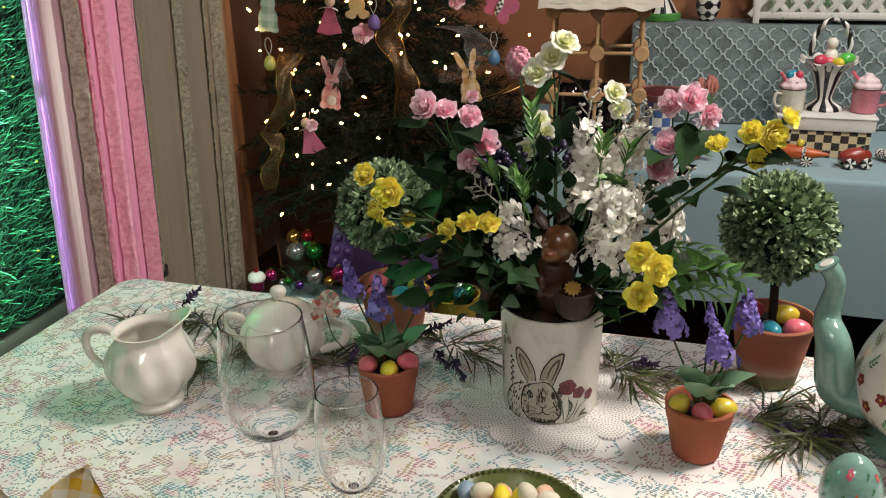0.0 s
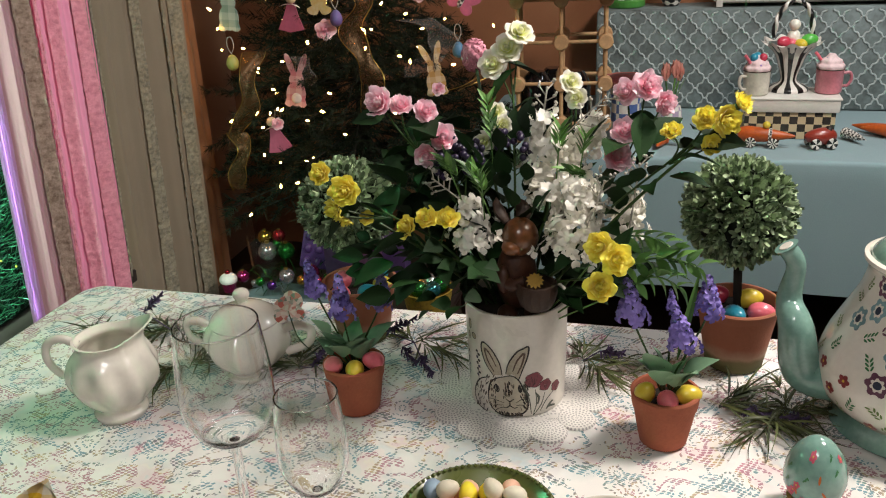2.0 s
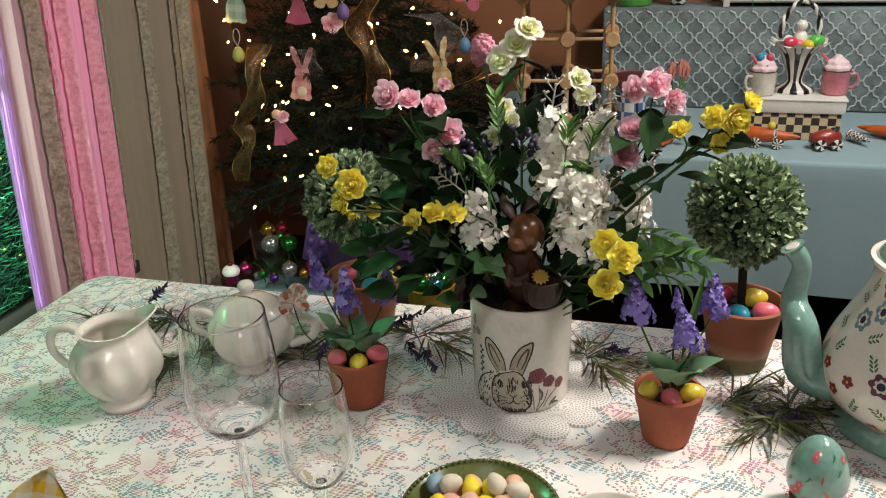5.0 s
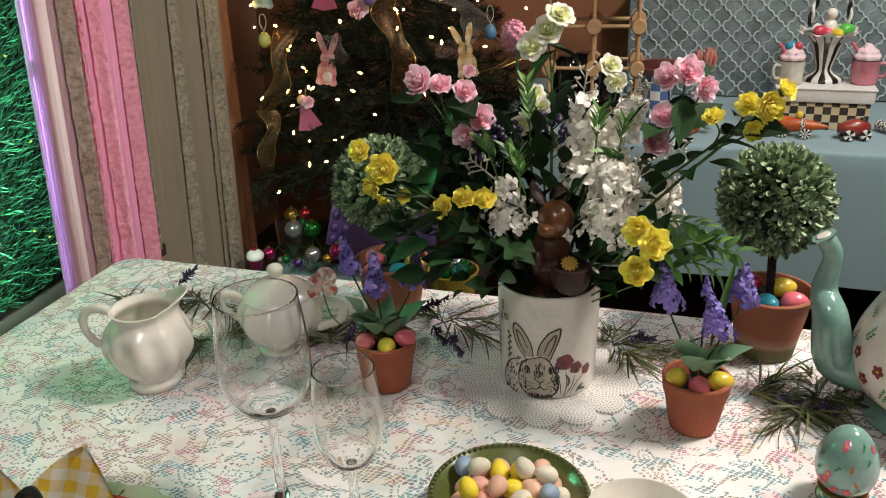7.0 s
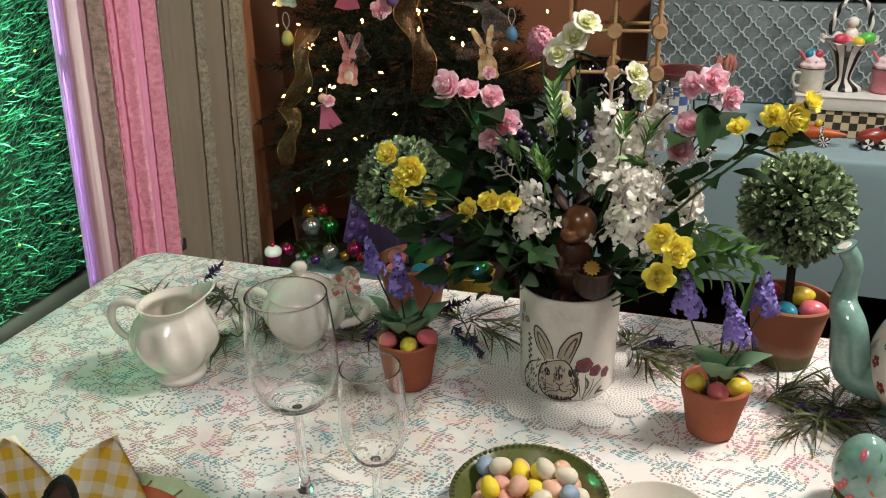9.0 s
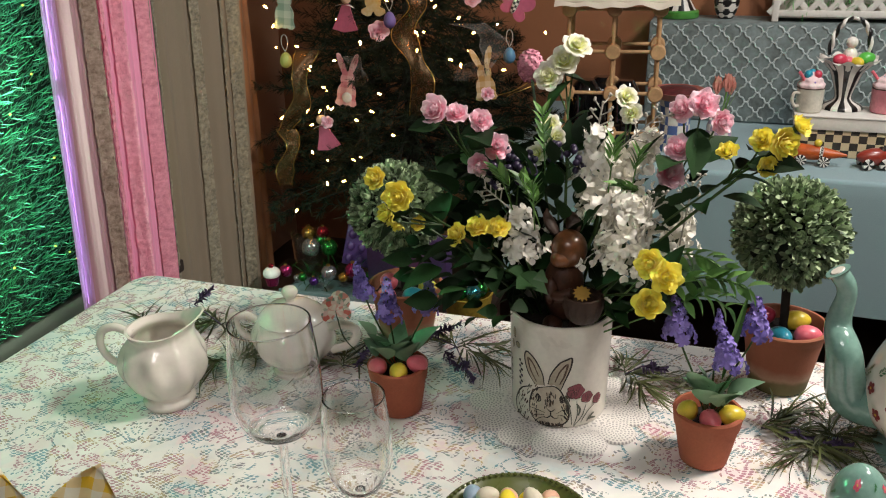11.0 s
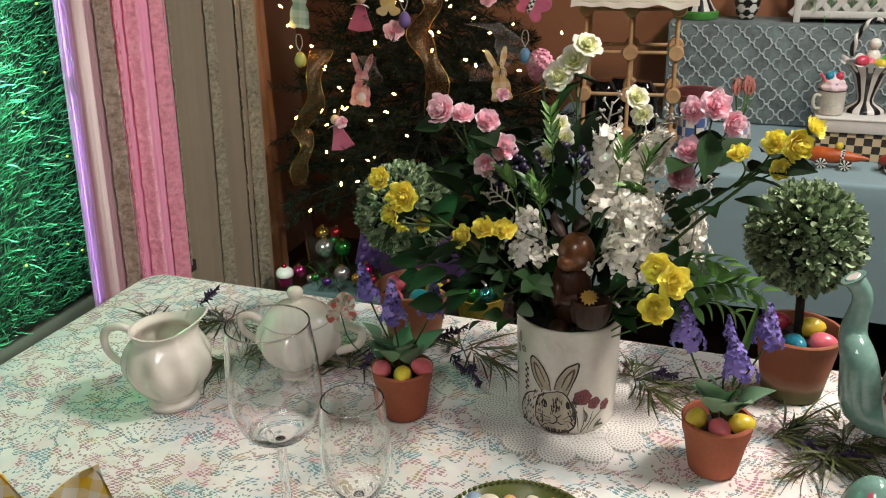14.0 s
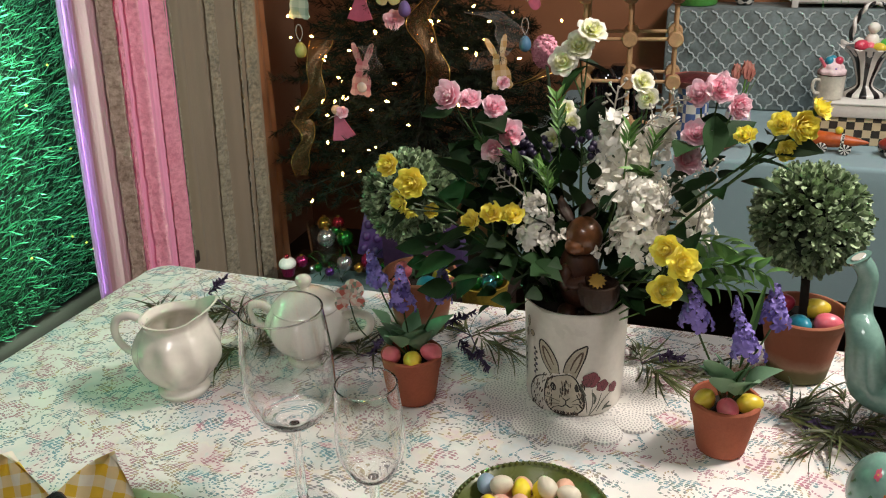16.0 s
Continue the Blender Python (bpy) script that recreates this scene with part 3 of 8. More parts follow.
def rounded(x0, y0, x1, y1, r, n=10):
    pts = []
    for cx, cy, a0 in ((x1 - r, y1 - r, 0), (x0 + r, y1 - r, 90), (x0 + r, y0 + r, 180), (x1 - r, y0 + r, 270)):
        pts += [(cx + r * math.cos(radians(a0 + 90 * i / n)), cy + r * math.sin(radians(a0 + 90 * i / n)), math.cos(radians(a0 + 90 * i / n)), math.sin(radians(a0 + 90 * i / n))) for i in range(n + 1)]
    out = []
    for i, p in enumerate(pts):
        q = pts[(i + 1) % len(pts)]
        steps = max(1, int(math.hypot(q[0] - p[0], q[1] - p[1]) / 0.03))
        for k in range(steps):
            t = k / steps
            out.append(tuple(a + (b - a) * t for a, b in zip(p, q)))
    return out


def drape(name, place, x0, y0, x1, y1, top, foot, mat, label, category, folds=9.0, swing=0.02, r=0.05):
    ring = rounded(x0, y0, x1, y1, r)
    g = Geo()
    rows = []
    cx, cy = (x0 + x1) / 2, (y0 + y1) / 2
    length = [0.0]
    for a, b in zip(ring, ring[1:]):
        length.append(length[-1] + math.hypot(b[0] - a[0], b[1] - a[1]))
    prof = [(-0.02, 0.0), (-0.008, 0.0), (-0.003, -0.0015), (0.001, -0.006), (0.003, -0.014)] + [(0.004, -0.014 - (top - foot - 0.014) * i / 10) for i in range(1, 11)]
    for off, dz in prof:
        f = min(1.0, max(0.0, -dz / (top - foot)))
        row = []
        for s, (px, py, nx, ny) in zip(length, ring):
            w = swing * f * (math.sin(folds * s) + 0.5 * math.sin(2.3 * folds * s + 1) + 0.8)
            row.append((px + nx * (off + w), py + ny * (off + w), top + dz))
        rows.append(row + [row[0]])
    g.sheet(rows)
    g.add([p for p in rows[0][:-1]], [tuple(range(len(rows[0]) - 1))])
    ob = solo(name, g, mat, None, label, category, m=place)
    return ob


drape("lace_tablecloth", TABLE, 0, -TD, TW, 0, TOP, 0.45, M_LACE, "white lace tablecloth over a pastel flower print, hanging over the table", "tablecloth")

# ---- china and glass on the table ----
def shell(prof, wall):
    """An outer profile from the foot up, and back down inside."""
    inner = [(max(r - wall, 0.0), z) for r, z in prof if z > prof[0][1] + wall * 1.5]
    return [(0.0001, prof[0][1])] + prof + inner[::-1] + [(0.0001, prof[0][1] + wall * 1.5)]


def spline(pts, n=6):
    """A smooth line through the points (Catmull-Rom)."""
    P = [Vector(p) for p in pts]
    P = [2 * P[0] - P[1]] + P + [2 * P[-1] - P[-2]]
    out = []
    for i in range(1, len(P) - 2):
        for k in range(n):
            t = k / n
            a, b, c, d = P[i - 1:i + 3]
            out.append(0.5 * (2 * b + (c - a) * t + (2 * a - 5 * b + 4 * c - d) * t * t + (3 * b - a - 3 * c + d) * t ** 3))
    return out + [P[-2]]


def smoothprof(pts, n=5):
    return [(max(p.x, 0.0001), p.y) for p in spline([(r, z, 0) for r, z in pts], n)]


swirl = lambda a, z: 1 + 0.045 * math.sin(9 * a + 20 * z) * min(1.0, max(0.0, (0.125 - z) / 0.03)) * min(1.0, max(0.0, (z - 0.022) / 0.02))

# cream jug
jug = thing("cream_jug", (-0.474, 1.238, TOP + 0.002), "cream white glazed china milk jug with swirled fluting", "jug")
prof = smoothprof([(0.041, 0.0), (0.043, 0.008), (0.037, 0.017), (0.051, 0.034), (0.066, 0.058), (0.0705, 0.080), (0.063, 0.104), (0.051, 0.121), (0.047, 0.131), (0.051, 0.143)])
inner = [(r - 0.004, z) for r, z in prof if z > 0.02][::-1]
full = [(0.0001, 0.001)] + prof + inner + [(0.0001, 0.02)]
g = Geo()
g.lathe(full, 88, wave=swirl)
# the lip rises towards the spout and dips on the handle's side
pv = []
for x, y, z in g.v:
    if z > 0.095:
        k = (z - 0.095) / 0.055
        a = math.atan2(y, x)
        toward = max(0.0, math.cos(a - radians(8))) ** 3
        r = math.hypot(x, y)
        x, y = x + math.cos(a) * 0.036 * toward * k ** 2.6, y + math.sin(a) * 0.034 * toward * k ** 1.6
        z += 0.027 * toward * k * k - 0.005 * k * k * (1 - toward)
        if toward < 0.25:
            x, y = x * (1 + 0.05 * k), y * (1 + 0.05 * k)
    pv.append((x, y, z))
g.v = pv
part("body", g, M_CREAM, jug)
part("handle", Geo().tube(spline([(-0.047, 0, 0.126), (-0.072, 0, 0.138), (-0.096, 0, 0.130), (-0.103, 0, 0.104), (-0.090, 0, 0.078), (-0.062, 0, 0.062)]), 0.0056, 10, 1.3), M_CREAM, jug)

# cream sugar bowl with a lid
sug = thing("sugar_bowl", (-0.288, 1.352, TOP + 0.002), "cream white glazed china sugar bowl with two handles and a lid", "sugar bowl")
prof = smoothprof([(0.046, 0.0), (0.047, 0.007), (0.042, 0.014), (0.066, 0.035), (0.082, 0.062), (0.080, 0.085), (0.068, 0.104), (0.064, 0.108)])
part("bowl", Geo().lathe([(0.0001, 0)] + prof + [(r - 0.005, z) for r, z in prof if z > 0.02][::-1] + [(0.0001, 0.02)], 72, wave=swirl), M_CREAM, sug)
lid = part("lid", Geo().lathe([(0.066, 0.107), (0.068, 0.111), (0.062, 0.119), (0.046, 0.131), (0.026, 0.139), (0.010, 0.143), (0.009, 0.149), (0.0001, 0.149)], 48), M_CREAM, sug)
part("knob", Geo().lathe(smoothprof([(0.008, 0.146), (0.013, 0.153), (0.016, 0.161), (0.012, 0.169), (0.001, 0.173)]), 24), M_CREAM, lid)
for s in (-1, 1):
    part("handle", Geo().tube(spline([(s * 0.070, 0, 0.090), (s * 0.100, 0, 0.102), (s * 0.130, 0, 0.094), (s * 0.122, 0, 0.066), (s * 0.078, 0, 0.046)]), 0.0065, 10, 1.3), M_CREAM, sug)
sug.matrix_world = pose(-0.283, 1.352, TOP + 0.002, 0, 0, -10) @ Matrix.Diagonal((0.90, 0.90, 0.93, 1))


def stemglass(name, place, label, rim, belly, height, stem, foot):
    """foot: radius; stem: height of the bowl's underside."""
    ob = thing(name, place, label, "wine glass", "glasses")
    h = height - stem
    out = smoothprof([(0.006, stem), (0.020, stem + 0.004), (belly * 0.72, stem + h * 0.11), (belly * 0.97, stem + h * 0.30), (belly, stem + h * 0.45), (belly * 0.97, stem + h * 0.68), (rim, height)], 6)
    wall = 0.0015
    part("bowl", Geo().lathe(out + [(rim - 0.0006, height + 0.0006)] + [(max(r - wall - 0.004 * max(0, 1 - (z - stem) / (h * 0.12)) ** 2, 0.0001), z + 0.006 * max(0, 1 - (z - stem) / (h * 0.1))) for r, z in out[::-1]], 72), M_GLASS_THICK, ob)
    ring = [(rim - 0.0006 + 0.0011 * math.cos(2 * math.pi * i / 8), height + 0.0011 * math.sin(2 * math.pi * i / 8)) for i in range(9)]
    part("rim", Geo().lathe(ring, 56), M_GLASS_THICK, ob)
    part("stem", Geo().lathe([(0.0001, 0.004), (0.011, 0.0045), (0.0085, 0.011), (0.0064, 0.03), (0.0060, stem * 0.6), (0.0066, stem - 0.006), (0.0070, stem - 0.0012), (0.0001, stem - 0.0012)], 24), M_GLASS_THICK, ob)
    part("foot", Geo().lathe([(0.0001, 0), (foot, 0.0), (foot + 0.0006, 0.0008), (foot, 0.0016), (foot * 0.5, 0.003), (0.0108, 0.0043), (0.0001, 0.0043)], 48), M_GLASS, ob)
    return ob


stemglass("wine_glass", (-0.199, 0.945, TOP + 0.002), "large clear empty wine glass on a tall stem", 0.0505, 0.0580, 0.302, 0.136, 0.048)
stemglass("small_wine_glass", (-0.093, 0.902, TOP + 0.002), "small clear empty wine glass with a short bowl", 0.0375, 0.0430, 0.226, 0.089, 0.0355)


def flowerpot(name, place, label, rim, base, height, group="", collar=0.026, m=None):
    ob = thing(name, place, label, "flower pot", group)
    f = lambda z: base + (rim * 0.9 - base) * z / (height - collar)
    prof = [(base - 0.003, 0), (base, 0.003), (f((height - collar) * 0.5), (height - collar) * 0.5), (f(height - collar), height - collar), (rim * 0.93, height - collar + 0.001), (rim * 0.945, height - collar + 0.004), (rim * 0.99, height - 0.005), (rim, height - 0.002), (rim - 0.002, height), (rim - 0.006, height), (rim - 0.008, height - 0.003), (base - 0.006, 0.012)]
    part("pot", Geo().lathe([(0.0001, 0)] + prof + [(0.0001, 0.012)], 48), m or M_TERRA, ob)
    g = Geo()
    zf = height - 0.022
    rr = rim - 0.0085
    rows = [[(rr * q * math.cos(6.2832 * i / 28), rr * q * math.sin(6.2832 * i / 28), zf + 0.006 * noise.noise((q * 4, i * 0.9, rim * 90)) + (1 - q) * 0.006) for i in range(29)] for q in (0.02, 0.3, 0.55, 0.8, 1.0)]
    part("filling", g.sheet(rows), M_SOIL, ob)
    return ob


POT1, POT2 = (-0.083, 1.226, TOP + 0.002), (0.380, 1.104, TOP + 0.002)
flowerpot("flower_pot", POT1, "small terracotta pot of lavender and eggs", 0.0495, 0.036, 0.085, "small pots")
flowerpot("flower_pot", POT2, "small terracotta pot of lavender and yellow eggs", 0.0495, 0.034, 0.086, "small pots")
TP1, TP2 = (0.549, 1.320, TOP + 0.002), (-0.095, 1.468, TOP + 0.002)
M_TERRA2 = Nodes("weathered_terracotta")
vec = M_TERRA2.coords()
sx = M_TERRA2.add("SeparateXYZ")
M_TERRA2.t.links.new(vec, sx.inputs[0])
hz = M_TERRA2.math("MULTIPLY_ADD", M_TERRA2.noise(25, vec), 0.02, sx.outputs[2])
nz = M_TERRA2.noise(160, vec, 5)
M_TERRA2.set(base=M_TERRA2.mix(M_TERRA2.math("MULTIPLY", nz, 0.25), M_TERRA2.ramp(M_TERRA2.math("MULTIPLY", hz, 10.0), [(0.22, lin("5b5a33")), (0.34, lin("6e6440")), (0.42, lin("ad8a72")), (0.6, lin("9c5f45"))]), lin("5e3a2a")), rough=0.85)
M_TERRA2.bump(nz, 0.25)
flowerpot("topiary_pot", TP1, "weathered terracotta pot with a mossy foot and coloured eggs", 0.0700, 0.047, 0.116, "topiary pots", 0.018, M_TERRA2.mat)
flowerpot("topiary_pot", TP2, "weathered terracotta pot with coloured eggs", 0.0700, 0.047, 0.116, "topiary pots", 0.018, M_TERRA2.mat)


def egg_thing(place, r, long, mat, tilt, spin, label, group, name="painted_egg"):
    return solo(name, Geo().egg((0, 0, 0), r, long), mat, None, label, "egg", group, m=pose(*place, tilt, 0, spin))


def onpot(p, dx, dy, dz):
    return (p[0] + dx, p[1] + dy, p[2] + dz)


for p, items in ((POT1, ((-0.029, -0.018, 0.087, "pink", 70, 30), (0.004, -0.028, 0.083, "yellow", 80, 0), (0.032, -0.012, 0.090, "pink", 60, -60))),
                 (POT2, ((-0.031, -0.010, 0.089, "yellow", 30, 30), (-0.002, -0.027, 0.083, "pink", 85, 10), (0.030, -0.015, 0.085, "yellow", 80, 80)))):
    for dx, dy, dz, c, tilt, spin in items:
        egg_thing(onpot(p, dx, dy, dz), 0.0145, 0.0185, M_EGG[c], tilt, spin, c + " speckled egg in a small terracotta pot", "pot eggs")
for p, items in ((TP1, ((-0.044, -0.01, 0.106, "yellow", 40, 0), (-0.018, -0.040, 0.109, "blue", 75, 20), (0.026, -0.036, 0.110, "pink", 80, 70), (0.022, 0.008, 0.114, "yellow", 80, 75), (-0.025, 0.03, 0.112, "red", 60, 40))),
                 (TP2, ((-0.030, -0.036, 0.104, "pink", 80, 40), (-0.028, -0.012, 0.122, "pink", 75, 20), (0.020, -0.040, 0.106, "blue", 85, 80), (0.045, -0.016, 0.110, "yellow", 80, 50), (0.036, 0.018, 0.120, "blue", 70, 10)))):
    for dx, dy, dz, c, tilt, spin in items:
        egg_thing(onpot(p, dx, dy, dz), 0.0165, 0.0215, M_EGG[c], tilt, spin, c + " glazed egg in the topiary pot", "topiary eggs")


def topiary(place, centre, r, label, seed):
    """A ball of small boxwood sprays on a stick, standing in a pot."""
    ob = thing("topiary", (place[0], place[1], place[2] + 0.09), label, "topiary", "topiaries")
    c = Vector(centre) - Vector((place[0], place[1], place[2] + 0.09))
    part("stick", Geo().tube([(0, 0, -0.015), (c.x * 0.5, c.y * 0.5, c.z * 0.5), tuple(c)], 0.007, 10), M_BARK, ob)
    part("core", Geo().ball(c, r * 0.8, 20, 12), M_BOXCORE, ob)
    rr = random.Random(seed)
    g = Geo()
    n = 330
    for i in range(n):
        z = 1 - 2 * (i + 0.5) / n
        a = i * 2.39996 + rr.uniform(-0.15, 0.15)
        q = math.sqrt(1 - z * z)
        d = Vector((q * math.cos(a), q * math.sin(a), z))
        m0 = aim(c + d * r * rr.uniform(0.76, 0.86), d + Vector((rr.uniform(-.3, .3), rr.uniform(-.3, .3), rr.uniform(-.3, .3))), rr.uniform(0, 360))
        k = rr.randint(8, 10)
        for j in range(k):
            tilt = rr.uniform(18, 45) if j < 5 else rr.uniform(48, 80)
            g.blade(m0 @ pose(0, 0, 0, 0, 0, 360 * j / k * 2.6) @ pose(0, 0, 0.002, 90 - tilt, 0, 0), r * rr.uniform(0.17, 0.25), r * 0.115, -0.25, 0.3, 4, 1.5, 0.45)
    part("leaves", g, M_BOX, ob, kind="stuff")
    return ob


topiary(TP1, (0.546, 1.345, 1.015), 0.087, "round grey green boxwood topiary ball on a stick", 3)
topiary(TP2, (-0.106, 1.475, 1.01), 0.082, "round grey green boxwood topiary ball half hidden by yellow roses", 5)

# green bowl of candy eggs
BOWL = (0.102, 0.893, TOP + 0.002)
bowl = thing("candy_bowl", BOWL, "olive green glazed bowl with a beaded rim, full of candy eggs", "bowl")
part("body", Geo().lathe([(0.0001, 0), (0.045, 0), (0.05, 0.004), (0.075, 0.022), (0.094, 0.042), (0.100, 0.048), (0.1015, 0.050), (0.099, 0.051), (0.088, 0.043), (0.070, 0.025), (0.045, 0.009), (0.0001, 0.007)], 64), M_OLIVE, bowl)
bead = Geo().ball((0, 0, 0), 0.0028, 8, 5).mesh("bead", M_OLIVE)
for i in range(72):
    a = 2 * math.pi * i / 72
    part("bead", bead, None, bowl, m=pose(0.0965 * math.cos(a), 0.0965 * math.sin(a), 0.0515))
rr = random.Random(12)
made = {k: Geo().egg((0, 0, 0), 0.0122, 0.0155, n=14).mesh("candy_egg", m) for k, m in M_CANDY.items()}
placed = []
names = ["peach", "blue", "cream", "yellow", "rose", "peach", "cream", "yellow", "peach", "blue", "rose"]
for layer, (z, rad, count) in enumerate(((0.022, 0.050, 60), (0.036, 0.066, 90), (0.050, 0.075, 120), (0.064, 0.052, 90))):
    tries = 0
    for _ in range(count * 12):
        a, q = rr.uniform(0, 6.2832), rad * math.sqrt(rr.random())
        p = Vector((q * math.cos(a), q * math.sin(a), z + rr.uniform(-0.003, 0.003)))
        if all((p - o).length > 0.0238 for o in placed):
            placed.append(p)
            k = names[rr.randrange(len(names))]
            solo("candy_egg", made[k], None, None, k + " coated candy egg in the green bowl", "candy egg", "candy eggs", m=pose(BOWL[0] + p.x, BOWL[1] + p.y, BOWL[2] + p.z, rr.uniform(55, 110), 0, rr.uniform(0, 360)))
# white bowl beside it
wb = thing("white_bowl", (0.258, 0.842, TOP + 0.002), "plain cream white china bowl", "bowl")
part("body", Geo().lathe([(0.0001, 0), (0.032, 0), (0.034, 0.006), (0.05, 0.02), (0.062, 0.045), (0.066, 0.058), (0.067, 0.060), (0.065, 0.0605), (0.060, 0.046), (0.047, 0.022), (0.03, 0.009), (0.0001, 0.008)], 56), M_CREAM, wb)

# painted teal egg on a small checked stand
TE = (0.533, 0.942, TOP + 0.002)
st = thing("egg_stand", TE, "small round stand with teal and cream checks and gold rims", "egg stand")
part("ring", Geo().lathe([(0.0001, 0.0), (0.029, 0), (0.030, 0.002), (0.0275, 0.010), (0.030, 0.018), (0.027, 0.019), (0.020, 0.012), (0.0001, 0.010)], 36), checks("teal_cream_checks", "3f8f88", "e5e0cf", 0.008), st)
for z, r in ((0.002, 0.0302), (0.0182, 0.0300)):
    part("rim", Geo().lathe([(r - 0.001, z - 0.001), (r + 0.0008, z - 0.0006), (r + 0.0008, z + 0.0008), (r - 0.001, z + 0.001)], 36), M_GOLD, st)
teal_egg = thing("painted_teal_egg", (TE[0], TE[1], TE[2] + 0.061), "teal glazed egg painted with pink flowers and carrots", "egg")
part("body", Geo().egg((0, 0, 0), 0.0378, 0.0492, n=36), M_TEAL, teal_egg)


def on_egg(a, z):
    cz = z / 0.0492
    r = 0.0378 * math.sqrt(max(0, 1 - cz * cz)) * (1 - 0.16 * cz)
    return Vector((r * math.cos(a), r * math.sin(a), z))


def decal(outline, surface, a0, z0, mat, name, parent, lift=0.0005, spin=0.0, scale=0.040):
    """A thin patch of paint laid on a round body: outline in metres round (a0, z0)."""
    g = Geo()
    c, s = math.cos(spin), math.sin(spin)
    size = max(math.hypot(x, y) for x, y in outline)
    rings = max(1, int(size / 0.006))
    rows = []
    for k in range(rings + 1):
        f = max(k / rings, 0.01)
        row = []
        for x, y in list(outline) + [outline[0]]:
            p = surface(a0 + f * (x * c - y * s) / scale, z0 + f * (x * s + y * c))
            row.append(p + Vector((p.x, p.y, 0)).normalized() * lift)
        rows.append(row)
    g.sheet(rows)
    return part(name, g, mat, parent)


def bloom(r, k=5, n=30):
    return [(r * (0.66 + 0.34 * abs(math.cos(k * math.pi * i / n))) * math.cos(2 * math.pi * i / n), r * (0.66 + 0.34 * abs(math.cos(k * math.pi * i / n))) * math.sin(2 * math.pi * i / n)) for i in range(n)]


def oval(w, h, n=14):
    return [(w * math.cos(2 * math.pi * i / n), h * math.sin(2 * math.pi * i / n)) for i in range(n)]


P_PINK, P_GREEN, P_YEL = surf("pink_flower_paint", "d95a72", 0.3, vary=0.15, fine=400), surf("green_leaf_paint", "3f7d4a", 0.3, vary=0.2, fine=400), surf("yellow_dot_paint", "e8c94a", 0.3)
P_ORANGE = surf("orange_paint", "d2691f", 0.3)
rr = random.Random(4)
for i in range(26):
    a, z = -math.pi / 2 + rr.uniform(-1.6, 1.6), rr.uniform(-0.038, 0.042)
    kind = i % 5
    if kind in (0, 1):
        decal(bloom(0.0072 if kind else 0.0052), on_egg, a, z, P_PINK, "flower", teal_egg)
        decal(oval(0.0013, 0.0013, 8), on_egg, a, z, P_YEL, "flower_eye", teal_egg, 0.0008)
    elif kind == 4:
        decal(oval(0.0016, 0.006), on_egg, a, z, P_ORANGE, "carrot", teal_egg, spin=rr.uniform(-0.6, 0.6))
    else:
        for k in range(3):
            decal(oval(0.0012, 0.0026, 8), on_egg, a + 0.05 * (k - 1), z + 0.002 * k, P_GREEN, "leaf", teal_egg, spin=0.7 * (k - 1))

# large flowered teapot
TPOT = (0.743, 1.118, TOP + 0.002)
tea = thing("flowered_teapot", TPOT, "large cream teapot with painted flowers, teal spout, foot and lid", "teapot")
tprof = smoothprof([(0.098, 0.032), (0.125, 0.058), (0.135, 0.09), (0.128, 0.13), (0.108, 0.175), (0.090, 0.215), (0.083, 0.245), (0.086, 0.258)])
part("body", Geo().lathe([(0.0001, 0.032)] + tprof + [(0.090, 0.262), (0.090, 0.268), (0.084, 0.270), (0.080, 0.262), (0.078, 0.24), (0.0001, 0.24)], 72), M_CREAM, tea)
part("foot", Geo().lathe([(0.0001, 0), (0.104, 0), (0.108, 0.004), (0.101, 0.020), (0.100, 0.034), (0.0001, 0.034)], 60), M_TEAL, tea)
lid = part("lid", Geo().lathe([(0.082, 0.262), (0.080, 0.272), (0.062, 0.290), (0.035, 0.302), (0.012, 0.307), (0.0001, 0.307)], 56), M_TEAL, tea)
part("knob", Geo().lathe(smoothprof([(0.010, 0.305), (0.016, 0.315), (0.019, 0.326), (0.012, 0.337), (0.001, 0.340)]), 28), M_TEAL, lid)
sp0 = Vector((-0.10, 0.025, 0.072))
tipv = Vector((0.565, 1.19, 1.017)) - Vector(TPOT)
spout = spline([sp0 + Vector((0.05, -0.01, -0.004)), sp0, sp0 + Vector((-0.045, 0.016, 0.006)), sp0 + Vector((-0.062, 0.020, 0.075)), tipv + Vector((0.012, -0.002, -0.085)), tipv + Vector((0.016, -0.004, -0.03)), tipv])
k = len(spout) - 1
part("spout", Geo().tube(spout, [0.05 - 0.036 * min(1, (i / k) * 1.25) ** 0.8 + (0.004 if i == k else 0) for i in range(k + 1)], 20), M_TEAL, tea)
d = (spout[-1] - spout[-2]).normalized()
part("spout_mouth", Geo().lathe([(0.0001, 0.0012), (0.0098, 0.0012), (0.0105, 0.0002)], 20, aim(spout[-1], d)), M_CREAM, tea)
part("handle", Geo().tube(spline([(0.10, 0, 0.20), (0.16, 0, 0.22), (0.195, 0, 0.17), (0.185, 0, 0.11), (0.12, 0, 0.065)]), 0.011, 12, 1.3), M_TEAL, tea)


def on_tea(a, z):
    for (r0, z0), (r1, z1) in zip(tprof, tprof[1:]):
        if z0 <= z <= z1:
            r = r0 + (r1 - r0) * (z - z0) / max(z1 - z0, 1e-6)
            return Vector((r * math.cos(a), r * math.sin(a), z))
    r = tprof[0][0] if z < tprof[0][1] else tprof[-1][0]
    return Vector((r * math.cos(a), r * math.sin(a), z))


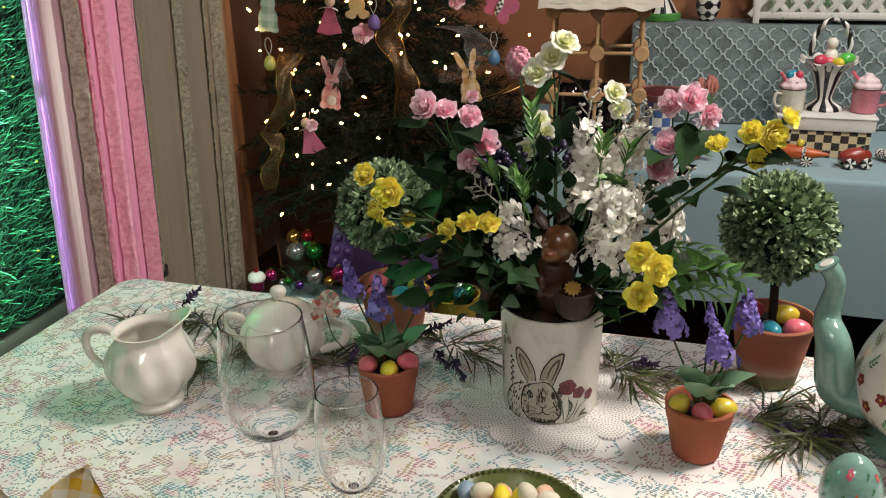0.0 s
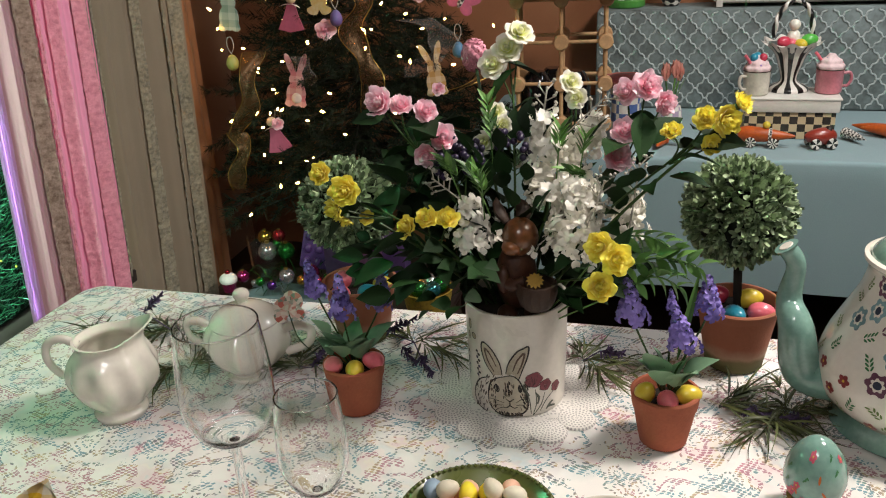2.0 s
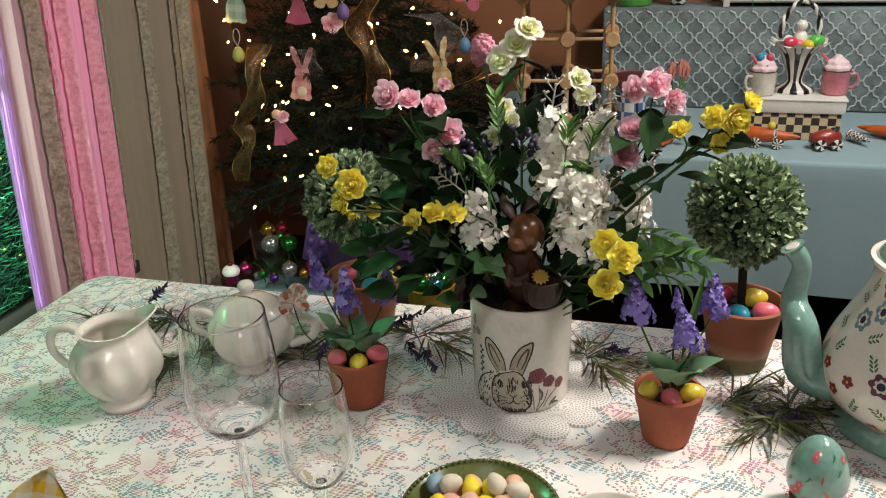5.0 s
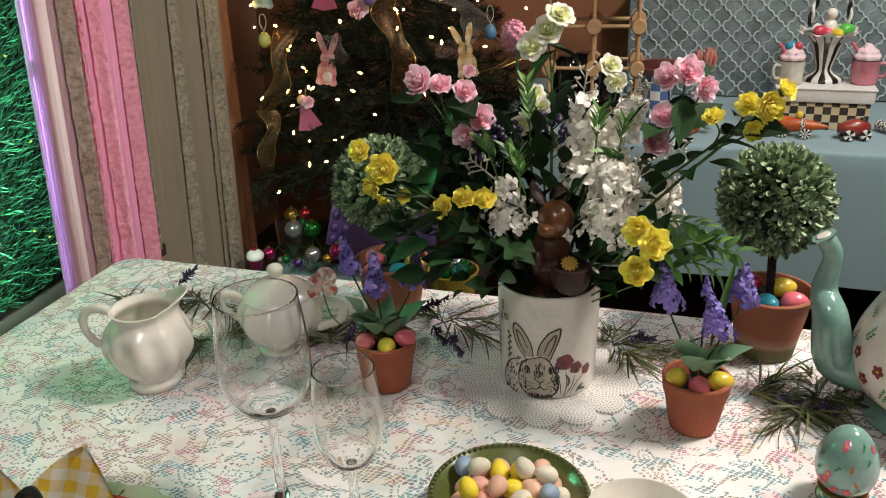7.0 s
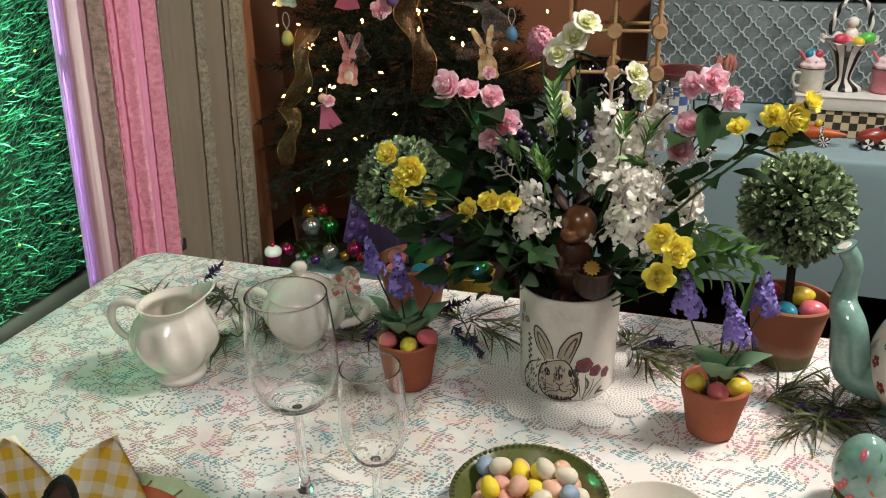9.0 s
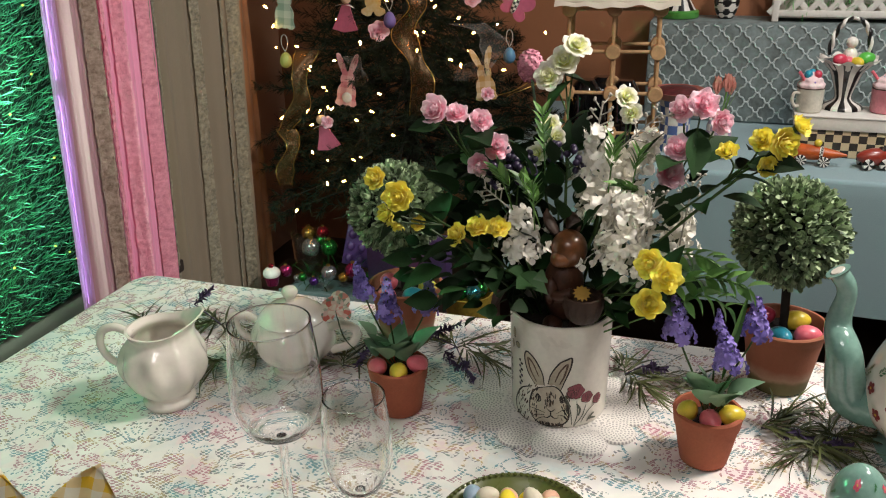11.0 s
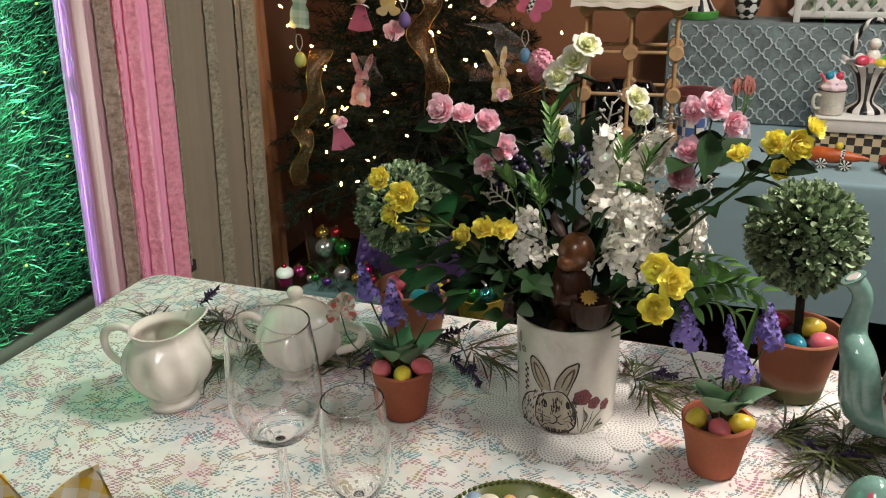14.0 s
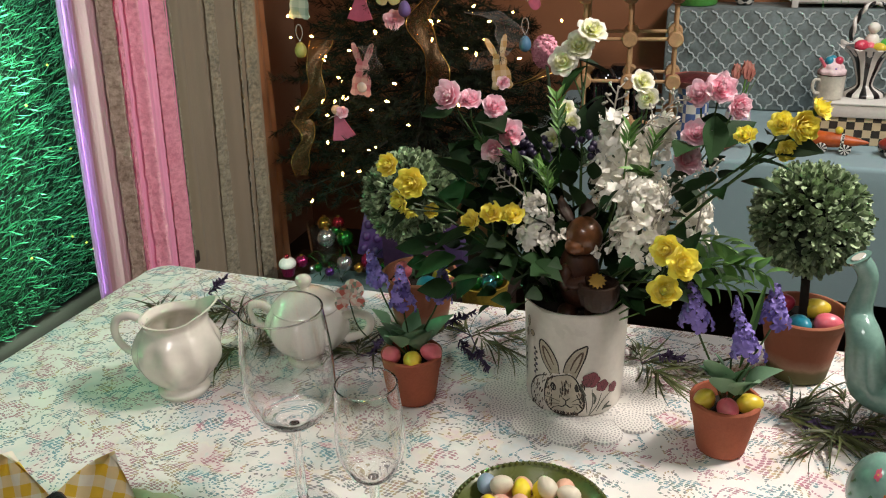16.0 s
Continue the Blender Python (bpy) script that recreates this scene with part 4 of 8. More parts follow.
P_RED, P_NAVY, P_SKY, P_OLIVE, P_PLUM = (surf(n + "_flower_paint", h, 0.3, vary=0.25, fine=300) for n, h in (("red", "8e2f33"), ("navy", "343a4e"), ("sky", "84a8ae"), ("olive", "6e8440"), ("plum", "704459")))
rr = random.Random(21)
spots = []
for i in range(400):
    a, z = radians(rr.uniform(165, 300)), rr.uniform(0.050, 0.250)
    if all(math.hypot((a - b) * 0.12, z - y) > 0.026 for b, y in spots):
        spots.append((a, z))
for i, (a, z) in enumerate(spots):
    kind = i % 6
    if kind == 0:
        decal(bloom(0.017, 6), on_tea, a, z, (P_SKY, P_PLUM)[i // 6 % 2], "flower", tea, 0.0006, scale=0.12)
        decal(bloom(0.010, 7), on_tea, a, z, M_CREAM, "flower_ring", tea, 0.0009, scale=0.12)
        decal(oval(0.0055, 0.0055), on_tea, a, z, P_NAVY, "flower_eye", tea, 0.0012, scale=0.12)
    elif kind == 3:
        decal(bloom(0.0095, 5), on_tea, a, z, P_RED if i % 4 else P_NAVY, "flower", tea, 0.0006, scale=0.12)
        decal(oval(0.002, 0.002), on_tea, a, z, P_YEL, "flower_eye", tea, 0.0009, scale=0.12)
    else:
        sp = rr.uniform(-1.2, 1.2)
        m = (P_OLIVE, P_GREEN, P_PLUM, P_OLIVE)[i % 4]
        for k in range(7):
            t = (k // 2 - 1.5) * 0.0055
            sgn = 1 if k % 2 else -1
            decal(oval(0.0015, 0.0038, 8), on_tea, a + (math.cos(sp) * sgn * 0.0032 - math.sin(sp) * t) / 0.12, z + math.sin(sp) * sgn * 0.0032 + math.cos(sp) * t, m, "leaf", tea, 0.0006, spin=sp - sgn * 0.7, scale=0.12)

# place setting at the near left: scalloped charger, red plate, folded gingham napkin
PL = (-0.437, 0.792, TOP + 0.002)
scal = lambda a, z: 1 + 0.035 * abs(math.sin(9 * a))
plate = thing("scalloped_plate", PL, "cream green scalloped charger plate", "plate", "plates")
part("plate", Geo().lathe([(0.0001, 0.0), (0.10, 0.0), (0.105, 0.004), (0.15, 0.012), (0.162, 0.015), (0.160, 0.017), (0.148, 0.015), (0.103, 0.008), (0.0001, 0.006)], 144, wave=scal), surf("pale_green_glaze", "d5d6b4", 0.25, vary=0.1, coat=0.5), plate)
g = Geo()
for i in range(18):
    a = math.pi * (i + 0.0) / 9
    g.tube([(q * math.cos(a + tw), q * math.sin(a + tw), z) for q, tw, z in ((0.105, 0.05, 0.010), (0.128, 0.02, 0.0145), (0.15, 0.0, 0.0172))], 0.0013, 6)
part("painted_ribs", g, surf("olive_line_paint", "7a7240", 0.4), plate)
plate2 = thing("coral_plate", (PL[0], PL[1], PL[2] + 0.010), "coral red rimmed plate on the scalloped charger", "plate", "plates")
part("rim", Geo().lathe([(0.075, 0.0), (0.120, 0.009), (0.132, 0.0125), (0.131, 0.0145), (0.118, 0.012), (0.108, 0.011), (0.075, 0.004)], 80), M_CORAL, plate2)
part("well", Geo().lathe([(0.0001, 0.0), (0.08, 0.0), (0.107, 0.0095), (0.106, 0.0115), (0.085, 0.006), (0.0001, 0.005)], 64), checks("blue_cream_checks", "7da0a8", "e6e2d2", 0.01), plate2)
nap = thing("gingham_napkin", (PL[0] - 0.086, PL[1] + 0.041, PL[2] + 0.016), "yellow gingham napkin folded into points with brown felt ears", "napkin")
M_GING = checks("yellow_gingham", "f8f2de", "f2c826", 0.015, 0.85, gingham=True)
for s, h, lean in ((-1, 0.105, -14), (1, 0.108, 12)):
    g = Geo()
    rows = []
    for i in range(13):
        t = i / 12
        w = 0.078 * (1 - t) ** 0.75 + 0.004 * math.sin(3.1 * t)
        rows.append([(w * u, 0.014 * math.cos(u * 1.5) + 0.01 * t + 0.004 * math.sin(7 * u + 5 * t), h * t) for u in [j / 8 - 1 for j in range(17)]])
    g.sheet(rows)
    back = [[(p[0], p[1] + 0.004, p[2]) for p in r] for r in rows]
    g.sheet([r[::-1] for r in back])
    part("fold", g, M_GING, nap, m=pose(0.012 + s * 0.052, 0.026, 0, -26, lean, 0))
M_FELT = surf("brown_felt", "5b463a", 0.95, vary=0.15, bump=0.5)
for s in (-1, 1):
    pts = [(0.027 * math.sin(2 * math.pi * i / 30) * (0.8 + 0.2 * math.cos(2 * math.pi * i / 30)), 0.045 - 0.048 * math.cos(2 * math.pi * i / 30)) for i in range(30)]
    m = pose(0.010 + s * 0.031, -0.010, 0.012, 0, s * 16, 0)
    part("ear", Geo().plate(pts, 0.006), M_FELT, nap, m=m)
    g = Geo()
    for i in range(120):
        a = 2 * math.pi * i / 120
        p = Vector((0.027 * math.sin(a) * (0.8 + 0.2 * math.cos(a)), -0.003, 0.045 - 0.048 * math.cos(a)))
        loop = [p + Vector((0.004 * math.cos(b) + rr.uniform(-.001, .001), 0.003 * math.sin(b) - 0.002, 0.0035 * math.sin(b + 0.6))) for b in (0, 1.6, 3.1, 4.7, 6.2)]
        g.tube(loop, 0.0008, 4)
    part("trim", g, surf("dark_green_chenille", "23302a", 0.95), nap, m=m)

# ---- the crock and its bouquet ----
CR = (0.177, 1.246, TOP + 0.004)
g = Geo()
rows = []
for q, z in ((0.001, 0.0022), (0.05, 0.0022), (0.09, 0.0022), (0.108, 0.0016), (0.116, -0.0012)):
    rows.append([(q * (1 + 0.05 * abs(math.sin(8 * a)) * (q > 0.1)) * math.cos(a), q * (1 + 0.05 * abs(math.sin(8 * a)) * (q > 0.1)) * math.sin(a), z) for a in [2 * math.pi * i / 96 for i in range(97)]])
M_DOILY = Nodes("crochet_doily")
tc, gr = M_DOILY.add("TexCoord"), M_DOILY.add("TexVoronoi", voronoi_dimensions="2D")
M_DOILY.t.links.new(tc.outputs["Object"], gr.inputs["Vector"])
gr.inputs["Scale"].default_value, gr.inputs["Randomness"].default_value = 22.0, 0.35
gd = M_DOILY.add("SeparateXYZ")
ld = M_DOILY.add("VectorMath", operation="SUBTRACT")
M_DOILY.t.links.new(tc.outputs["Object"], ld.inputs[0])
M_DOILY.t.links.new(gr.outputs["Position"], ld.inputs[1])
M_DOILY.t.links.new(ld.outputs[0], gd.inputs[0])
ln = M_DOILY.add("VectorMath", operation="LENGTH")
M_DOILY.t.links.new(ld.outputs[0], ln.inputs[0])
# rings of small holes round each wheel
ringno = M_DOILY.math("FLOOR", M_DOILY.math("MULTIPLY", ln.outputs["Value"], 150.0))
ringpos = M_DOILY.math("ABSOLUTE", M_DOILY.math("SUBTRACT", M_DOILY.math("FRACT", M_DOILY.math("MULTIPLY", ln.outputs["Value"], 150.0)), 0.5))
spoke = M_DOILY.math("SINE", M_DOILY.math("MULTIPLY", M_DOILY.math("ARCTAN2", gd.outputs[1], gd.outputs[0]), M_DOILY.math("MULTIPLY_ADD", M_DOILY.math("MODULO", ringno, 2.0), 10.0, 14.0)))
hl = M_DOILY.math("MULTIPLY", M_DOILY.math("LESS_THAN", ringpos, 0.32), M_DOILY.math("GREATER_THAN", spoke, 0.05))
hl = M_DOILY.math("MULTIPLY", hl, M_DOILY.math("GREATER_THAN", M_DOILY.noise(45.0, tc.outputs["Object"], 2), 0.45))
fuzz = M_DOILY.noise(420.0, tc.outputs["Object"], 3)
M_DOILY.set(base=M_DOILY.mix(M_DOILY.math("MULTIPLY_ADD", hl, 0.4, M_DOILY.math("MULTIPLY", fuzz, 0.14)), lin("ece8e2"), lin("57555a")), rough=0.9)
M_DOILY.bump(M_DOILY.math("ADD", M_DOILY.math("SUBTRACT", 1.0, hl), M_DOILY.math("MULTIPLY", fuzz, 0.4)), 0.6, 0.0015)
doily = thing("crochet_doily", (CR[0], CR[1], TOP + 0.0015), "white crocheted doily with wheel motifs round its edge, under the crock", "doily")
part("centre", g.sheet(rows), M_DOILY.mat, doily)
M_WHEEL = Nodes("crochet_wheel")
tc, ln, sx = M_WHEEL.add("TexCoord"), M_WHEEL.add("VectorMath", operation="LENGTH"), M_WHEEL.add("SeparateXYZ")
M_WHEEL.t.links.new(tc.outputs["Object"], ln.inputs[0])
M_WHEEL.t.links.new(tc.outputs["Object"], sx.inputs[0])
step = M_WHEEL.math("MULTIPLY", ln.outputs["Value"], 190.0)
gap = M_WHEEL.math("LESS_THAN", M_WHEEL.math("ABSOLUTE", M_WHEEL.math("SUBTRACT", M_WHEEL.math("FRACT", step), 0.5)), 0.27)
spokes = M_WHEEL.math("GREATER_THAN", M_WHEEL.math("SINE", M_WHEEL.math("MULTIPLY", M_WHEEL.math("ARCTAN2", sx.outputs[1], sx.outputs[0]), M_WHEEL.math("MULTIPLY_ADD", M_WHEEL.math("FLOOR", step), 5.0, 6.0))), -0.1)
open_ = M_WHEEL.math("MULTIPLY", gap, spokes)
fuzz = M_WHEEL.noise(420.0, tc.outputs["Object"], 3)
M_WHEEL.set(base=M_WHEEL.mix(M_WHEEL.math("MULTIPLY_ADD", open_, 0.5, M_WHEEL.math("MULTIPLY", fuzz, 0.12)), lin("efebe5"), lin("5c5a60")), rough=0.9)
M_WHEEL.bump(M_WHEEL.math("ADD", M_WHEEL.math("SUBTRACT", 1.0, open_), M_WHEEL.math("MULTIPLY", fuzz, 0.4)), 0.7, 0.0015)
wheel_rows = [[(q * math.cos(a), q * math.sin(a), z) for a in [2 * math.pi * i / 40 for i in range(41)]] for q, z in ((0.0005, 0.0030), (0.012, 0.0030), (0.024, 0.0026), (0.0285, 0.0020), (0.0300, -0.0008))]
wheel_mesh = Geo().sheet(wheel_rows).mesh("wheel_motif", M_WHEEL.mat)
for i in range(13):
    a = 2 * math.pi * i / 13 + 0.2
    part("wheel_motif", wheel_mesh, None, doily, m=pose(0.118 * math.cos(a), 0.118 * math.sin(a), 0.0002 * (i % 3), 0, 0, 40 * i))

crock = thing("rabbit_crock", CR, "off-white glazed crock with a sketched rabbit and flowers", "crock")
crock.scale = (1.03, 1.03, 1.02)
cprof = smoothprof([(0.069, 0.0), (0.073, 0.004), (0.0745, 0.03), (0.0765, 0.11), (0.0775, 0.164), (0.0785, 0.172), (0.0775, 0.175)])
part("body", Geo().lathe([(0.0001, 0)] + cprof + [(0.0735, 0.174), (0.072, 0.169), (0.070, 0.06), (0.0001, 0.06)], 72), M_CROCK, crock)
part("filling", Geo().lathe([(0.0715, 0.155), (0.05, 0.162), (0.0001, 0.165)], 32), M_SOIL, crock)


def on_crock(a, z):
    r = 0.0745 + 0.003 * min(max((z - 0.03) / 0.115, 0), 1)
    return Vector((r * math.cos(a), r * math.sin(a), z))


P_INK, P_TAN, P_MAROON, P_GREY, P_BROWN, P_VIOLET = (surf(n, h, 0.4, vary=0.2, fine=300, bump=0) for n, h in (("ink_line", "1e1915"), ("tan_wash", "c2b8a2"), ("maroon_flower_paint", "8c4650"), ("grey_leaf_paint", "5c6054"), ("brown_fur_paint", "5c4636"), ("violet_bud_paint", "45385a")))


def ink(pts, width, name="ink_line", mat=None):
    """A brush line on the crock through (x, z), x metres round from the front."""
    a0 = math.atan2(-0.99, -0.08)
    P = spline([(x, z * 1.06, 0) for x, z in pts], 5)
    L, R = [], []
    for i, p in enumerate(P):
        d = (P[min(i + 1, len(P) - 1)] - P[max(i - 1, 0)]).normalized()
        w = width * (0.45 + 0.55 * math.sin(math.pi * (i + 0.5) / len(P)))
        for side, out in ((1, L), (-1, R)):
            q = on_crock(a0 + (p.x - d.y * w * side) / 0.076, p.y + d.x * w * side)
            out.append(q + Vector((q.x, q.y, 0)).normalized() * 0.0009)
    part(name, Geo().sheet([L, R]), mat or P_INK, crock)


def wash(pts, mat, name, lift=0.0005):
    a0 = math.atan2(-0.99, -0.08)
    pts = [(x, z * 1.06) for x, z in pts]
    cx, cz = sum(p[0] for p in pts) / len(pts), sum(p[1] for p in pts) / len(pts)
    decal([(x - cx, z - cz) for x, z in pts], on_crock, a0 + cx / 0.076, cz, mat, name, crock, lift, scale=0.076)


ear_left = [(-0.036, 0.0681), (-0.0489, 0.0847), (-0.0553, 0.1034), (-0.0542, 0.1153), (-0.0478, 0.1171), (-0.036, 0.1082), (-0.025, 0.0895), (-0.0214, 0.0704)]
ear_right = [(-0.0161, 0.0735), (-0.0118, 0.0907), (-0.0005, 0.1087), (0.0099, 0.1153), (0.0179, 0.1171), (0.0161, 0.1013), (0.0099, 0.0841), (0.0029, 0.0649)]
for e in (ear_left, ear_right):
    wash(e, P_TAN, "ear_wash")
    ink(e, 0.0014)
for e in ([(-0.0341, 0.0738), (-0.0448, 0.0911), (-0.0489, 0.1079), (-0.0399, 0.1012), (-0.0304, 0.0834)], [(-0.0057, 0.0784), (0.0012, 0.0962), (0.0117, 0.108), (0.0081, 0.0905), (0.0012, 0.0748)]):
    ink(e, 0.0015, "ear_stroke", P_BROWN)
cheek, brow, back = [(-0.0232, 0.0675), (-0.0075, 0.0713), (0.0029, 0.064), (0.009, 0.0512), (0.0152, 0.0345), (0.0161, 0.0183), (0.0081, 0.0084), (-0.0075, 0.0044), (-0.025, 0.0049), (-0.0379, 0.0107), (-0.0458, 0.0196)], [(-0.0232, 0.0675), (-0.0341, 0.0622), (-0.0418, 0.0526), (-0.0458, 0.0374), (-0.0458, 0.0196)], [(-0.0418, 0.0642), (-0.0598, 0.0548), (-0.0725, 0.0396), (-0.0784, 0.0213), (-0.0685, 0.0072), (-0.0489, 0.003)]
wash(cheek + brow[::-1][1:-1], surf("pale_tan_wash", "d2c8b4", 0.4), "head_wash")
for line in (cheek, brow, back):
    ink(line, 0.0014)
for e in ([(-0.0314, 0.0547), (-0.0277, 0.0499), (-0.0277, 0.0437), (-0.0314, 0.0422), (-0.0341, 0.0471)], [(0.0038, 0.0569), (0.0064, 0.0514), (0.0064, 0.0451), (0.0038, 0.0453), (0.0021, 0.0516)]):
    wash(e, P_INK, "painted_eye")
    ink(e + e[:1], 0.0010)
for e in ([(-0.017, 0.0325), (-0.0109, 0.0284), (-0.0049, 0.033)], [(-0.0109, 0.0284), (-0.0109, 0.0204)], [(-0.0223, 0.0177), (-0.0161, 0.0174), (-0.0109, 0.0212), (-0.0049, 0.0178), (0.0012, 0.0195)]):
    ink(e, 0.0010)
for e in ([(-0.0197, 0.0251), (-0.0341, 0.0275), (-0.0478, 0.0271)], [(-0.0205, 0.0214), (-0.0341, 0.0186), (-0.0418, 0.0116)], [(-0.0023, 0.0258), (0.0064, 0.0318), (0.0134, 0.032)], [(-0.0014, 0.0223), (0.0073, 0.0228), (0.0125, 0.0188)], [(-0.0197, 0.0188), (-0.0304, 0.013), (-0.036, 0.0057)]):
    ink(e, 0.0006, "whisker")
rr = random.Random(31)
for (x0, x1, z0, z1), lean, count in (((-0.0725, -0.0478, 0.003, 0.0529), -0.002, 26), ((-0.0205, -0.004, 0.0366, 0.0642), 0.0, 20), ((-0.0295, 0.0081, 0.003, 0.012), 0.001, 22), ((0.0047, 0.0152, 0.0158, 0.0577), 0.002, 18), ((-0.0438, -0.0323, 0.0174, 0.0599), -0.001, 14), ((-0.0542, -0.0295, 0.0547, 0.0693), -0.003, 8)):
    for i in range(int(count * 1.7)):
        x, z = rr.uniform(x0, x1), max(rr.uniform(z0, z1), 0.0095)
        ink([(x, z), (x + lean * 0.5, z - 0.0025), (x + lean, z - 0.0055)], rr.uniform(0.0005, 0.0011), "fur_stroke", P_INK if i % 3 else P_BROWN)
for (x, z), r in (((0.0261, 0.0622), 0.0125), ((0.0451, 0.0497), 0.0095), ((0.0659, 0.0409), 0.0085), ((0.0188, 0.0581), 0.007)):
    bloom = [(x + r * (1.08 + 0.10 * math.cos(5 * a)) * math.cos(a), z + r * 0.9 * (1.08 + 0.10 * math.cos(5 * a)) * math.sin(a)) for a in [2 * math.pi * i / 24 for i in range(24)]]
    wash(bloom, P_MAROON, "painted_flower")
    ink(bloom[::2] + bloom[:1], 0.0004)
    for k in (-0.4, 0.1, 0.5):
        ink([(x + r * k, z + r * 0.6), (x + r * k * 0.6, z), (x + r * k * 0.2, z - r * 0.7)], 0.0003)
for e in ([(0.028, 0.0467), (0.0299, 0.0232), (0.0243, 0.0046)], [(0.044, 0.0375), (0.0378, 0.0196), (0.0243, 0.0037)], [(0.0605, 0.034), (0.0462, 0.0235), (0.0358, 0.0085)], [(0.0117, 0.0527), (0.0188, 0.0296), (0.0215, 0.0069)], [(0.017, 0.0503), (0.0117, 0.0367), (0.0152, 0.0256)]):
    ink(e, 0.0009, "painted_stem", P_GREY)
for e in ([(0.0099, 0.0573), (0.0134, 0.0454), (0.0188, 0.0367)], [(0.028, 0.0414), (0.0338, 0.0312), (0.0319, 0.021)], [(0.0462, 0.0084), (0.053, 0.0151), (0.0605, 0.0188)], [(0.0507, 0.0106), (0.0554, 0.0117), (0.0645, 0.0093)]):
    ink(e, 0.0020, "painted_leaf", P_GREY)
for (x, z), (x1, z1) in (((-0.0646, 0.0585), (-0.0646, 0.0977)), ((-0.0952, 0.048), (-0.0952, 0.0926))):
    ink([(x, z - 0.012), (x, z), (x1, z1)], 0.0005, "painted_stem")
    for i in range(9):
        t = i / 8
        bx, bz = x + (x1 - x) * t + 0.002 * (1 if i % 2 else -1), z + (z1 - z) * t
        wash([(bx + 0.0028 * math.cos(b), bz + 0.0024 * math.sin(b)) for b in [2 * math.pi * j / 8 for j in range(8)]], P_INK if i % 3 else P_VIOLET, "painted_bud")
M_WING = surf("butterfly_paint", "b9ad90", 0.4)
for (x, z), rx, rz in (((-0.0799, 0.1366), 0.0035, 0.008), ((-0.0711, 0.1204), 0.005, 0.0045), ((-0.085, 0.1167), 0.003, 0.006)):
    ring = [(x + rx * math.cos(b), z + rz * math.sin(b)) for b in [2 * math.pi * j / 12 for j in range(12)]]
    wash(ring, M_WING, "wing_wash")
    ink(ring + ring[:1], 0.0007)


def rose_mesh(name, mat, size, seed, whorls=((3, 0.03, 0.48), (4, 0.10, 0.66), (5, 0.22, 0.82), (5, 0.36, 0.94), (6, 0.54, 1.04)), ruffle=0.17, cup=0.95):
    """A cloth rose facing +z: whorls of (petals, openness, reach)."""
    r = random.Random(seed)
    made = []
    for wi, (count, opened, reach) in enumerate(whorls):
        for k in range(count):
            a0 = 2 * math.pi * (k + 0.37 * wi) / count + r.uniform(-0.15, 0.15)
            half = math.pi / count * (1.5 if wi else 1.6)
            rows = []
            R = size * reach * r.uniform(0.92, 1.06)
            ph = r.uniform(0, 6)
            for j in range(6):
                v = j / 5
                row = []
                for i in range(7):
                    u = i / 3 - 1
                    w = math.sin(math.pi * min(0.18 + 0.62 * v, 0.72)) * (1 - 0.25 * v ** 4)
                    edge = 1 - 0.16 * u * u * v
                    rad = R * (0.10 + (0.22 + 0.72 * opened) * math.sin(v * math.pi / 2) * edge)
                    z = size * cup * (0.78 - 0.48 * opened) * v ** 0.85 * edge + size * 0.05 * (4 - wi)
                    if v > 0.7:
                        rad += R * 0.12 * opened * (v - 0.7) / 0.3
                        z -= size * 0.10 * opened * ((v - 0.7) / 0.3) ** 2
                    z += size * ruffle * v * v * math.sin(4.2 * u + ph) * 0.7
                    a = a0 + u * half * w
                    row.append((rad * math.cos(a), rad * math.sin(a), z))
                rows.append(row)
            made.append(Geo().sheet(rows).mesh("petal", mat))
    core = Geo().lathe([(0.0001, 0.0), (size * 0.22, size * 0.08), (size * 0.20, size * 0.45), (size * 0.08, size * 0.62), (0.0001, size * 0.64)], 10).mesh(name, mat)
    return core, made


def add_rose(kind, parent, m):
    core, made = kind
    ob = part("rose", core, None, parent, m=m)
    for me in made:
        part("petal", me, None, ob)
    return ob


def leaf_mesh(name, mat, length, width, droop, fold=0.35, n=6):
    return Geo().blade(Matrix(), length, width, droop, fold, n, 0.75).mesh(name, mat)


LEAVES = [leaf_mesh("rose_leaf", M_LEAF, l, w, d) for l, w, d in ((0.055, 0.032, 0.25), (0.065, 0.036, 0.1), (0.048, 0.030, 0.4), (0.075, 0.042, 0.2))]
ROSES = {"yellow": [rose_mesh("rose", M_YELLOW, 0.022, s) for s in (1, 2, 3)], "pink": [rose_mesh("rose", M_PINK, 0.022, s, cup=0.85) for s in (4, 5, 6)],
         "white": [rose_mesh("rose", M_WHITE_ROSE, 0.022, s, ((3, 0.12, 0.42), (4, 0.34, 0.66), (5, 0.6, 0.86), (6, 0.82, 1.02)), 0.12, 0.8) for s in (7, 8)]}
HEART = Vector((0.178, 1.250, CR[2] + 0.14))
rl = random.Random(77)


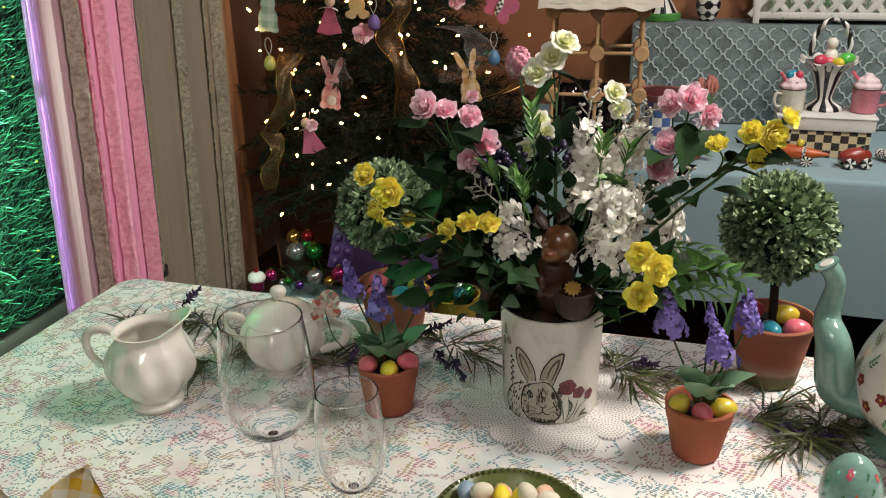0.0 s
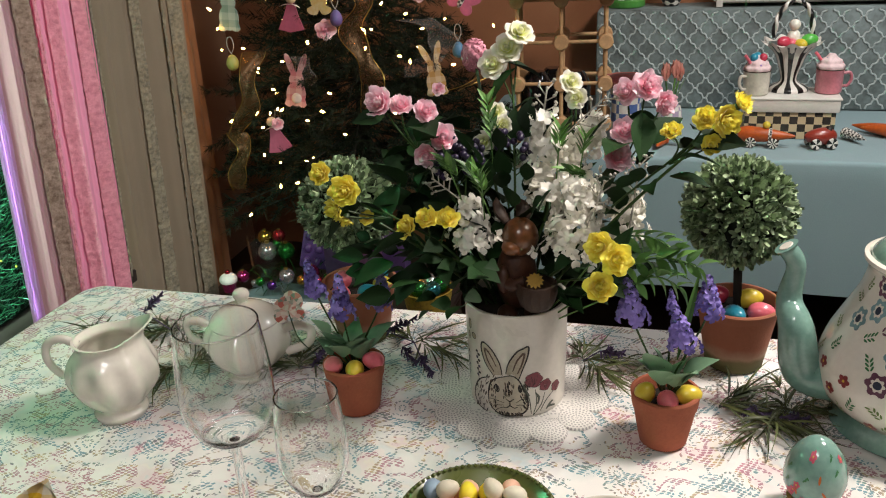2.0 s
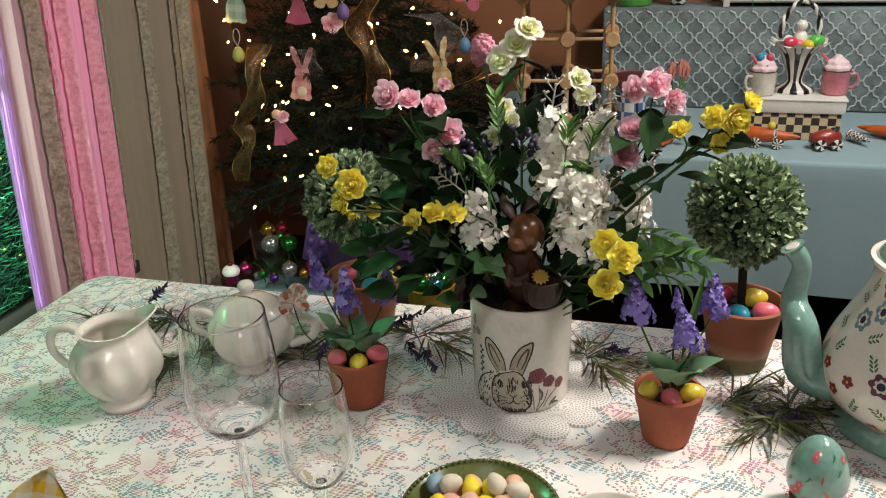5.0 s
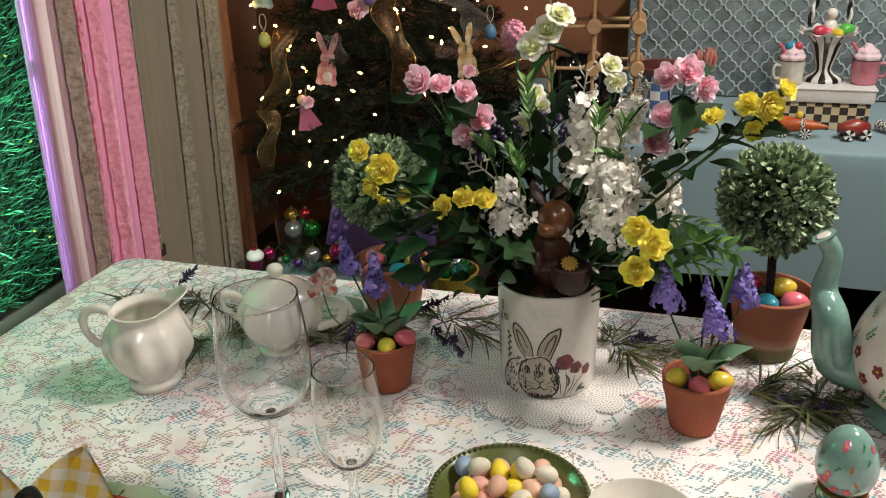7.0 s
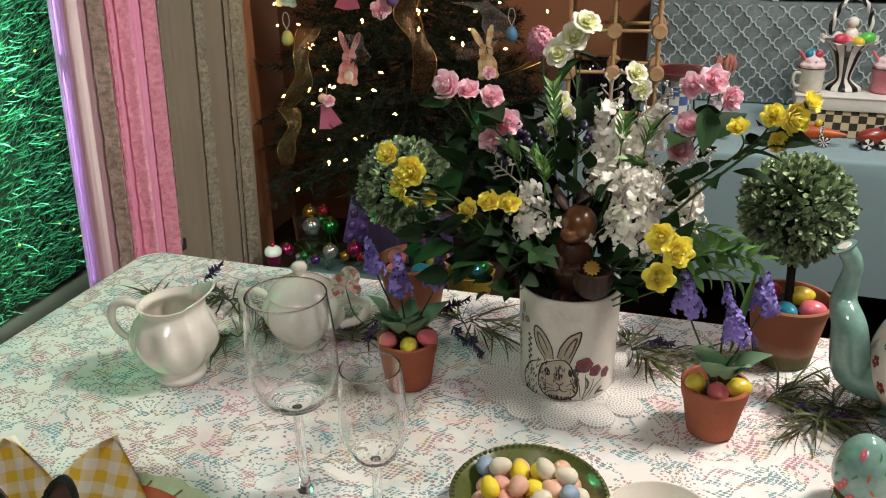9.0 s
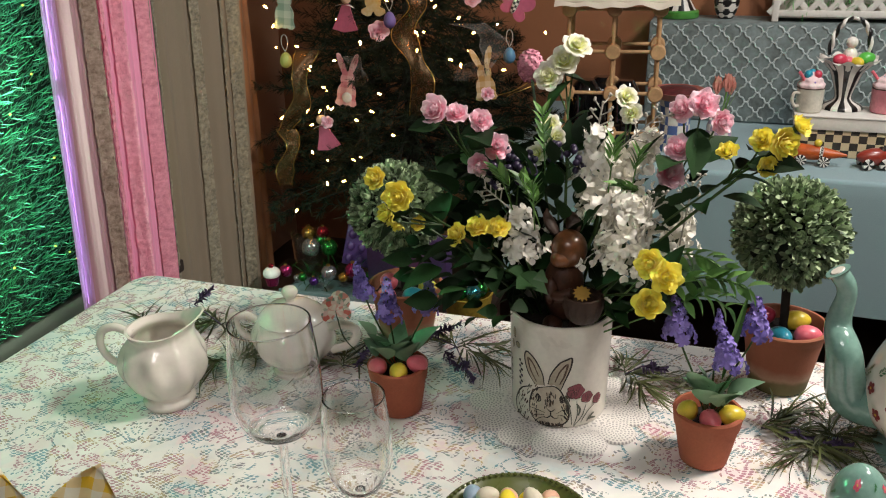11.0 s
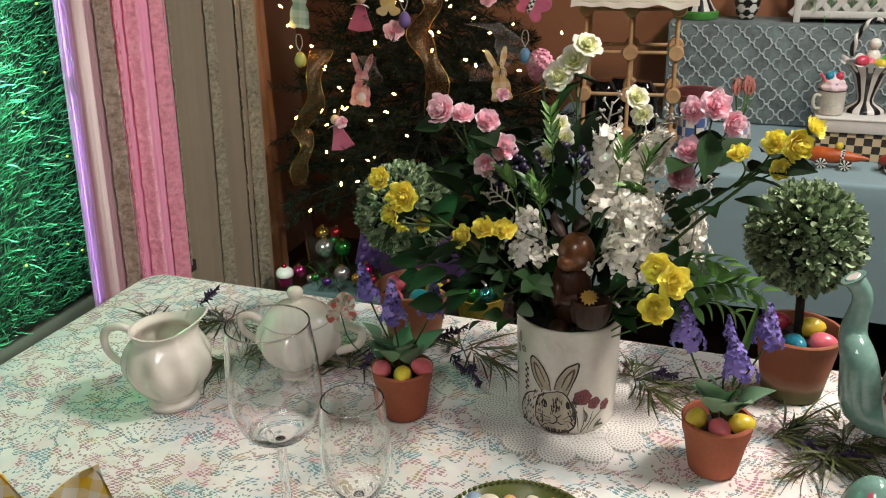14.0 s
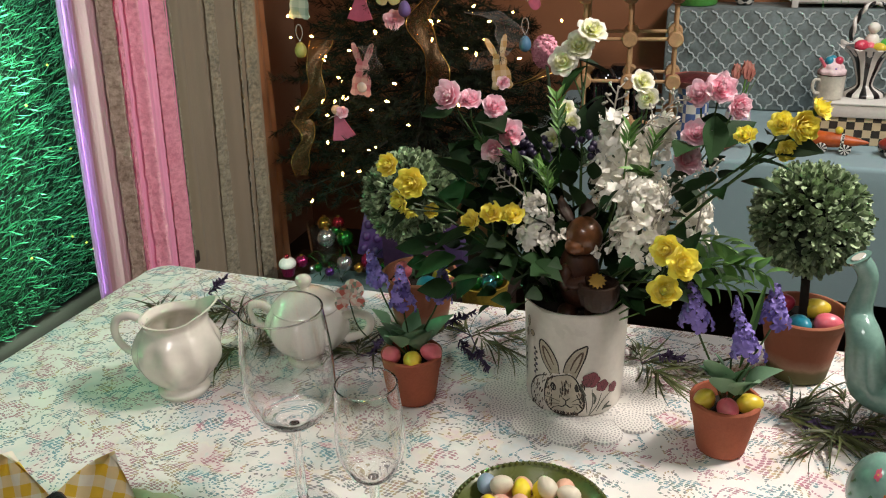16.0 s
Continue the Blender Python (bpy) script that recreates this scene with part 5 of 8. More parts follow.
def spray(colour, label, joint, blooms, leaves=8, thick=0.0017, leafset=LEAVES):
    """A branch of cloth roses out of the crock. blooms: (place, size, facing or None)."""
    ob = thing("rose_spray", tuple(HEART), label, "artificial flower", "rose sprays")
    joint = Vector(joint) - HEART
    start = Vector((joint.x * 0.12, joint.y * 0.12, -0.03))
    part("stem", Geo().tube(spline([start, joint * 0.45 + Vector((0, 0, 0.02)), joint]), thick, 7), M_STEM, ob)
    for i, (p, size, face) in enumerate(blooms):
        p = Vector(p) - HEART
        f = Vector(face) if face else Vector((0.25 * (p.x - joint.x) * 10, -0.75, 0.55))
        f = (f.normalized() + Vector((rl.uniform(-.2, .2), rl.uniform(-.2, .2), rl.uniform(-.2, .2)))).normalized()
        back = p - f * 0.012 * size
        part("twig", Geo().tube(spline([joint * 0.92, (joint + back) * 0.5 + Vector((0, 0, -0.008)), back]), [0.0014] * 12 + [0.003], 6), M_STEM, ob)
        meshes = ROSES[colour]
        add_rose(meshes[i % len(meshes)], ob, aim(back, f, rl.uniform(0, 360)) @ Matrix.Scale(size * (1.02 if colour == "white" else 1.22), 4))
        part("calyx", Geo().lathe([(0.0015, -0.006), (0.005, -0.002), (0.006, 0.002), (0.002, 0.003)], 10, aim(back, f)), M_STEM, ob)
    for i in range(leaves):
        t = rl.uniform(0.35, 1.0)
        base = joint * t
        if i % 2 and blooms:
            b = Vector(blooms[i % len(blooms)][0]) - HEART
            base = joint.lerp(b, rl.uniform(0.2, 0.8)) + Vector((0, 0.004, -0.008))
        way = Vector((joint.x * 2 + rl.uniform(-0.8, 0.8), rl.uniform(-0.9, 0.4), rl.uniform(-0.5, 0.6)))
        part("leaf", leafset[i % len(leafset)], None, ob, m=along(base, way, rl.uniform(-50, 50)) @ Matrix.Scale(rl.uniform(0.75, 1.15), 4))
    return ob


spray("yellow", "branch of yellow cloth roses over the topiary", (-0.02, 1.2, 1.098), [((-0.099, 1.19, 1.158), 0.82, (-0.5, -0.7, 0.5)), ((-0.066, 1.18, 1.134), 1.12, (-0.1, -1, 0.25)), ((-0.084, 1.18, 1.106), 0.85, (-0.6, -0.7, -0.1)), ((-0.069, 1.185, 1.087), 0.6, (-0.2, -0.6, -0.6)), ((-0.039, 1.2, 1.086), 0.55, None)], 7)
spray("yellow", "branch with three yellow cloth roses in a row", (0.057, 1.2, 1.026), [((0.016, 1.195, 1.07), 0.88, (-0.7, -0.6, 0.3)), ((0.048, 1.2, 1.083), 0.85, (0, -0.6, 0.8)), ((0.078, 1.2, 1.08), 0.88, (0.3, -0.7, 0.6))], 7)
spray("yellow", "branch of three large yellow cloth roses", (0.278, 1.13, 1.006), [((0.273, 1.06, 1.083), 1.0, (-0.3, -0.9, 0.3)), ((0.294, 1.045, 1.071), 1.08, (0.2, -1, 0.25)), ((0.273, 1.05, 1.031), 1.02, (-0.1, -0.8, 0.6))], 6)
spray("yellow", "branch of yellow cloth roses above the topiary", (0.399, 1.15, 1.181), [((0.418, 1.13, 1.227), 0.78, (-0.2, -0.9, 0.4)), ((0.444, 1.12, 1.224), 1.05, (0.4, -0.9, 0.2)), ((0.466, 1.13, 1.246), 0.85, (0.6, -0.4, 0.7)), ((0.38, 1.15, 1.208), 0.72, (-0.3, -0.5, 0.8)), ((0.426, 1.12, 1.194), 0.68, (0.1, -0.7, 0.5))], 8)
spray("pink", "branch of pink cloth roses against the tree", (0.025, 1.26, 1.186), [((-0.018, 1.26, 1.241), 1.12, (-0.4, -0.7, 0.5)), ((0.017, 1.27, 1.234), 0.9, (0.1, -0.6, 0.7)), ((0.053, 1.265, 1.223), 0.95, (0.2, -0.9, 0.4)), ((0.076, 1.25, 1.187), 1.02, (0.2, -1, 0.2)), ((0.049, 1.25, 1.158), 0.88, (-0.3, -0.8, -0.1))], 9)
spray("pink", "branch of pink cloth roses with pale rims", (0.35, 1.26, 1.139), [((0.373, 1.26, 1.246), 1.15, (0.1, -0.7, 0.7)), ((0.34, 1.265, 1.237), 0.95, (-0.5, -0.7, 0.4)), ((0.398, 1.25, 1.22), 0.95, (0.4, -0.9, 0.1)), ((0.338, 1.25, 1.184), 1.02, (0, -0.7, 0.7)), ((0.33, 1.245, 1.147), 1.12, (0.1, -0.9, 0.4))], 9)
spray("white", "tall stem of three white cloth roses with yellow hearts", (0.189, 1.4, 1.226), [((0.203, 1.405, 1.312), 1.15, (0.3, -0.6, 0.8)), ((0.18, 1.4, 1.287), 1.15, (0.1, -0.95, 0.4)), ((0.155, 1.395, 1.262), 1.1, (-0.3, -0.9, 0.3))], 4)
spray("white", "stem of small white cloth roses", (0.166, 1.3, 1.138), [((0.158, 1.31, 1.208), 0.72, (0, -0.8, 0.5)), ((0.166, 1.29, 1.189), 0.72, (0.2, -0.9, 0.2)), ((0.133, 1.3, 1.163), 0.92, (-0.4, -0.6, 0.7))], 6)
spray("white", "stem of white cloth rose buds", (0.276, 1.33, 1.165), [((0.275, 1.34, 1.241), 0.88, (0.2, -0.7, 0.6)), ((0.279, 1.33, 1.216), 0.8, (-0.1, -0.9, 0.2))], 5)

# mass of dark leaves between the stems
bush = thing("leaf_filler", tuple(HEART), "dense dark green cloth leaves filling the crock", "artificial foliage")
BIG = [leaf_mesh("filler_leaf", M_LEAF, l, w, d, 0.25) for l, w, d in ((0.085, 0.055, 0.3), (0.10, 0.06, 0.15), (0.07, 0.045, 0.45))]
for i in range(260):
    a, e = rl.uniform(0, 2 * math.pi), rl.uniform(-0.1, 1.5)
    d = Vector((math.cos(a) * math.cos(e) * 1.15, math.sin(a) * math.cos(e) * 0.7, math.sin(e)))
    base = Vector((d.x * 0.05, d.y * 0.05 + 0.015, 0.02 + d.z * 0.02)) + d * rl.uniform(0.0, 0.15 + 0.12 * max(0, d.z))
    if abs(base.x - 0.005) < 0.05 and base.y < -0.015 and base.z < 0.13:
        base.y += 0.07
        d.y = abs(d.y)
    if base.z < 0.06 and math.hypot(base.x, base.y) > 0.045:
        base.z, d.z = base.z + 0.05, abs(d.z) + 0.45
    part("leaf", BIG[i % 3], None, bush, m=along(base, d + Vector((0, 0, -0.25)), rl.uniform(-70, 70)) @ Matrix.Scale(rl.uniform(0.36, 0.62), 4))
for i in range(90):
    base = Vector((rl.uniform(-0.17, 0.02), rl.uniform(0.02, 0.12), rl.uniform(0.09, 0.29)))
    part("leaf", BIG[i % 3], None, bush, m=along(base, (rl.uniform(-1, 0.6), rl.uniform(-0.8, 0.6), rl.uniform(-0.5, 0.8)), rl.uniform(-70, 70)) @ Matrix.Scale(rl.uniform(0.5, 0.85), 4))
for a, b, s in (((0.393, 1.14, 1.174), (0.44, 1.11, 1.183), 1.0), ((0.381, 1.15, 1.144), (0.424, 1.12, 1.145), 0.95), ((0.322, 1.2, 1.081), (0.311, 1.19, 1.152), 0.9), ((-0.006, 1.2, 1.013), (-0.067, 1.17, 1.008), 1.0), ((0.023, 1.2, 0.985), (-0.01, 1.16, 0.967), 0.9), ((-0.022, 1.22, 1.068), (-0.001, 1.25, 1.129), 1.0), ((0.107, 1.19, 1.007), (0.154, 1.15, 1.007), 0.9), ((0.223, 1.19, 0.984), (0.195, 1.17, 1.024), 0.5), ((0.238, 1.17, 0.961), (0.271, 1.12, 0.967), 0.8), ((0.082, 1.19, 0.971), (0.11, 1.16, 1.029), 1.0), ((0.188, 1.38, 1.185), (0.147, 1.37, 1.211), 1.0), ((0.188, 1.38, 1.185), (0.208, 1.36, 1.221), 1.0), ((0.361, 1.18, 1.138), (0.384, 1.15, 1.179), 0.7), ((0.347, 1.2, 1.12), (0.35, 1.18, 1.171), 0.7)):
    a, b = Vector(a) - HEART, Vector(b) - HEART
    part("leaf", BIG[int(s * 30) % 3], None, bush, m=along(a, b - a, rl.uniform(-25, 25)) @ Matrix.Scale(max((b - a).length / 0.085, 0.6) * s, 4))
for p, q in ((HEART, (0.397, 1.14, 1.174)), (HEART, (-0.021, 1.2, 1.076)), (HEART, (0.188, 1.38, 1.185))):
    part("branch", Geo().tube(arc((0, 0, -0.02), Vector(q) - HEART, 0.012), 0.0022, 6), M_STEM, bush)


def floret_mesh(mat, r, petals_n=6, cup=0.35, wide=0.75):
    rows = []
    for j in range(6):
        v = max(j / 5, 0.03)
        row = []
        for i in range(petals_n * 8 + 1):
            a = 2 * math.pi * i / (petals_n * 8)
            lobe = abs(math.cos(petals_n * a / 2))
            q = r * v * (1 - (1 - lobe ** 0.7) * (0.42 + 0.3 * (1 - wide)) * v)
            z = r * (0.18 * v * (1 - v) - cup * 0.30 * v ** 3 - 0.16 * v * v * math.cos(petals_n * a) + 0.10 * v * v * math.sin(2 * a + 3 * wide) + 0.06 * v ** 4 * math.sin(3 * petals_n * a + 1))
            row.append((q * math.cos(a), q * math.sin(a), z))
        rows.append(row)
    return Geo().sheet(rows).mesh("floret", mat)


def floret(g, m, r, petals_n=6, cup=0.35, wide=0.75):
    for k in range(petals_n):
        g.blade(m @ pose(0, 0, 0, 0, 0, 360 * k / petals_n) @ pose(0, 0, 0, 20, 0, 0), r, r * wide, cup, -0.3, 4, 1.25)




def soft_floret(mat, r, n, cup, seed):
    """A cloth floret of separate rounded petals, none quite like the next."""
    k, g = random.Random(seed), Geo()
    for i in range(n):
        m = pose(0, 0, 0, 0, 0, 360 * i / n + k.uniform(-14, 14)) @ pose(0, 0, 0, cup + k.uniform(-16, 16), k.uniform(-18, 18), 0)
        g.blade(m, r * k.uniform(0.85, 1.12), r * k.uniform(0.72, 0.95), k.uniform(0.05, 0.55), k.uniform(-0.35, 0.25), 5, 1.35, 0.30 * r)
    me = g.mesh("floret", mat)
    bm = bmesh.new()
    bm.from_mesh(me)
    bmesh.ops.remove_doubles(bm, verts=[v for v in bm.verts if v.co.length < r * 0.12], dist=r * 0.25)
    bm.to_mesh(me)
    bm.free()
    return me


HYA = [soft_floret(M_HYA, r_, n_, c_, i_) for i_, (r_, n_, c_) in enumerate(((0.0118, 5, 22), (0.0128, 6, 30), (0.0108, 5, 38), (0.0132, 5, 12), (0.0112, 6, 45)))]
LAV = [floret_mesh(M_LAV, r_, 5, c_, 1.0) for r_, c_ in ((0.0105, -0.4), (0.0115, -0.15), (0.0095, 0.1))]


def hyacinth(label, low, high, width, n, seed):
    ob = thing("white_hyacinth", tuple(HEART), label, "artificial flower", "hyacinths")
    a, b = Vector(low) - HEART, Vector(high) - HEART
    part("stem", Geo().tube(spline([(a.x * 0.15, 0.0, -0.02), a * 0.6, a, b]), 0.0028, 7), M_STEM, ob)
    r = random.Random(seed)
    n = int(n * 1.7)
    for i in range(n):
        t = (i + 0.5) / n
        c = a.lerp(b, t)
        ang = i * 2.39996
        axis = (b - a).normalized()
        s1 = axis.cross(Vector((0.1, 1, 0.05))).normalized()
        s2 = axis.cross(s1)
        d = s1 * math.cos(ang) + s2 * math.sin(ang)
        w = width * (1 - 0.6 * max(0, t - 0.4) / 0.6) * r.uniform(0.6, 1.2)
        tip = Vector((r.uniform(-.6, .6), r.uniform(-.6, .6), r.uniform(-.6, .6)))
        part("floret", HYA[r.randrange(5)], None, ob, m=aim(c + d * w * r.uniform(0.35, 0.85), d + axis * r.uniform(-0.3, 0.6) + tip, r.uniform(0, 360)) @ Matrix.Scale(r.uniform(0.75, 1.2), 4))


hyacinth("tall white cloth hyacinth in the crock", (0.227, 1.25, 1.078), (0.224, 1.28, 1.206), 0.046, 66, 1)
hyacinth("drooping white cloth hyacinth", (0.251, 1.19, 1.015), (0.271, 1.2, 1.129), 0.062, 80, 2)
hyacinth("white cloth hyacinth leaning outward", (0.258, 1.28, 1.117), (0.31, 1.29, 1.196), 0.042, 44, 3)
hyacinth("small white cloth hyacinth beside the yellow roses", (0.12, 1.22, 1.022), (0.106, 1.24, 1.091), 0.044, 32, 4)
hyacinth("pale cloth hyacinth behind the leaves", (0.347, 1.3, 0.997), (0.366, 1.29, 1.071), 0.042, 30, 5)
dp = thing("pink_hydrangea", tuple(HEART), "dusty pink cloth hydrangea head behind white roses", "artificial flower")
g = Geo()
cpt = Vector((0.13, 1.46, 1.265)) - HEART
for i in range(60):
    z = 1 - 2 * (i + 0.5) / 60
    q, a = math.sqrt(1 - z * z), i * 2.39996
    d = Vector((q * math.cos(a), q * math.sin(a), z))
    floret(g, aim(cpt + Vector((d.x * 0.020, d.y * 0.020, d.z * 0.026)), d), 0.0085, 4, 0.2)
part("flower_head", g, M_DUSTY, dp, kind="stuff")
part("stem", Geo().tube(arc((0.0, 0.02, -0.02), cpt, 0.01), 0.0025, 6), M_STEM, dp)


def forked(name, label, low, high, mat, size=0.0023, n=7, spread=0.016, balls=True, category="artificial sprig", seed=0):
    """A small branching sprig with knobs at its ends."""
    ob = thing(name, tuple(HEART), label, category, name + "s")
    a, b = Vector(low) - HEART, Vector(high) - HEART
    g, k = Geo(), Geo()
    r = random.Random(seed)
    g.tube([a + (a - b) * 0.8, a, b], 0.0013, 6)
    side = (b - a).cross(Vector((0, 1, 0))).normalized()
    for i in range(n):
        t = (i + 0.6) / n
        p = a.lerp(b, t)
        s = 1 if i % 2 else -1
        q = p + side * s * spread * (1.1 - 0.5 * t) + (b - a).normalized() * spread * 0.7 + Vector((0, r.uniform(-.012, .012), 0))
        g.tube([p, q], 0.0011, 5)
        for j in range(3):
            e = q + Vector((r.uniform(-1, 1), r.uniform(-1, 1), r.uniform(-0.2, 1))) * spread * 0.35
            g.tube([q, e], 0.0008, 4)
            k.ball(e, size, 8, 5)
    k.ball(b, size, 8, 5)
    part("stalk", g, mat if balls else M_STEM, ob)
    part("berry_head", k, mat, ob, kind="stuff")


for i, (lo, hi) in enumerate((((0.221, 1.27, 1.19), (0.23, 1.28, 1.244)), ((0.27, 1.27, 1.189), (0.313, 1.27, 1.229)), ((0.282, 1.18, 1.08), (0.299, 1.18, 1.131)), ((0.345, 1.2, 1.094), (0.351, 1.2, 1.147)), ((0.083, 1.24, 1.105), (0.058, 1.24, 1.127)))):
    forked("pale_sprig", "pale cream plastic sprig with forked tips", lo, hi, M_PALE, seed=i)
for i, (lo, hi) in enumerate((((0.096, 1.25, 1.106), (0.085, 1.26, 1.168)), ((0.179, 1.25, 1.118), (0.179, 1.26, 1.172)), ((0.108, 1.25, 1.128), (0.112, 1.26, 1.164)))):
    forked("berry_sprig", "sprig of small dark purple berries", lo, hi, M_BERRY, 0.0055, 8, 0.02, False, seed=i + 9)
# fresh green fern on the right, and green spikes between the white flowers
for lo, hi, n in (((0.311, 1.12, 1.019), (0.409, 1.08, 1.037), 8), ((0.301, 1.14, 1.053), (0.383, 1.1, 1.053), 7), ((0.324, 1.12, 0.993), (0.386, 1.08, 1.008), 5)):
    ob = thing("green_fern", tuple(HEART), "light green serrated plastic fern leaning over the table", "artificial foliage", "ferns")
    a, b = Vector(lo) - HEART, Vector(hi) - HEART
    line = arc(a, b, 0.018)
    part("stem", Geo().tube([Vector((0.02, -0.02, -0.02))] + line, 0.0014, 6), M_LEAF2, ob)
    fern = leaf_mesh("fern_leaf", M_LEAF2, 0.034, 0.014, 0.35)
    for i in range(n * 2):
        t = (i // 2 + 0.7) / n
        p = a.lerp(b, t) + Vector((0, 0, 0.018 * 4 * t * (1 - t)))
        d = (b - a).normalized()
        way = d * 0.8 + Vector((0, rl.uniform(-.5, .2), 1 if i % 2 else -1)) * 0.8
        part("leaf", fern, None, ob, m=along(p, way, rl.uniform(-60, 60)) @ Matrix.Scale(rl.uniform(0.8, 1.1), 4))
SPIKE = leaf_mesh("spike_leaf", M_LEAF2, 0.028, 0.009, 0.1)
for lo, hi in (((0.149, 1.27, 1.156), (0.142, 1.29, 1.237)), ((0.239, 1.24, 1.146), (0.245, 1.24, 1.197)), ((0.14, 1.22, 1.102), (0.107, 1.21, 1.157)), ((0.132, 1.22, 1.093), (0.126, 1.2, 1.151)), ((0.272, 1.24, 1.146), (0.28, 1.23, 1.187)), ((0.099, 1.22, 1.129), (0.075, 1.22, 1.163)), ((0.286, 1.22, 1.126), (0.246, 1.2, 1.146))):
    a, b = Vector(lo), Vector(hi)
    spike = thing("green_spike", tuple(a), "striped light green plastic leaf spike among the flowers", "artificial foliage", "leaf spikes")
    part("stalk", Geo().tube(arc((0, 0, -0.03), b - a, 0.004), 0.0012, 5), M_LEAF2, spike)
    for k in range(5):
        for s in (-1, 1):
            part("leaf", SPIKE, None, spike, m=along((b - a) * (0.2 + 0.16 * k), (b - a).normalized() + Vector((s * 0.5, rl.uniform(-.3, .3), 0)), 20 * s))

# brown glazed figurine sitting among the leaves, plain
fg = Geo()
hd = Vector((0.183, 1.215, 1.04))
fg.ball(hd, (0.027, 0.028, 0.029), 24, 16)
fg.ball(hd + Vector((-0.013, -0.016, -0.010)), (0.016, 0.015, 0.013), 16, 10)
# body darker than the head: the leaves' shade is put into its glaze colour
fg.m = 3
fg.ball(hd + Vector((-0.006, 0.006, -0.066)), (0.031, 0.029, 0.056), 24, 16)
fg.ball(hd + Vector((-0.026, -0.012, -0.062)), (0.012, 0.016, 0.022), 14, 9)
fg.ball(hd + Vector((-0.022, -0.010, -0.122)), (0.016, 0.022, 0.014), 16, 10)
fg.ball(hd + Vector((0.018, -0.012, -0.122)), (0.016, 0.022, 0.014), 16, 10)
fg.tube(spline([hd + Vector((-0.025, -0.002, -0.055)), hd + Vector((-0.018, -0.026, -0.066)), hd + Vector((0.004, -0.034, -0.058))]), 0.009, 10)
# ears borrow the dark basket colour to stand in for their shade
fg.m = 1
for s in (-1, 1):
    fg.tube(spline([hd + Vector((s * 0.012 - 0.006, 0.012, 0.018)), hd + Vector((s * 0.018 - 0.012, 0.026, 0.036)), hd + Vector((s * 0.014 - 0.018, 0.040, 0.048))]), [0.007, 0.009, 0.011, 0.012, 0.012, 0.012, 0.011, 0.010, 0.009, 0.007, 0.005, 0.003, 0.002], 12, 0.6)
fg.m = 1
bk = hd + Vector((0.020, -0.036, -0.070))
fg.lathe([(0.0001, -0.030), (0.018, -0.030), (0.025, -0.022), (0.029, -0.008), (0.030, 0.004), (0.029, 0.011), (0.026, 0.012), (0.022, 0.004), (0.0001, 0.002)], 42, Matrix.Translation(bk), lambda a, z: 1 + 0.05 * math.sin(14 * a + (3.14 if int((z + 0.03) * 160) % 2 else 0)))
fg.m = 2
for k in range(12):
    fg.blade(aim(bk + Vector((-0.003, -0.008, 0.018)), (0, -0.6, 0.8)) @ pose(0, 0, 0, 0, 0, 30 * k), 0.014, 0.006, 0.1, 0.2, 3, 1.2)
M_FIG = surf("brown_glazed_ceramic", "7a4c2c", 0.32, vary=0.2, scale=20, coat=0.35, other="3a2210")
solo("brown_figurine", fg, [M_FIG, surf("dark_basket_shaded_ears", "3b2618", 0.6, vary=0.3, bump=0.5), surf("ochre_petal", "b08a30", 0.6), surf("shaded_russet_glaze", "4a2a1a", 0.45, vary=0.25, scale=30, coat=0.1, bump=0.5)], (0, 0, 0), "brown glazed ceramic figurine with a basket, among the flowers", "figurine")

# ---- lavender in the small pots ----
SAGES = [leaf_mesh("sage_leaf", M_SAGE, l, w, d, 0.3) for l, w, d in ((0.042, 0.030, 0.30), (0.046, 0.032, 0.45), (0.034, 0.026, 0.20))]


def lavender(pot, label, heads, leaves, seed):
    """heads: (foot, top, width) of every flower head."""
    base = Vector((pot[0], pot[1], pot[2] + 0.066))
    ob = thing("lavender_plant", tuple(base), label, "artificial flower", "lavender plants")
    r = random.Random(seed)
    for lo, hi, w in heads:
        a, b = Vector(lo) - base, Vector(hi) - base
        part("stem", Geo().tube(spline([(r.uniform(-.008, .008), r.uniform(-.004, .01), 0), a * 0.5 + Vector((0, 0, 0.006)), a, b]), 0.0015, 6), M_STEM, ob)
        n = 26
        for i in range(n):
            t = (i + 0.5) / n
            ang = i * 2.39996
            d = Vector((math.cos(ang), math.sin(ang), 0.1 + 0.6 * t))
            c = a.lerp(b, t) + Vector((d.x, d.y, 0)) * w * 0.46 * (1.12 - 0.95 * t)
            part("floret", LAV[i % 3], None, ob, m=aim(c, d, r.uniform(0, 72)) @ Matrix.Scale(r.uniform(0.8, 1.15) * (1.2 - 0.7 * t) * min(1.0, w / 0.03), 4))
    leaves = list(leaves) + [((base.x + r.uniform(-0.055, 0.055), base.y - r.uniform(0.0, 0.03), base.z + r.uniform(0.075, 0.13)), r.uniform(0.6, 0.85)) for _ in range(6)]
    for i, (to, k) in enumerate(leaves):
        b = Vector(to) - base
        a = Vector((b.x * 0.1, b.y * 0.1, 0.004))
        part("leaf", SAGES[i % 3], None, ob, m=along(a + (b - a) * 0.35, b - a + Vector((0, 0, 0.045)), r.uniform(-30, 30)) @ Matrix.Scale(k * 1.4, 4))
        part("leaf_stalk", Geo().tube([(0, 0, 0), a + (b - a) * 0.36], 0.0012, 5), M_STEM, ob)
    return ob


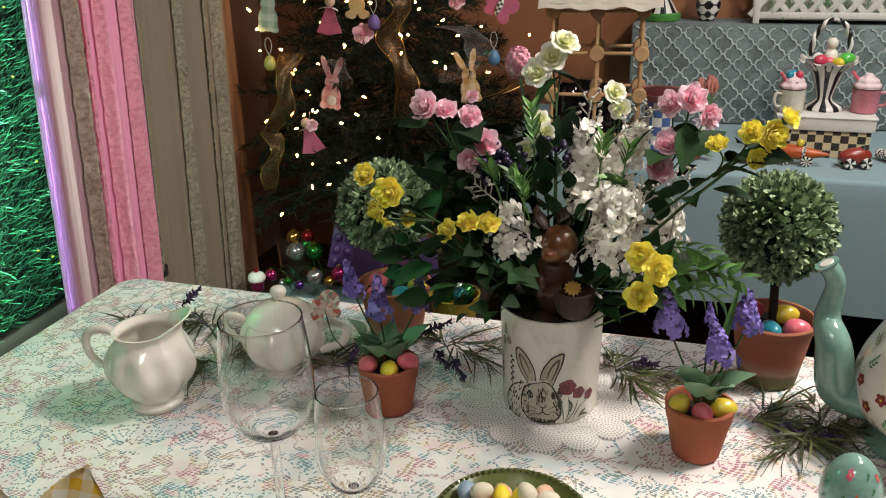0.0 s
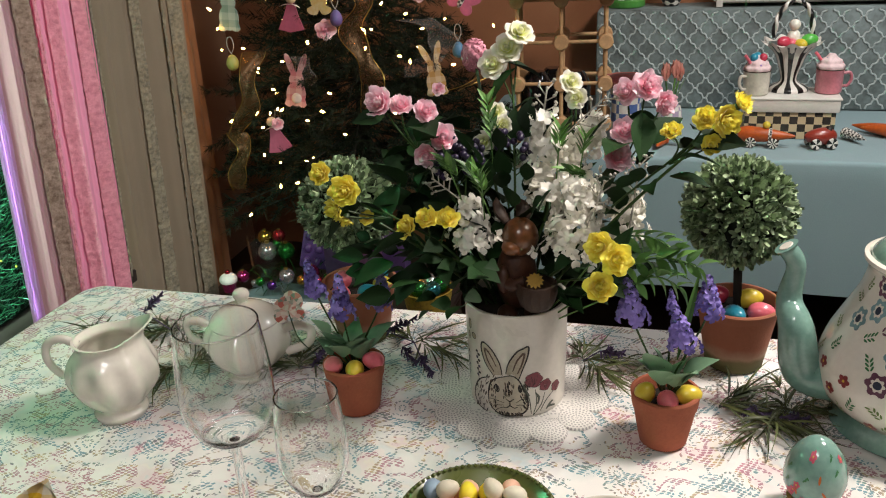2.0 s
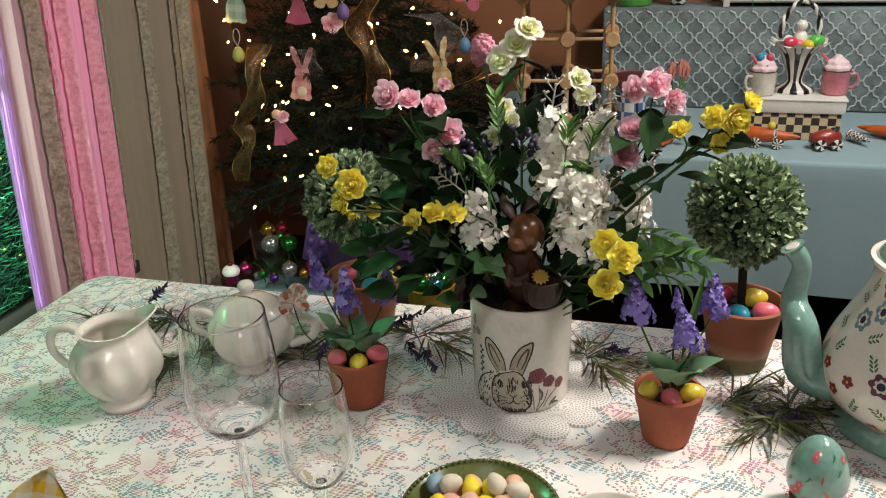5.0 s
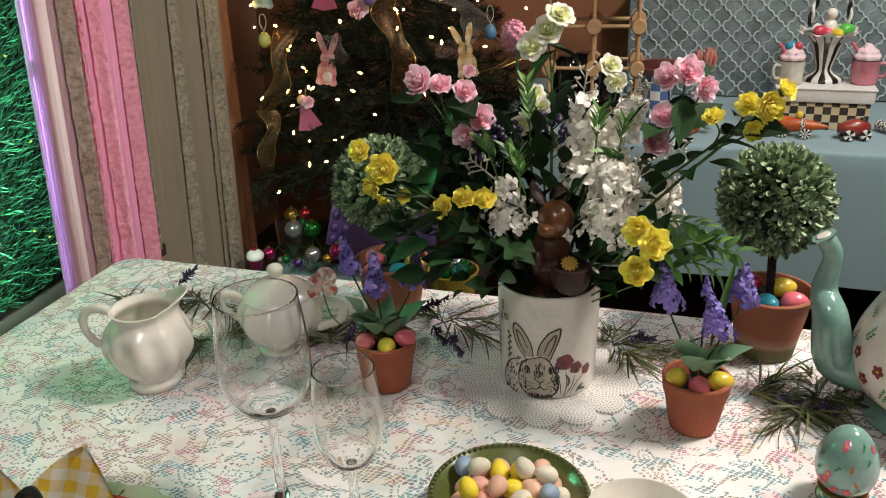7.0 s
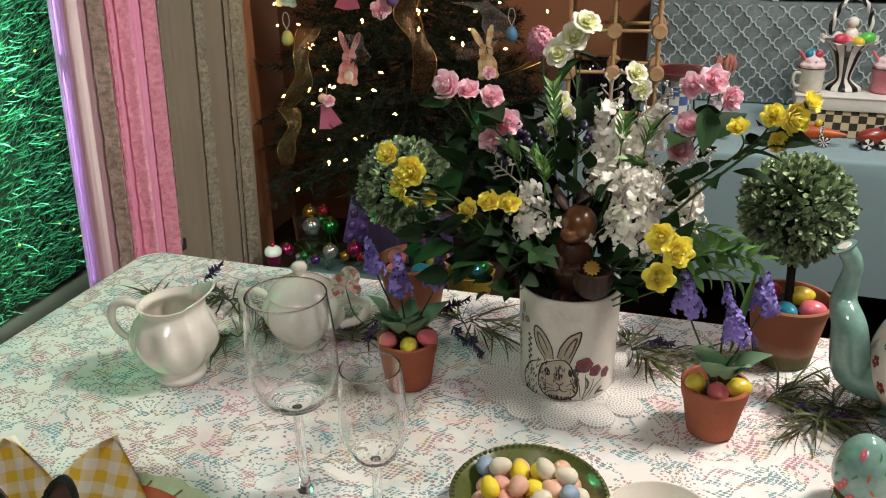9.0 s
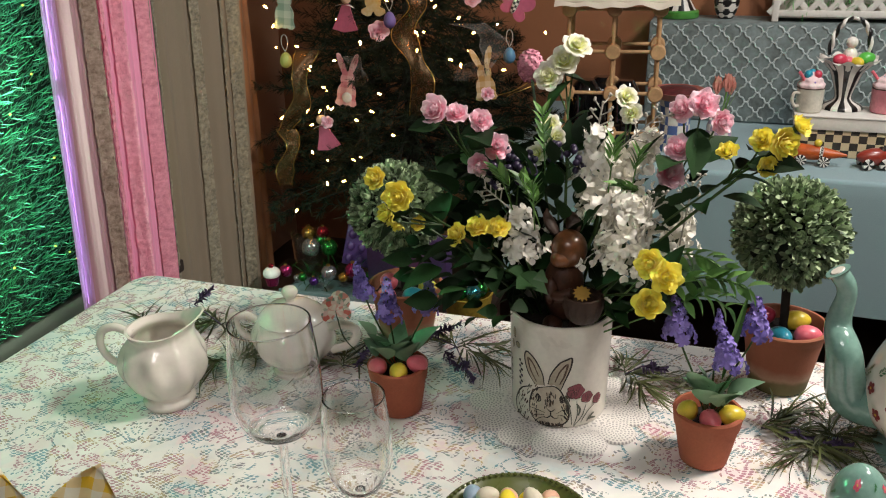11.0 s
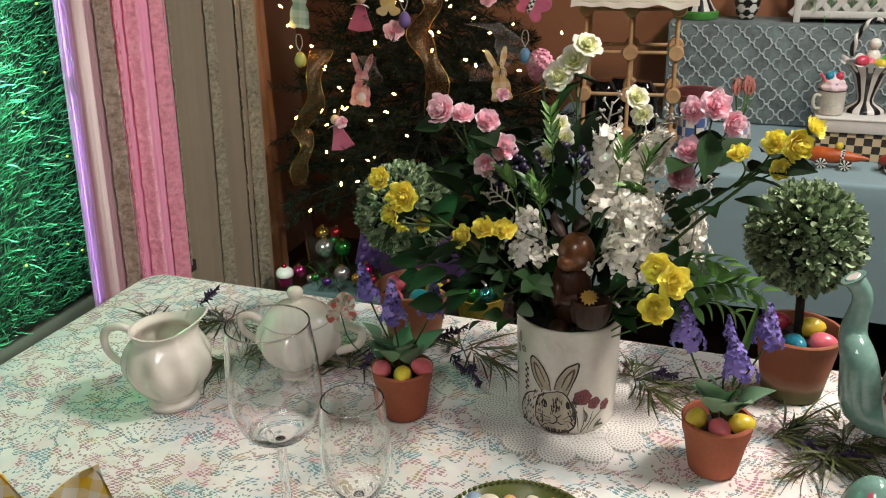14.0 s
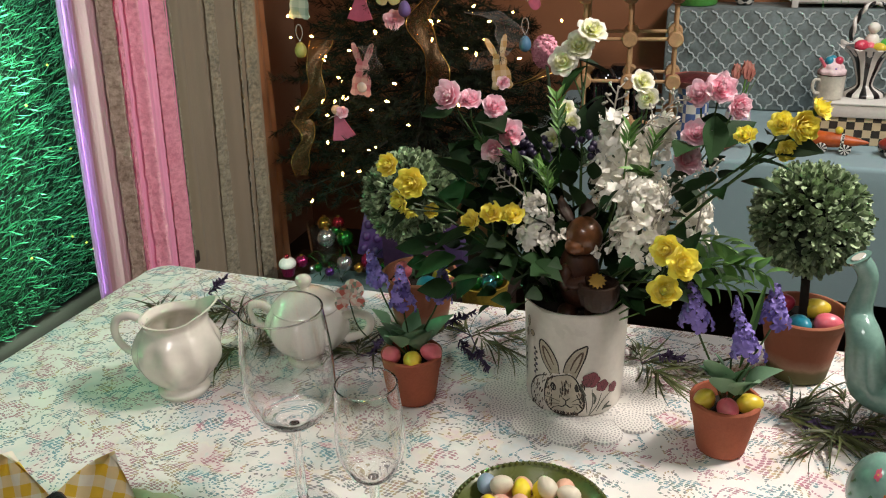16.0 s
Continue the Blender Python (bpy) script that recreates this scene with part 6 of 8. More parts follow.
lavender(POT1, "purple cloth lavender with sage leaves in a terracotta pot", [((-0.13, 1.23, 0.953), (-0.142, 1.24, 1.004), 0.028), ((-0.09, 1.21, 0.924), (-0.092, 1.21, 0.992), 0.034), ((-0.036, 1.23, 0.928), (-0.029, 1.24, 0.979), 0.036)],
         [((-0.13, 1.2, 0.929), 1.0), ((-0.115, 1.18, 0.91), 0.9), ((-0.044, 1.19, 0.895), 1.2), ((-0.064, 1.18, 0.915), 1.0), ((-0.021, 1.25, 0.904), 0.9), ((-0.155, 1.21, 0.909), 0.8), ((-0.078, 1.24, 0.909), 0.9), ((-0.172, 1.26, 0.969), 0.6)], 2)
lavender(POT2, "purple cloth lavender with sage leaves among yellow eggs", [((0.329, 1.1, 0.955), (0.319, 1.1, 1.016), 0.040), ((0.399, 1.08, 0.918), (0.382, 1.09, 0.978), 0.038), ((0.434, 1.11, 0.954), (0.435, 1.12, 1.006), 0.038), ((0.388, 1.12, 0.958), (0.384, 1.12, 0.989), 0.014)],
         [((0.344, 1.07, 0.949), 1.1), ((0.426, 1.06, 0.929), 1.0), ((0.417, 1.06, 0.911), 0.9), ((0.353, 1.05, 0.926), 0.9), ((0.402, 1.06, 0.907), 1.0), ((0.422, 1.1, 0.933), 0.8), ((0.373, 1.1, 0.92), 1.0)], 6)
for a, b in (((0.393, 1.1, 0.888), (0.424, 1.12, 1.023)),):
    solo("long_grass_blade", Geo().blade(along(a, Vector(b) - Vector(a), 40), (Vector(b) - Vector(a)).length, 0.011, 0.05, 0.4, 6), M_LEAF2, (0, 0, 0), "long light green leaf in the lavender pot", "artificial foliage")

# ---- greenery lying on the table ----
def tuft(label, centre, ways, heads=(), n=26, length=0.09, seed=0):
    """A sprig of narrow grassy leaves with dried lavender heads, lying on the cloth."""
    c = Vector(centre)
    ob = thing("greenery_sprig", tuple(c), label, "greenery", "greenery sprigs")
    r = random.Random(seed)
    g = Geo()
    for way, reach in ways:
        w = Vector(way).normalized()
        line = [w * reach * t / 5 + Vector((0, 0, 0.008 + 0.012 * math.sin(t))) for t in range(6)]
        g.tube(line, 0.0013, 5)
        for i in range(int(n * 0.7)):
            t = r.random()
            p = w * reach * t + Vector((0, 0, 0.01 + 0.006 * r.random()))
            d = w + Vector((r.uniform(-.9, .9), r.uniform(-.9, .9), r.uniform(-0.1, 0.6)))
            g.blade(along(p, d, r.uniform(-60, 60)), length * r.uniform(0.5, 1.1), 0.0042, r.uniform(0.3, 0.9), 0.3, 5, 0.6)
    low = 0.0025 - TOP
    g.v = [(x, y, max(z, TOP + 0.003 - c.z)) for x, y, z in g.v]
    part("grass_foliage", g, M_GRASSY, ob, kind="stuff")
    for a, b in heads:
        a, b = Vector(a) - c, Vector(b) - c
        h = Geo()
        h.tube([(0, 0, 0.01), a, b], 0.0012, 5)
        for i in range(46):
            t, ang = (i + 0.5) / 46, i * 2.39996
            d = (b - a).normalized() * 0.8 + Vector((math.cos(ang), math.sin(ang), math.sin(ang * 1.7))) * 0.8
            h.blade(along(a.lerp(b, t), d, r.uniform(0, 90)), 0.015 * (1.1 - 0.5 * t), 0.0045, 0.1, 0.3, 3)
        part("lavender_head", h, M_LAVDARK, ob)


tuft("grassy greenery with a dried lavender head behind the jug", (-0.464, 1.49, 0.755), [((-0.6, 0.5, 0), 0.06), ((0.7, -0.4, 0), 0.07), ((-1, -0.4, 0), 0.05)], [((-0.458, 1.36, 0.872), (-0.427, 1.37, 0.898))], 44, 0.09, 1)
tuft("grassy greenery peeping over the jug", (-0.61, 1.479, 0.755), [((-0.3, 0.4, 0), 0.03), ((0.4, 0.5, 0), 0.03)], (), 18, 0.095, 2)
tuft("dark greenery between jug and sugar bowl", (-0.406, 1.348, 0.755), [((-0.7, -0.5, 0), 0.06), ((0.6, 0.4, 0), 0.06)], (), 55, 0.08, 3)
tuft("dark greenery beside the small pot", (-0.196, 1.338, 0.755), [((-0.7, 0.1, 0), 0.06), ((0.6, 0.2, 0), 0.06), ((0, 0.7, 0), 0.06)], [((-0.17, 1.313, 0.775), (-0.15, 1.388, 0.79))], 28, 0.08, 4)
tuft("grassy greenery with dried lavender behind the small pot", (0.001, 1.409, 0.755), [((0.9, -0.1, 0), 0.11), ((0.8, -0.7, 0), 0.08), ((-0.4, 0.5, 0), 0.05)], [((-0.038, 1.33, 0.831), (0.012, 1.32, 0.858)), ((0.014, 1.351, 0.77), (0.035, 1.288, 0.765)), ((-0.017, 1.364, 0.78), (0.007, 1.322, 0.77))], 32, 0.10, 5)
tuft("grassy greenery beside the crock", (0.295, 1.319, 0.755), [((0.9, -0.2, 0), 0.10), ((-0.1, 0.8, 0), 0.05), ((0.5, -0.9, 0), 0.06)], [((0.315, 1.28, 0.804), (0.349, 1.26, 0.81))], 30, 0.085, 6)
tuft("grassy greenery between the pots", (0.363, 1.273, 0.755), [((1, -0.3, 0), 0.09)], (), 22, 0.08, 7)
tuft("grassy greenery trailing towards the teapot", (0.48, 1.166, 0.755), [((1, -0.2, 0), 0.13), ((0.9, -0.6, 0), 0.10), ((0.8, 0.5, 0), 0.06)], [((0.507, 1.148, 0.77), (0.542, 1.129, 0.77))], 40, 0.10, 8)
tuft("dark greenery under the teapot spout", (0.574, 1.144, 0.755), [((0.9, 0.1, 0), 0.09), ((0.2, 0.9, 0), 0.08), ((-0.5, -0.4, 0), 0.08)], [((0.556, 1.122, 0.77), (0.594, 1.115, 0.77))], 34, 0.09, 9)

# patterned cloth butterfly clipped beside the sugar bowl
M_CALICO = Nodes("calico_print")
vec = M_CALICO.coords()
v = M_CALICO.add("TexVoronoi")
v.inputs["Scale"].default_value = 130
M_CALICO.t.links.new(vec, v.inputs["Vector"])
sepc = M_CALICO.add("SeparateColor")
M_CALICO.t.links.new(v.outputs["Color"], sepc.inputs[0])
M_CALICO.set(base=M_CALICO.ramp(sepc.outputs[0], [(0.25, lin("e6ddcf")), (0.5, lin("c9685a")), (0.7, lin("e6d9c8")), (0.85, lin("7f9480"))]), rough=0.8)
M_CALICO.bump(M_CALICO.noise(300, vec), 0.2)
bf = thing("cloth_butterfly", (-0.194, 1.3, 0.892), "cream and coral print cloth butterfly beside the sugar bowl", "decoration")
for s, ang, w, h in ((-1, 25, 0.020, 0.036), (1, -20, 0.020, 0.032), (-1, 110, 0.016, 0.028), (1, -105, 0.015, 0.026)):
    pts = [(w * math.sin(t) * (0.6 + 0.4 * math.sin(t / 2)), h * (0.5 - 0.5 * math.cos(t))) for t in [2 * math.pi * i / 20 for i in range(20)]]
    part("wing", Geo().plate(pts, 0.0015), M_CALICO.mat, bf, m=pose(0, 0, 0, 15 * s, ang, 20 * s))
part("clip_wire", Geo().tube(spline([(0, 0, 0), (0.01, 0.002, -0.05), (0.03, 0.01, -0.085)]), 0.0011, 6), M_STEM, bf)

# ---- the tree and its ornaments ----
TREE = (-0.25, 3.10, 0.0)
tree = thing("christmas_tree", TREE, "dark green artificial fir tree hung with spring ornaments", "christmas tree")
part("trunk", Geo().tube([(0, 0, 0.02), (0, 0, 0.8), (0, 0, 2.0)], [0.03, 0.022, 0.006], 12), M_BARK, tree)
part("stand", Geo().lathe([(0.0001, 0), (0.17, 0), (0.17, 0.02), (0.05, 0.04), (0.04, 0.10), (0.0001, 0.10)], 32), M_DARKWOOD, tree)
rt = np.random.default_rng(5)
gl = Geo()
tips = []
for lev in range(24):
    z = 0.56 + lev * 0.062
    R = 0.55 * (2.08 - z) / 1.5 + 0.03
    n = max(6, int(26 * R))
    for k in range(n):
        a = 2 * math.pi * (k + 0.5 * (lev % 2)) / n + rt.uniform(-0.12, 0.12)
        rr_ = R * rt.uniform(0.72, 1.08)
        out = Vector((math.cos(a), math.sin(a), 0))
        side = Vector((-out.y, out.x, 0))
        dz = rt.uniform(-0.12, 0.06)
        end = out * rr_ + Vector((0, 0, z + dz))
        gl.tube([Vector((0, 0, z + 0.05)), out * rr_ * 0.5 + Vector((0, 0, z + 0.01 + dz * 0.3)), end], [0.004, 0.003, 0.0015], 4)
        tips.append((out * rr_ * 0.35 + Vector((0, 0, z + 0.02)), end))
        for j in range(6):
            t = 0.32 + 0.12 * j
            p = out * rr_ * t + Vector((0, 0, z + dz * t))
            s = 1 if j % 2 else -1
            q = p + (out * 0.75 + side * s * rt.uniform(0.5, 1.0) + Vector((0, 0, rt.uniform(-0.5, 0.35)))) * rt.uniform(0.08, 0.14)
            tips.append((p, q))
part("branchwork", gl, M_BARK, tree, kind="stuff")
A, B = np.array([tuple(a) for a, b in tips]), np.array([tuple(b) for a, b in tips])
per = 66
idx = np.repeat(np.arange(len(tips)), per)
tt = rt.random(len(idx))[:, None]
base = A[idx] * (1 - tt) + B[idx] * tt
axis = (B - A)[idx]
axis /= np.linalg.norm(axis, axis=1)[:, None]
rnd = rt.normal(size=(len(idx), 3))
rnd -= (rnd * axis).sum(1)[:, None] * axis
rnd /= np.linalg.norm(rnd, axis=1)[:, None]
way = rnd * 0.8 + axis * 0.75
way /= np.linalg.norm(way, axis=1)[:, None]
length = rt.uniform(0.020, 0.038, len(idx))[:, None]
wide = np.cross(way, rt.normal(size=(len(idx), 3)))
wide = wide / np.linalg.norm(wide, axis=1)[:, None] * 0.0013
K = len(idx)
vv = np.concatenate([base - wide, base + wide, base + way * length + wide * 0.4, base + way * length - wide * 0.4])
me = bpy.data.meshes.new("needles")
me.from_pydata(vv.tolist(), [], [(i, i + K, i + 2 * K, i + 3 * K) for i in range(K)])
me.materials.append(M_NEEDLE)
part("needle_cover", me, None, tree, kind="stuff")

M_BULB = glow("warm_bulb", (1.0, 0.45, 0.11, 1), 32.0)
lights = thing("string_lights", (0, 0, 0), "warm white fairy lights wound round the tree", "string lights")
bulb = Geo().lathe([(0.0001, -0.009), (0.003, -0.006), (0.0038, -0.002), (0.003, 0.004), (0.0001, 0.008)], 7).mesh("bulb", M_BULB)
spots = [(-0.521, 2.72, 1.041), (-0.638, 2.75, 1.165), (-0.635, 2.75, 1.098), (-0.563, 2.73, 1.103), (-0.358, 2.72, 1.11), (-0.369, 2.66, 0.76), (-0.489, 2.68, 0.664), (-0.434, 2.68, 0.673), (-0.606, 2.7, 0.563), (-0.259, 2.65, 0.834), (-0.376, 2.66, 0.882), (-0.324, 2.66, 0.908), (-0.181, 2.7, 1.146), (-0.045, 2.72, 1.04), (-0.048, 2.7, 1.187), (0.069, 2.74, 1.161), (0.221, 2.8, 1.124), (0.089, 2.76, 1.016), (-0.131, 2.7, 1.242), (-0.629, 2.72, 0.877), (-0.539, 2.7, 0.902), (-0.47, 2.69, 0.916), (-0.46, 2.7, 0.91), (-0.363, 2.75, 1.111), (-0.271, 2.72, 1.241), (-0.657, 2.75, 1.224), (-0.078, 2.74, 1.054), (-0.16, 2.74, 1.14)]
rb = random.Random(8)
for i in range(44):
    z = rb.uniform(0.62, 1.8)
    a, q = rb.uniform(0, 2 * math.pi) if i % 4 == 0 else rb.uniform(3.3, 6.1), (0.55 * (2.08 - z) / 1.5 + 0.03) * rb.uniform(0.55, 0.9)
    spots.append((TREE[0] + q * math.cos(a), TREE[1] + q * math.sin(a), z))
for s in spots:
    part("bulb", bulb, None, lights, m=pose(*s, rb.uniform(0, 180), rb.uniform(0, 180), 0))
order = sorted(spots, key=lambda s: s[2])
wire = Geo()
for a, b in zip(order, order[1:]):
    if (Vector(a) - Vector(b)).length < 0.22:
        wire.tube(arc(a, b, -0.015), 0.0012, 4)
part("wire", wire, surf("dark_green_wire", "101c12", 0.6), lights, kind="stuff")


def cutout(name, place, label, outline, mat, tilt=0.0, thick=0.006, extra=(), category="ornament", rz=TURN + 6):
    ob = thing(name, place, label, category, "tree ornaments")
    part("shape", Geo().plate(outline, thick), mat, ob, m=pose(0, 0, 0, 0, tilt, rz), smooth=False)
    for nm, geo, mt in extra:
        part(nm, geo, mt, ob, m=pose(0, 0, 0, 0, tilt, rz))
    part("hanging_thread", Geo().tube([(0, 0, 0.03), (0.004, 0.01, 0.08)], 0.0008, 4), M_PALE, ob)
    return ob


def union_outline(circles, n=72):
    """The outline of overlapping ellipses round the origin: x, z, rx, rz, tilt."""
    pts = []
    for i in range(n):
        a = 2 * math.pi * i / n
        d = Vector((math.sin(a), math.cos(a)))
        best = 0.004
        for cx, cz, rx, rz, t in circles:
            for s in range(60):
                q = d * (0.0022 * s)
                u, w = q.x - cx, q.y - cz
                c, sn = math.cos(t), math.sin(t)
                if ((u * c - w * sn) / rx) ** 2 + ((u * sn + w * c) / rz) ** 2 <= 1:
                    best = max(best, 0.0022 * s)
        pts.append((d.x * best, d.y * best))
    return pts


HARE = union_outline([(0, -0.038, 0.032, 0.040, 0), (0, 0.008, 0.024, 0.026, 0), (-0.024, 0.056, 0.010, 0.036, -0.45), (0.018, 0.060, 0.010, 0.036, 0.28), (-0.022, -0.072, 0.014, 0.010, 0), (0.022, -0.070, 0.014, 0.010, 0)], 110)
pompom = lambda r, x, z: Geo().ball((x, -0.006, z), (r, 0.006, r), 14, 8)
M_COTTON = surf("white_cotton", "e8e2dc", 0.95, vary=0.1, bump=0.6)
cutout("gingham_ornament", (-0.411, 2.74, 0.988), "pink and white gingham cut-out with long ears", HARE, checks("pink_gingham", "e6bcbc", "cf7d8a", 0.020, 0.8, gingham=True), 8, extra=(("tail", pompom(0.017, 0.004, -0.05), M_COTTON),))
cutout("gingham_ornament", (0.028, 2.78, 0.995), "yellow and white gingham cut-out with long ears", HARE, checks("pale_yellow_gingham", "dccba8", "c09a56", 0.018, 0.8, gingham=True), -6)
cutout("gingham_ornament", (-0.598, 2.76, 1.232), "green and white gingham cut-out", HARE, checks("green_gingham", "aab6aa", "6f8c7e", 0.022, 0.8, gingham=True), 5)
DRESS = [(-0.012, 0.03), (0.012, 0.03), (0.022, 0.0), (0.042, -0.045), (0.0, -0.056), (-0.040, -0.050), (-0.020, 0.0)]
M_DRESS = surf("pink_painted_wood", "bf5f7c", 0.6, vary=0.12)
M_SKIN = surf("pale_wood", "d9b79a", 0.6, vary=0.1)
for p, tilt in (((-0.488, 2.7, 0.829), -12), ((-0.403, 2.74, 1.199), 6)):
    cutout("wooden_ornament", p, "pink painted wooden ornament shaped like a flared dress", DRESS, M_DRESS, tilt, extra=(("top_bead", Geo().ball((0, 0, 0.046), 0.016, 14, 9), M_SKIN), ("bow", Geo().blade(pose(0, -0.006, 0.028, 0, 0, 100), 0.035, 0.016, 0.2).blade(pose(0, -0.006, 0.028, 0, 0, -100), 0.035, 0.016, 0.2), M_COTTON)))
cutout("wooden_ornament", (-0.315, 2.74, 1.225), "white and yellow painted wooden ornament", union_outline([(0, 0.01, 0.026, 0.030, 0), (-0.022, -0.022, 0.018, 0.012, 0.3), (0.022, -0.022, 0.018, 0.012, -0.3), (0, 0.04, 0.016, 0.016, 0)]), surf("cream_painted_wood", "c8b890", 0.6, vary=0.2, other="b8922c"), 0)
cutout("wooden_ornament", (0.125, 2.76, 1.217), "pink winged ornament with black and white checks", union_outline([(-0.03, 0.015, 0.030, 0.024, 0.5), (0.03, 0.015, 0.03, 0.024, -0.5), (0.024, -0.025, 0.022, 0.018, 0.5), (-0.022, -0.02, 0.02, 0.016, -0.3)]), M_DRESS, 25, extra=(("checked_body", Geo().ball((0, -0.006, 0), (0.010, 0.008, 0.03), 12, 8), checks("small_black_white_checks", "16161a", "e8e4da", 0.008)),))
for p, size, mat in (((-0.299, 2.73, 1.147), 1.9, "pink"), ((-0.476, 2.69, 0.869), 1.2, "pink"), ((-0.007, 2.74, 1.239), 1.7, "pink"), ((0.038, 2.74, 0.945), 1.3, "pink")):
    ob = thing("rose_ornament", p, "pink cloth rose clipped to the tree", "ornament", "tree ornaments")
    add_rose(ROSES["pink"][int(size * 10) % 3], ob, aim((0, 0, 0), (0.1, -1, 0.25), 40 * size) @ Matrix.Scale(size, 4))
    part("clip", Geo().tube([(0, 0.0, 0), (0, 0.05, -0.01)], 0.002, 5), M_STEM, ob)
M_DULL = {k: eggs("ornament_egg_" + k, h, 0.5) for k, h in dict(purple="6f5a96", yellow="a39a50", blue="4f7c9c").items()}
for p, c in (((-0.26, 2.7, 1.184), "purple"), ((-0.599, 2.72, 1.063), "yellow"), ((0.107, 2.74, 1.065), "blue"), ((0.046, 2.7, 1.286), "blue")):
    ob = thing("egg_ornament", p, c + " egg ornament on a ribbon loop", "ornament", "tree ornaments")
    part("egg", Geo().egg((0, 0, 0), 0.019, 0.025), M_DULL[c], ob)
    part("loop", Geo().tube(spline([(0, 0, 0.026), (-0.010, 0, 0.05), (-0.006, 0, 0.075), (0.006, 0, 0.075), (0.010, 0, 0.05), (0, 0, 0.026)]), 0.0012, 5), M_PALE, ob)

M_RIBBON = Nodes("gold_mesh_ribbon")
vec = M_RIBBON.coords()
sx = M_RIBBON.add("SeparateXYZ")
M_RIBBON.t.links.new(vec, sx.inputs[0])
st = M_RIBBON.noise(240, vec, 2)
M_RIBBON.set(base=M_RIBBON.mix(st, lin("443220"), lin("866640")), rough=0.4, metal=0.5)
M_RIBBON.bump(st, 0.5)
mx, trn = M_RIBBON.add("MixShader"), M_RIBBON.add("BsdfTransparent")
mx.inputs[0].default_value = 0.48
M_RIBBON.t.links.new(M_RIBBON.p.outputs[0], mx.inputs[1])
M_RIBBON.t.links.new(trn.outputs[0], mx.inputs[2])
M_RIBBON.t.links.new(mx.outputs[0], M_RIBBON.t.nodes["Material Output"].inputs[0])


def ribbon(label, pts, width, mat=None, edge=None, name="gold_ribbon"):
    ob = thing(name, pts[0], label, "ribbon", name + "s")
    o = Vector(pts[0])
    line = spline([Vector(p) - o for p in pts], 8)
    rows, e1, e2 = [], [], []
    for i, p in enumerate(line):
        tw = 0.5 * math.sin(i * 0.33)
        w = width * (0.8 + 0.2 * math.sin(i * 0.4 + 1))
        s = Vector((math.cos(tw), math.sin(tw) * 0.8, 0))
        rows.append([p + s * w * (k / 6 - 0.5) + Vector((0, 0.006 * math.sin(k * 1.1 + i * 0.5), 0)) for k in range(7)])
        e1.append(rows[-1][0]), e2.append(rows[-1][-1])
    part("band", Geo().sheet(rows), mat or M_RIBBON.mat, ob)
    for e in (e1, e2):
        part("wired_edge", Geo().tube(e, 0.0016, 5), edge or M_GOLD, ob)


ribbon("sheer gold mesh ribbon hanging down the tree", [(-0.536, 2.75, 1.087), (-0.555, 2.7, 1.016), (-0.554, 2.68, 0.931), (-0.626, 2.74, 0.834)], 0.075)
ribbon("sheer gold mesh ribbon end under the branches", [(-0.632, 2.76, 0.829), (-0.601, 2.72, 0.782), (-0.634, 2.72, 0.715), (-0.648, 2.76, 0.634)], 0.065)
ribbon("sheer gold mesh ribbon falling behind the roses", [(-0.21, 2.74, 1.279), (-0.173, 2.72, 1.222), (-0.222, 2.72, 1.147), (-0.184, 2.69, 1.065), (-0.163, 2.69, 0.985), (-0.188, 2.73, 0.877)], 0.085)
ribbon("sheer gold mesh ribbon among lower branches", [(0.082, 2.8, 0.923), (0.127, 2.78, 0.944), (0.192, 2.8, 0.967)], 0.04)

M_TULLE = glass("white_tulle_net")
M_TULLE.node_tree.nodes["Principled BSDF"].inputs["Base Color"].default_value = lin("e8e0d8")
net_mix = M_TULLE.node_tree.nodes["Mix Shader"]
M_TULLE.node_tree.links.new(M_TULLE.node_tree.nodes["Principled BSDF"].outputs[0], net_mix.inputs[2])
for link in list(net_mix.inputs[0].links):
    M_TULLE.node_tree.links.remove(link)
net_mix.inputs[0].default_value = 0.07
ribbon("sheer white tulle loop on the tree", [(-0.029, 2.7, 1.17), (0.02, 2.68, 1.158), (0.063, 2.66, 1.119), (0.052, 2.66, 1.076), (0.0, 2.68, 1.039), (-0.035, 2.7, 0.995)], 0.10, M_TULLE, M_TULLE, "tulle_ribbon")
ribbon("sheer white tulle tuck behind the pink cut-out", [(-0.386, 2.7, 1.075), (-0.366, 2.67, 1.047), (-0.355, 2.67, 1.015), (-0.371, 2.7, 0.982)], 0.05, M_TULLE, M_TULLE, "tulle_ribbon")

# ---- low bench under the tree with small ornaments ----
bench = thing("low_bench", (0, 0, 0), "low dark bench under the tree", "bench")
bench.matrix_world = Matrix.Translation((-0.42, 2.72, 0)) @ pose(0, 0, 0, 0, 0, TURN)
part("seat", Geo().box((-0.36, -0.14, 0.25), (0.50, 0.16, 0.275), 0.004), M_DARKWOOD, bench)
for lx in (-0.32, 0.46):
    for ly in (-0.1, 0.12):
        part("leg", Geo().box((lx - 0.02, ly - 0.02, 0), (lx + 0.02, ly + 0.02, 0.25), 0.003), M_DARKWOOD, bench)
M_TRAY = surf("grey_blue_tray_paint", "6c8084", 0.5, vary=0.12)
tray = thing("ornament_tray", (-0.47, 2.64, 0.277), "grey blue tray heaped with shiny ornaments", "tray")
part("tray", Geo().box((-0.19, -0.07, 0), (0.22, 0.09, 0.012), 0.004).box((-0.19, -0.075, 0.0), (0.22, -0.067, 0.035), 0.003), M_TRAY, tray, m=pose(0, 0, 0, 0, 0, TURN))
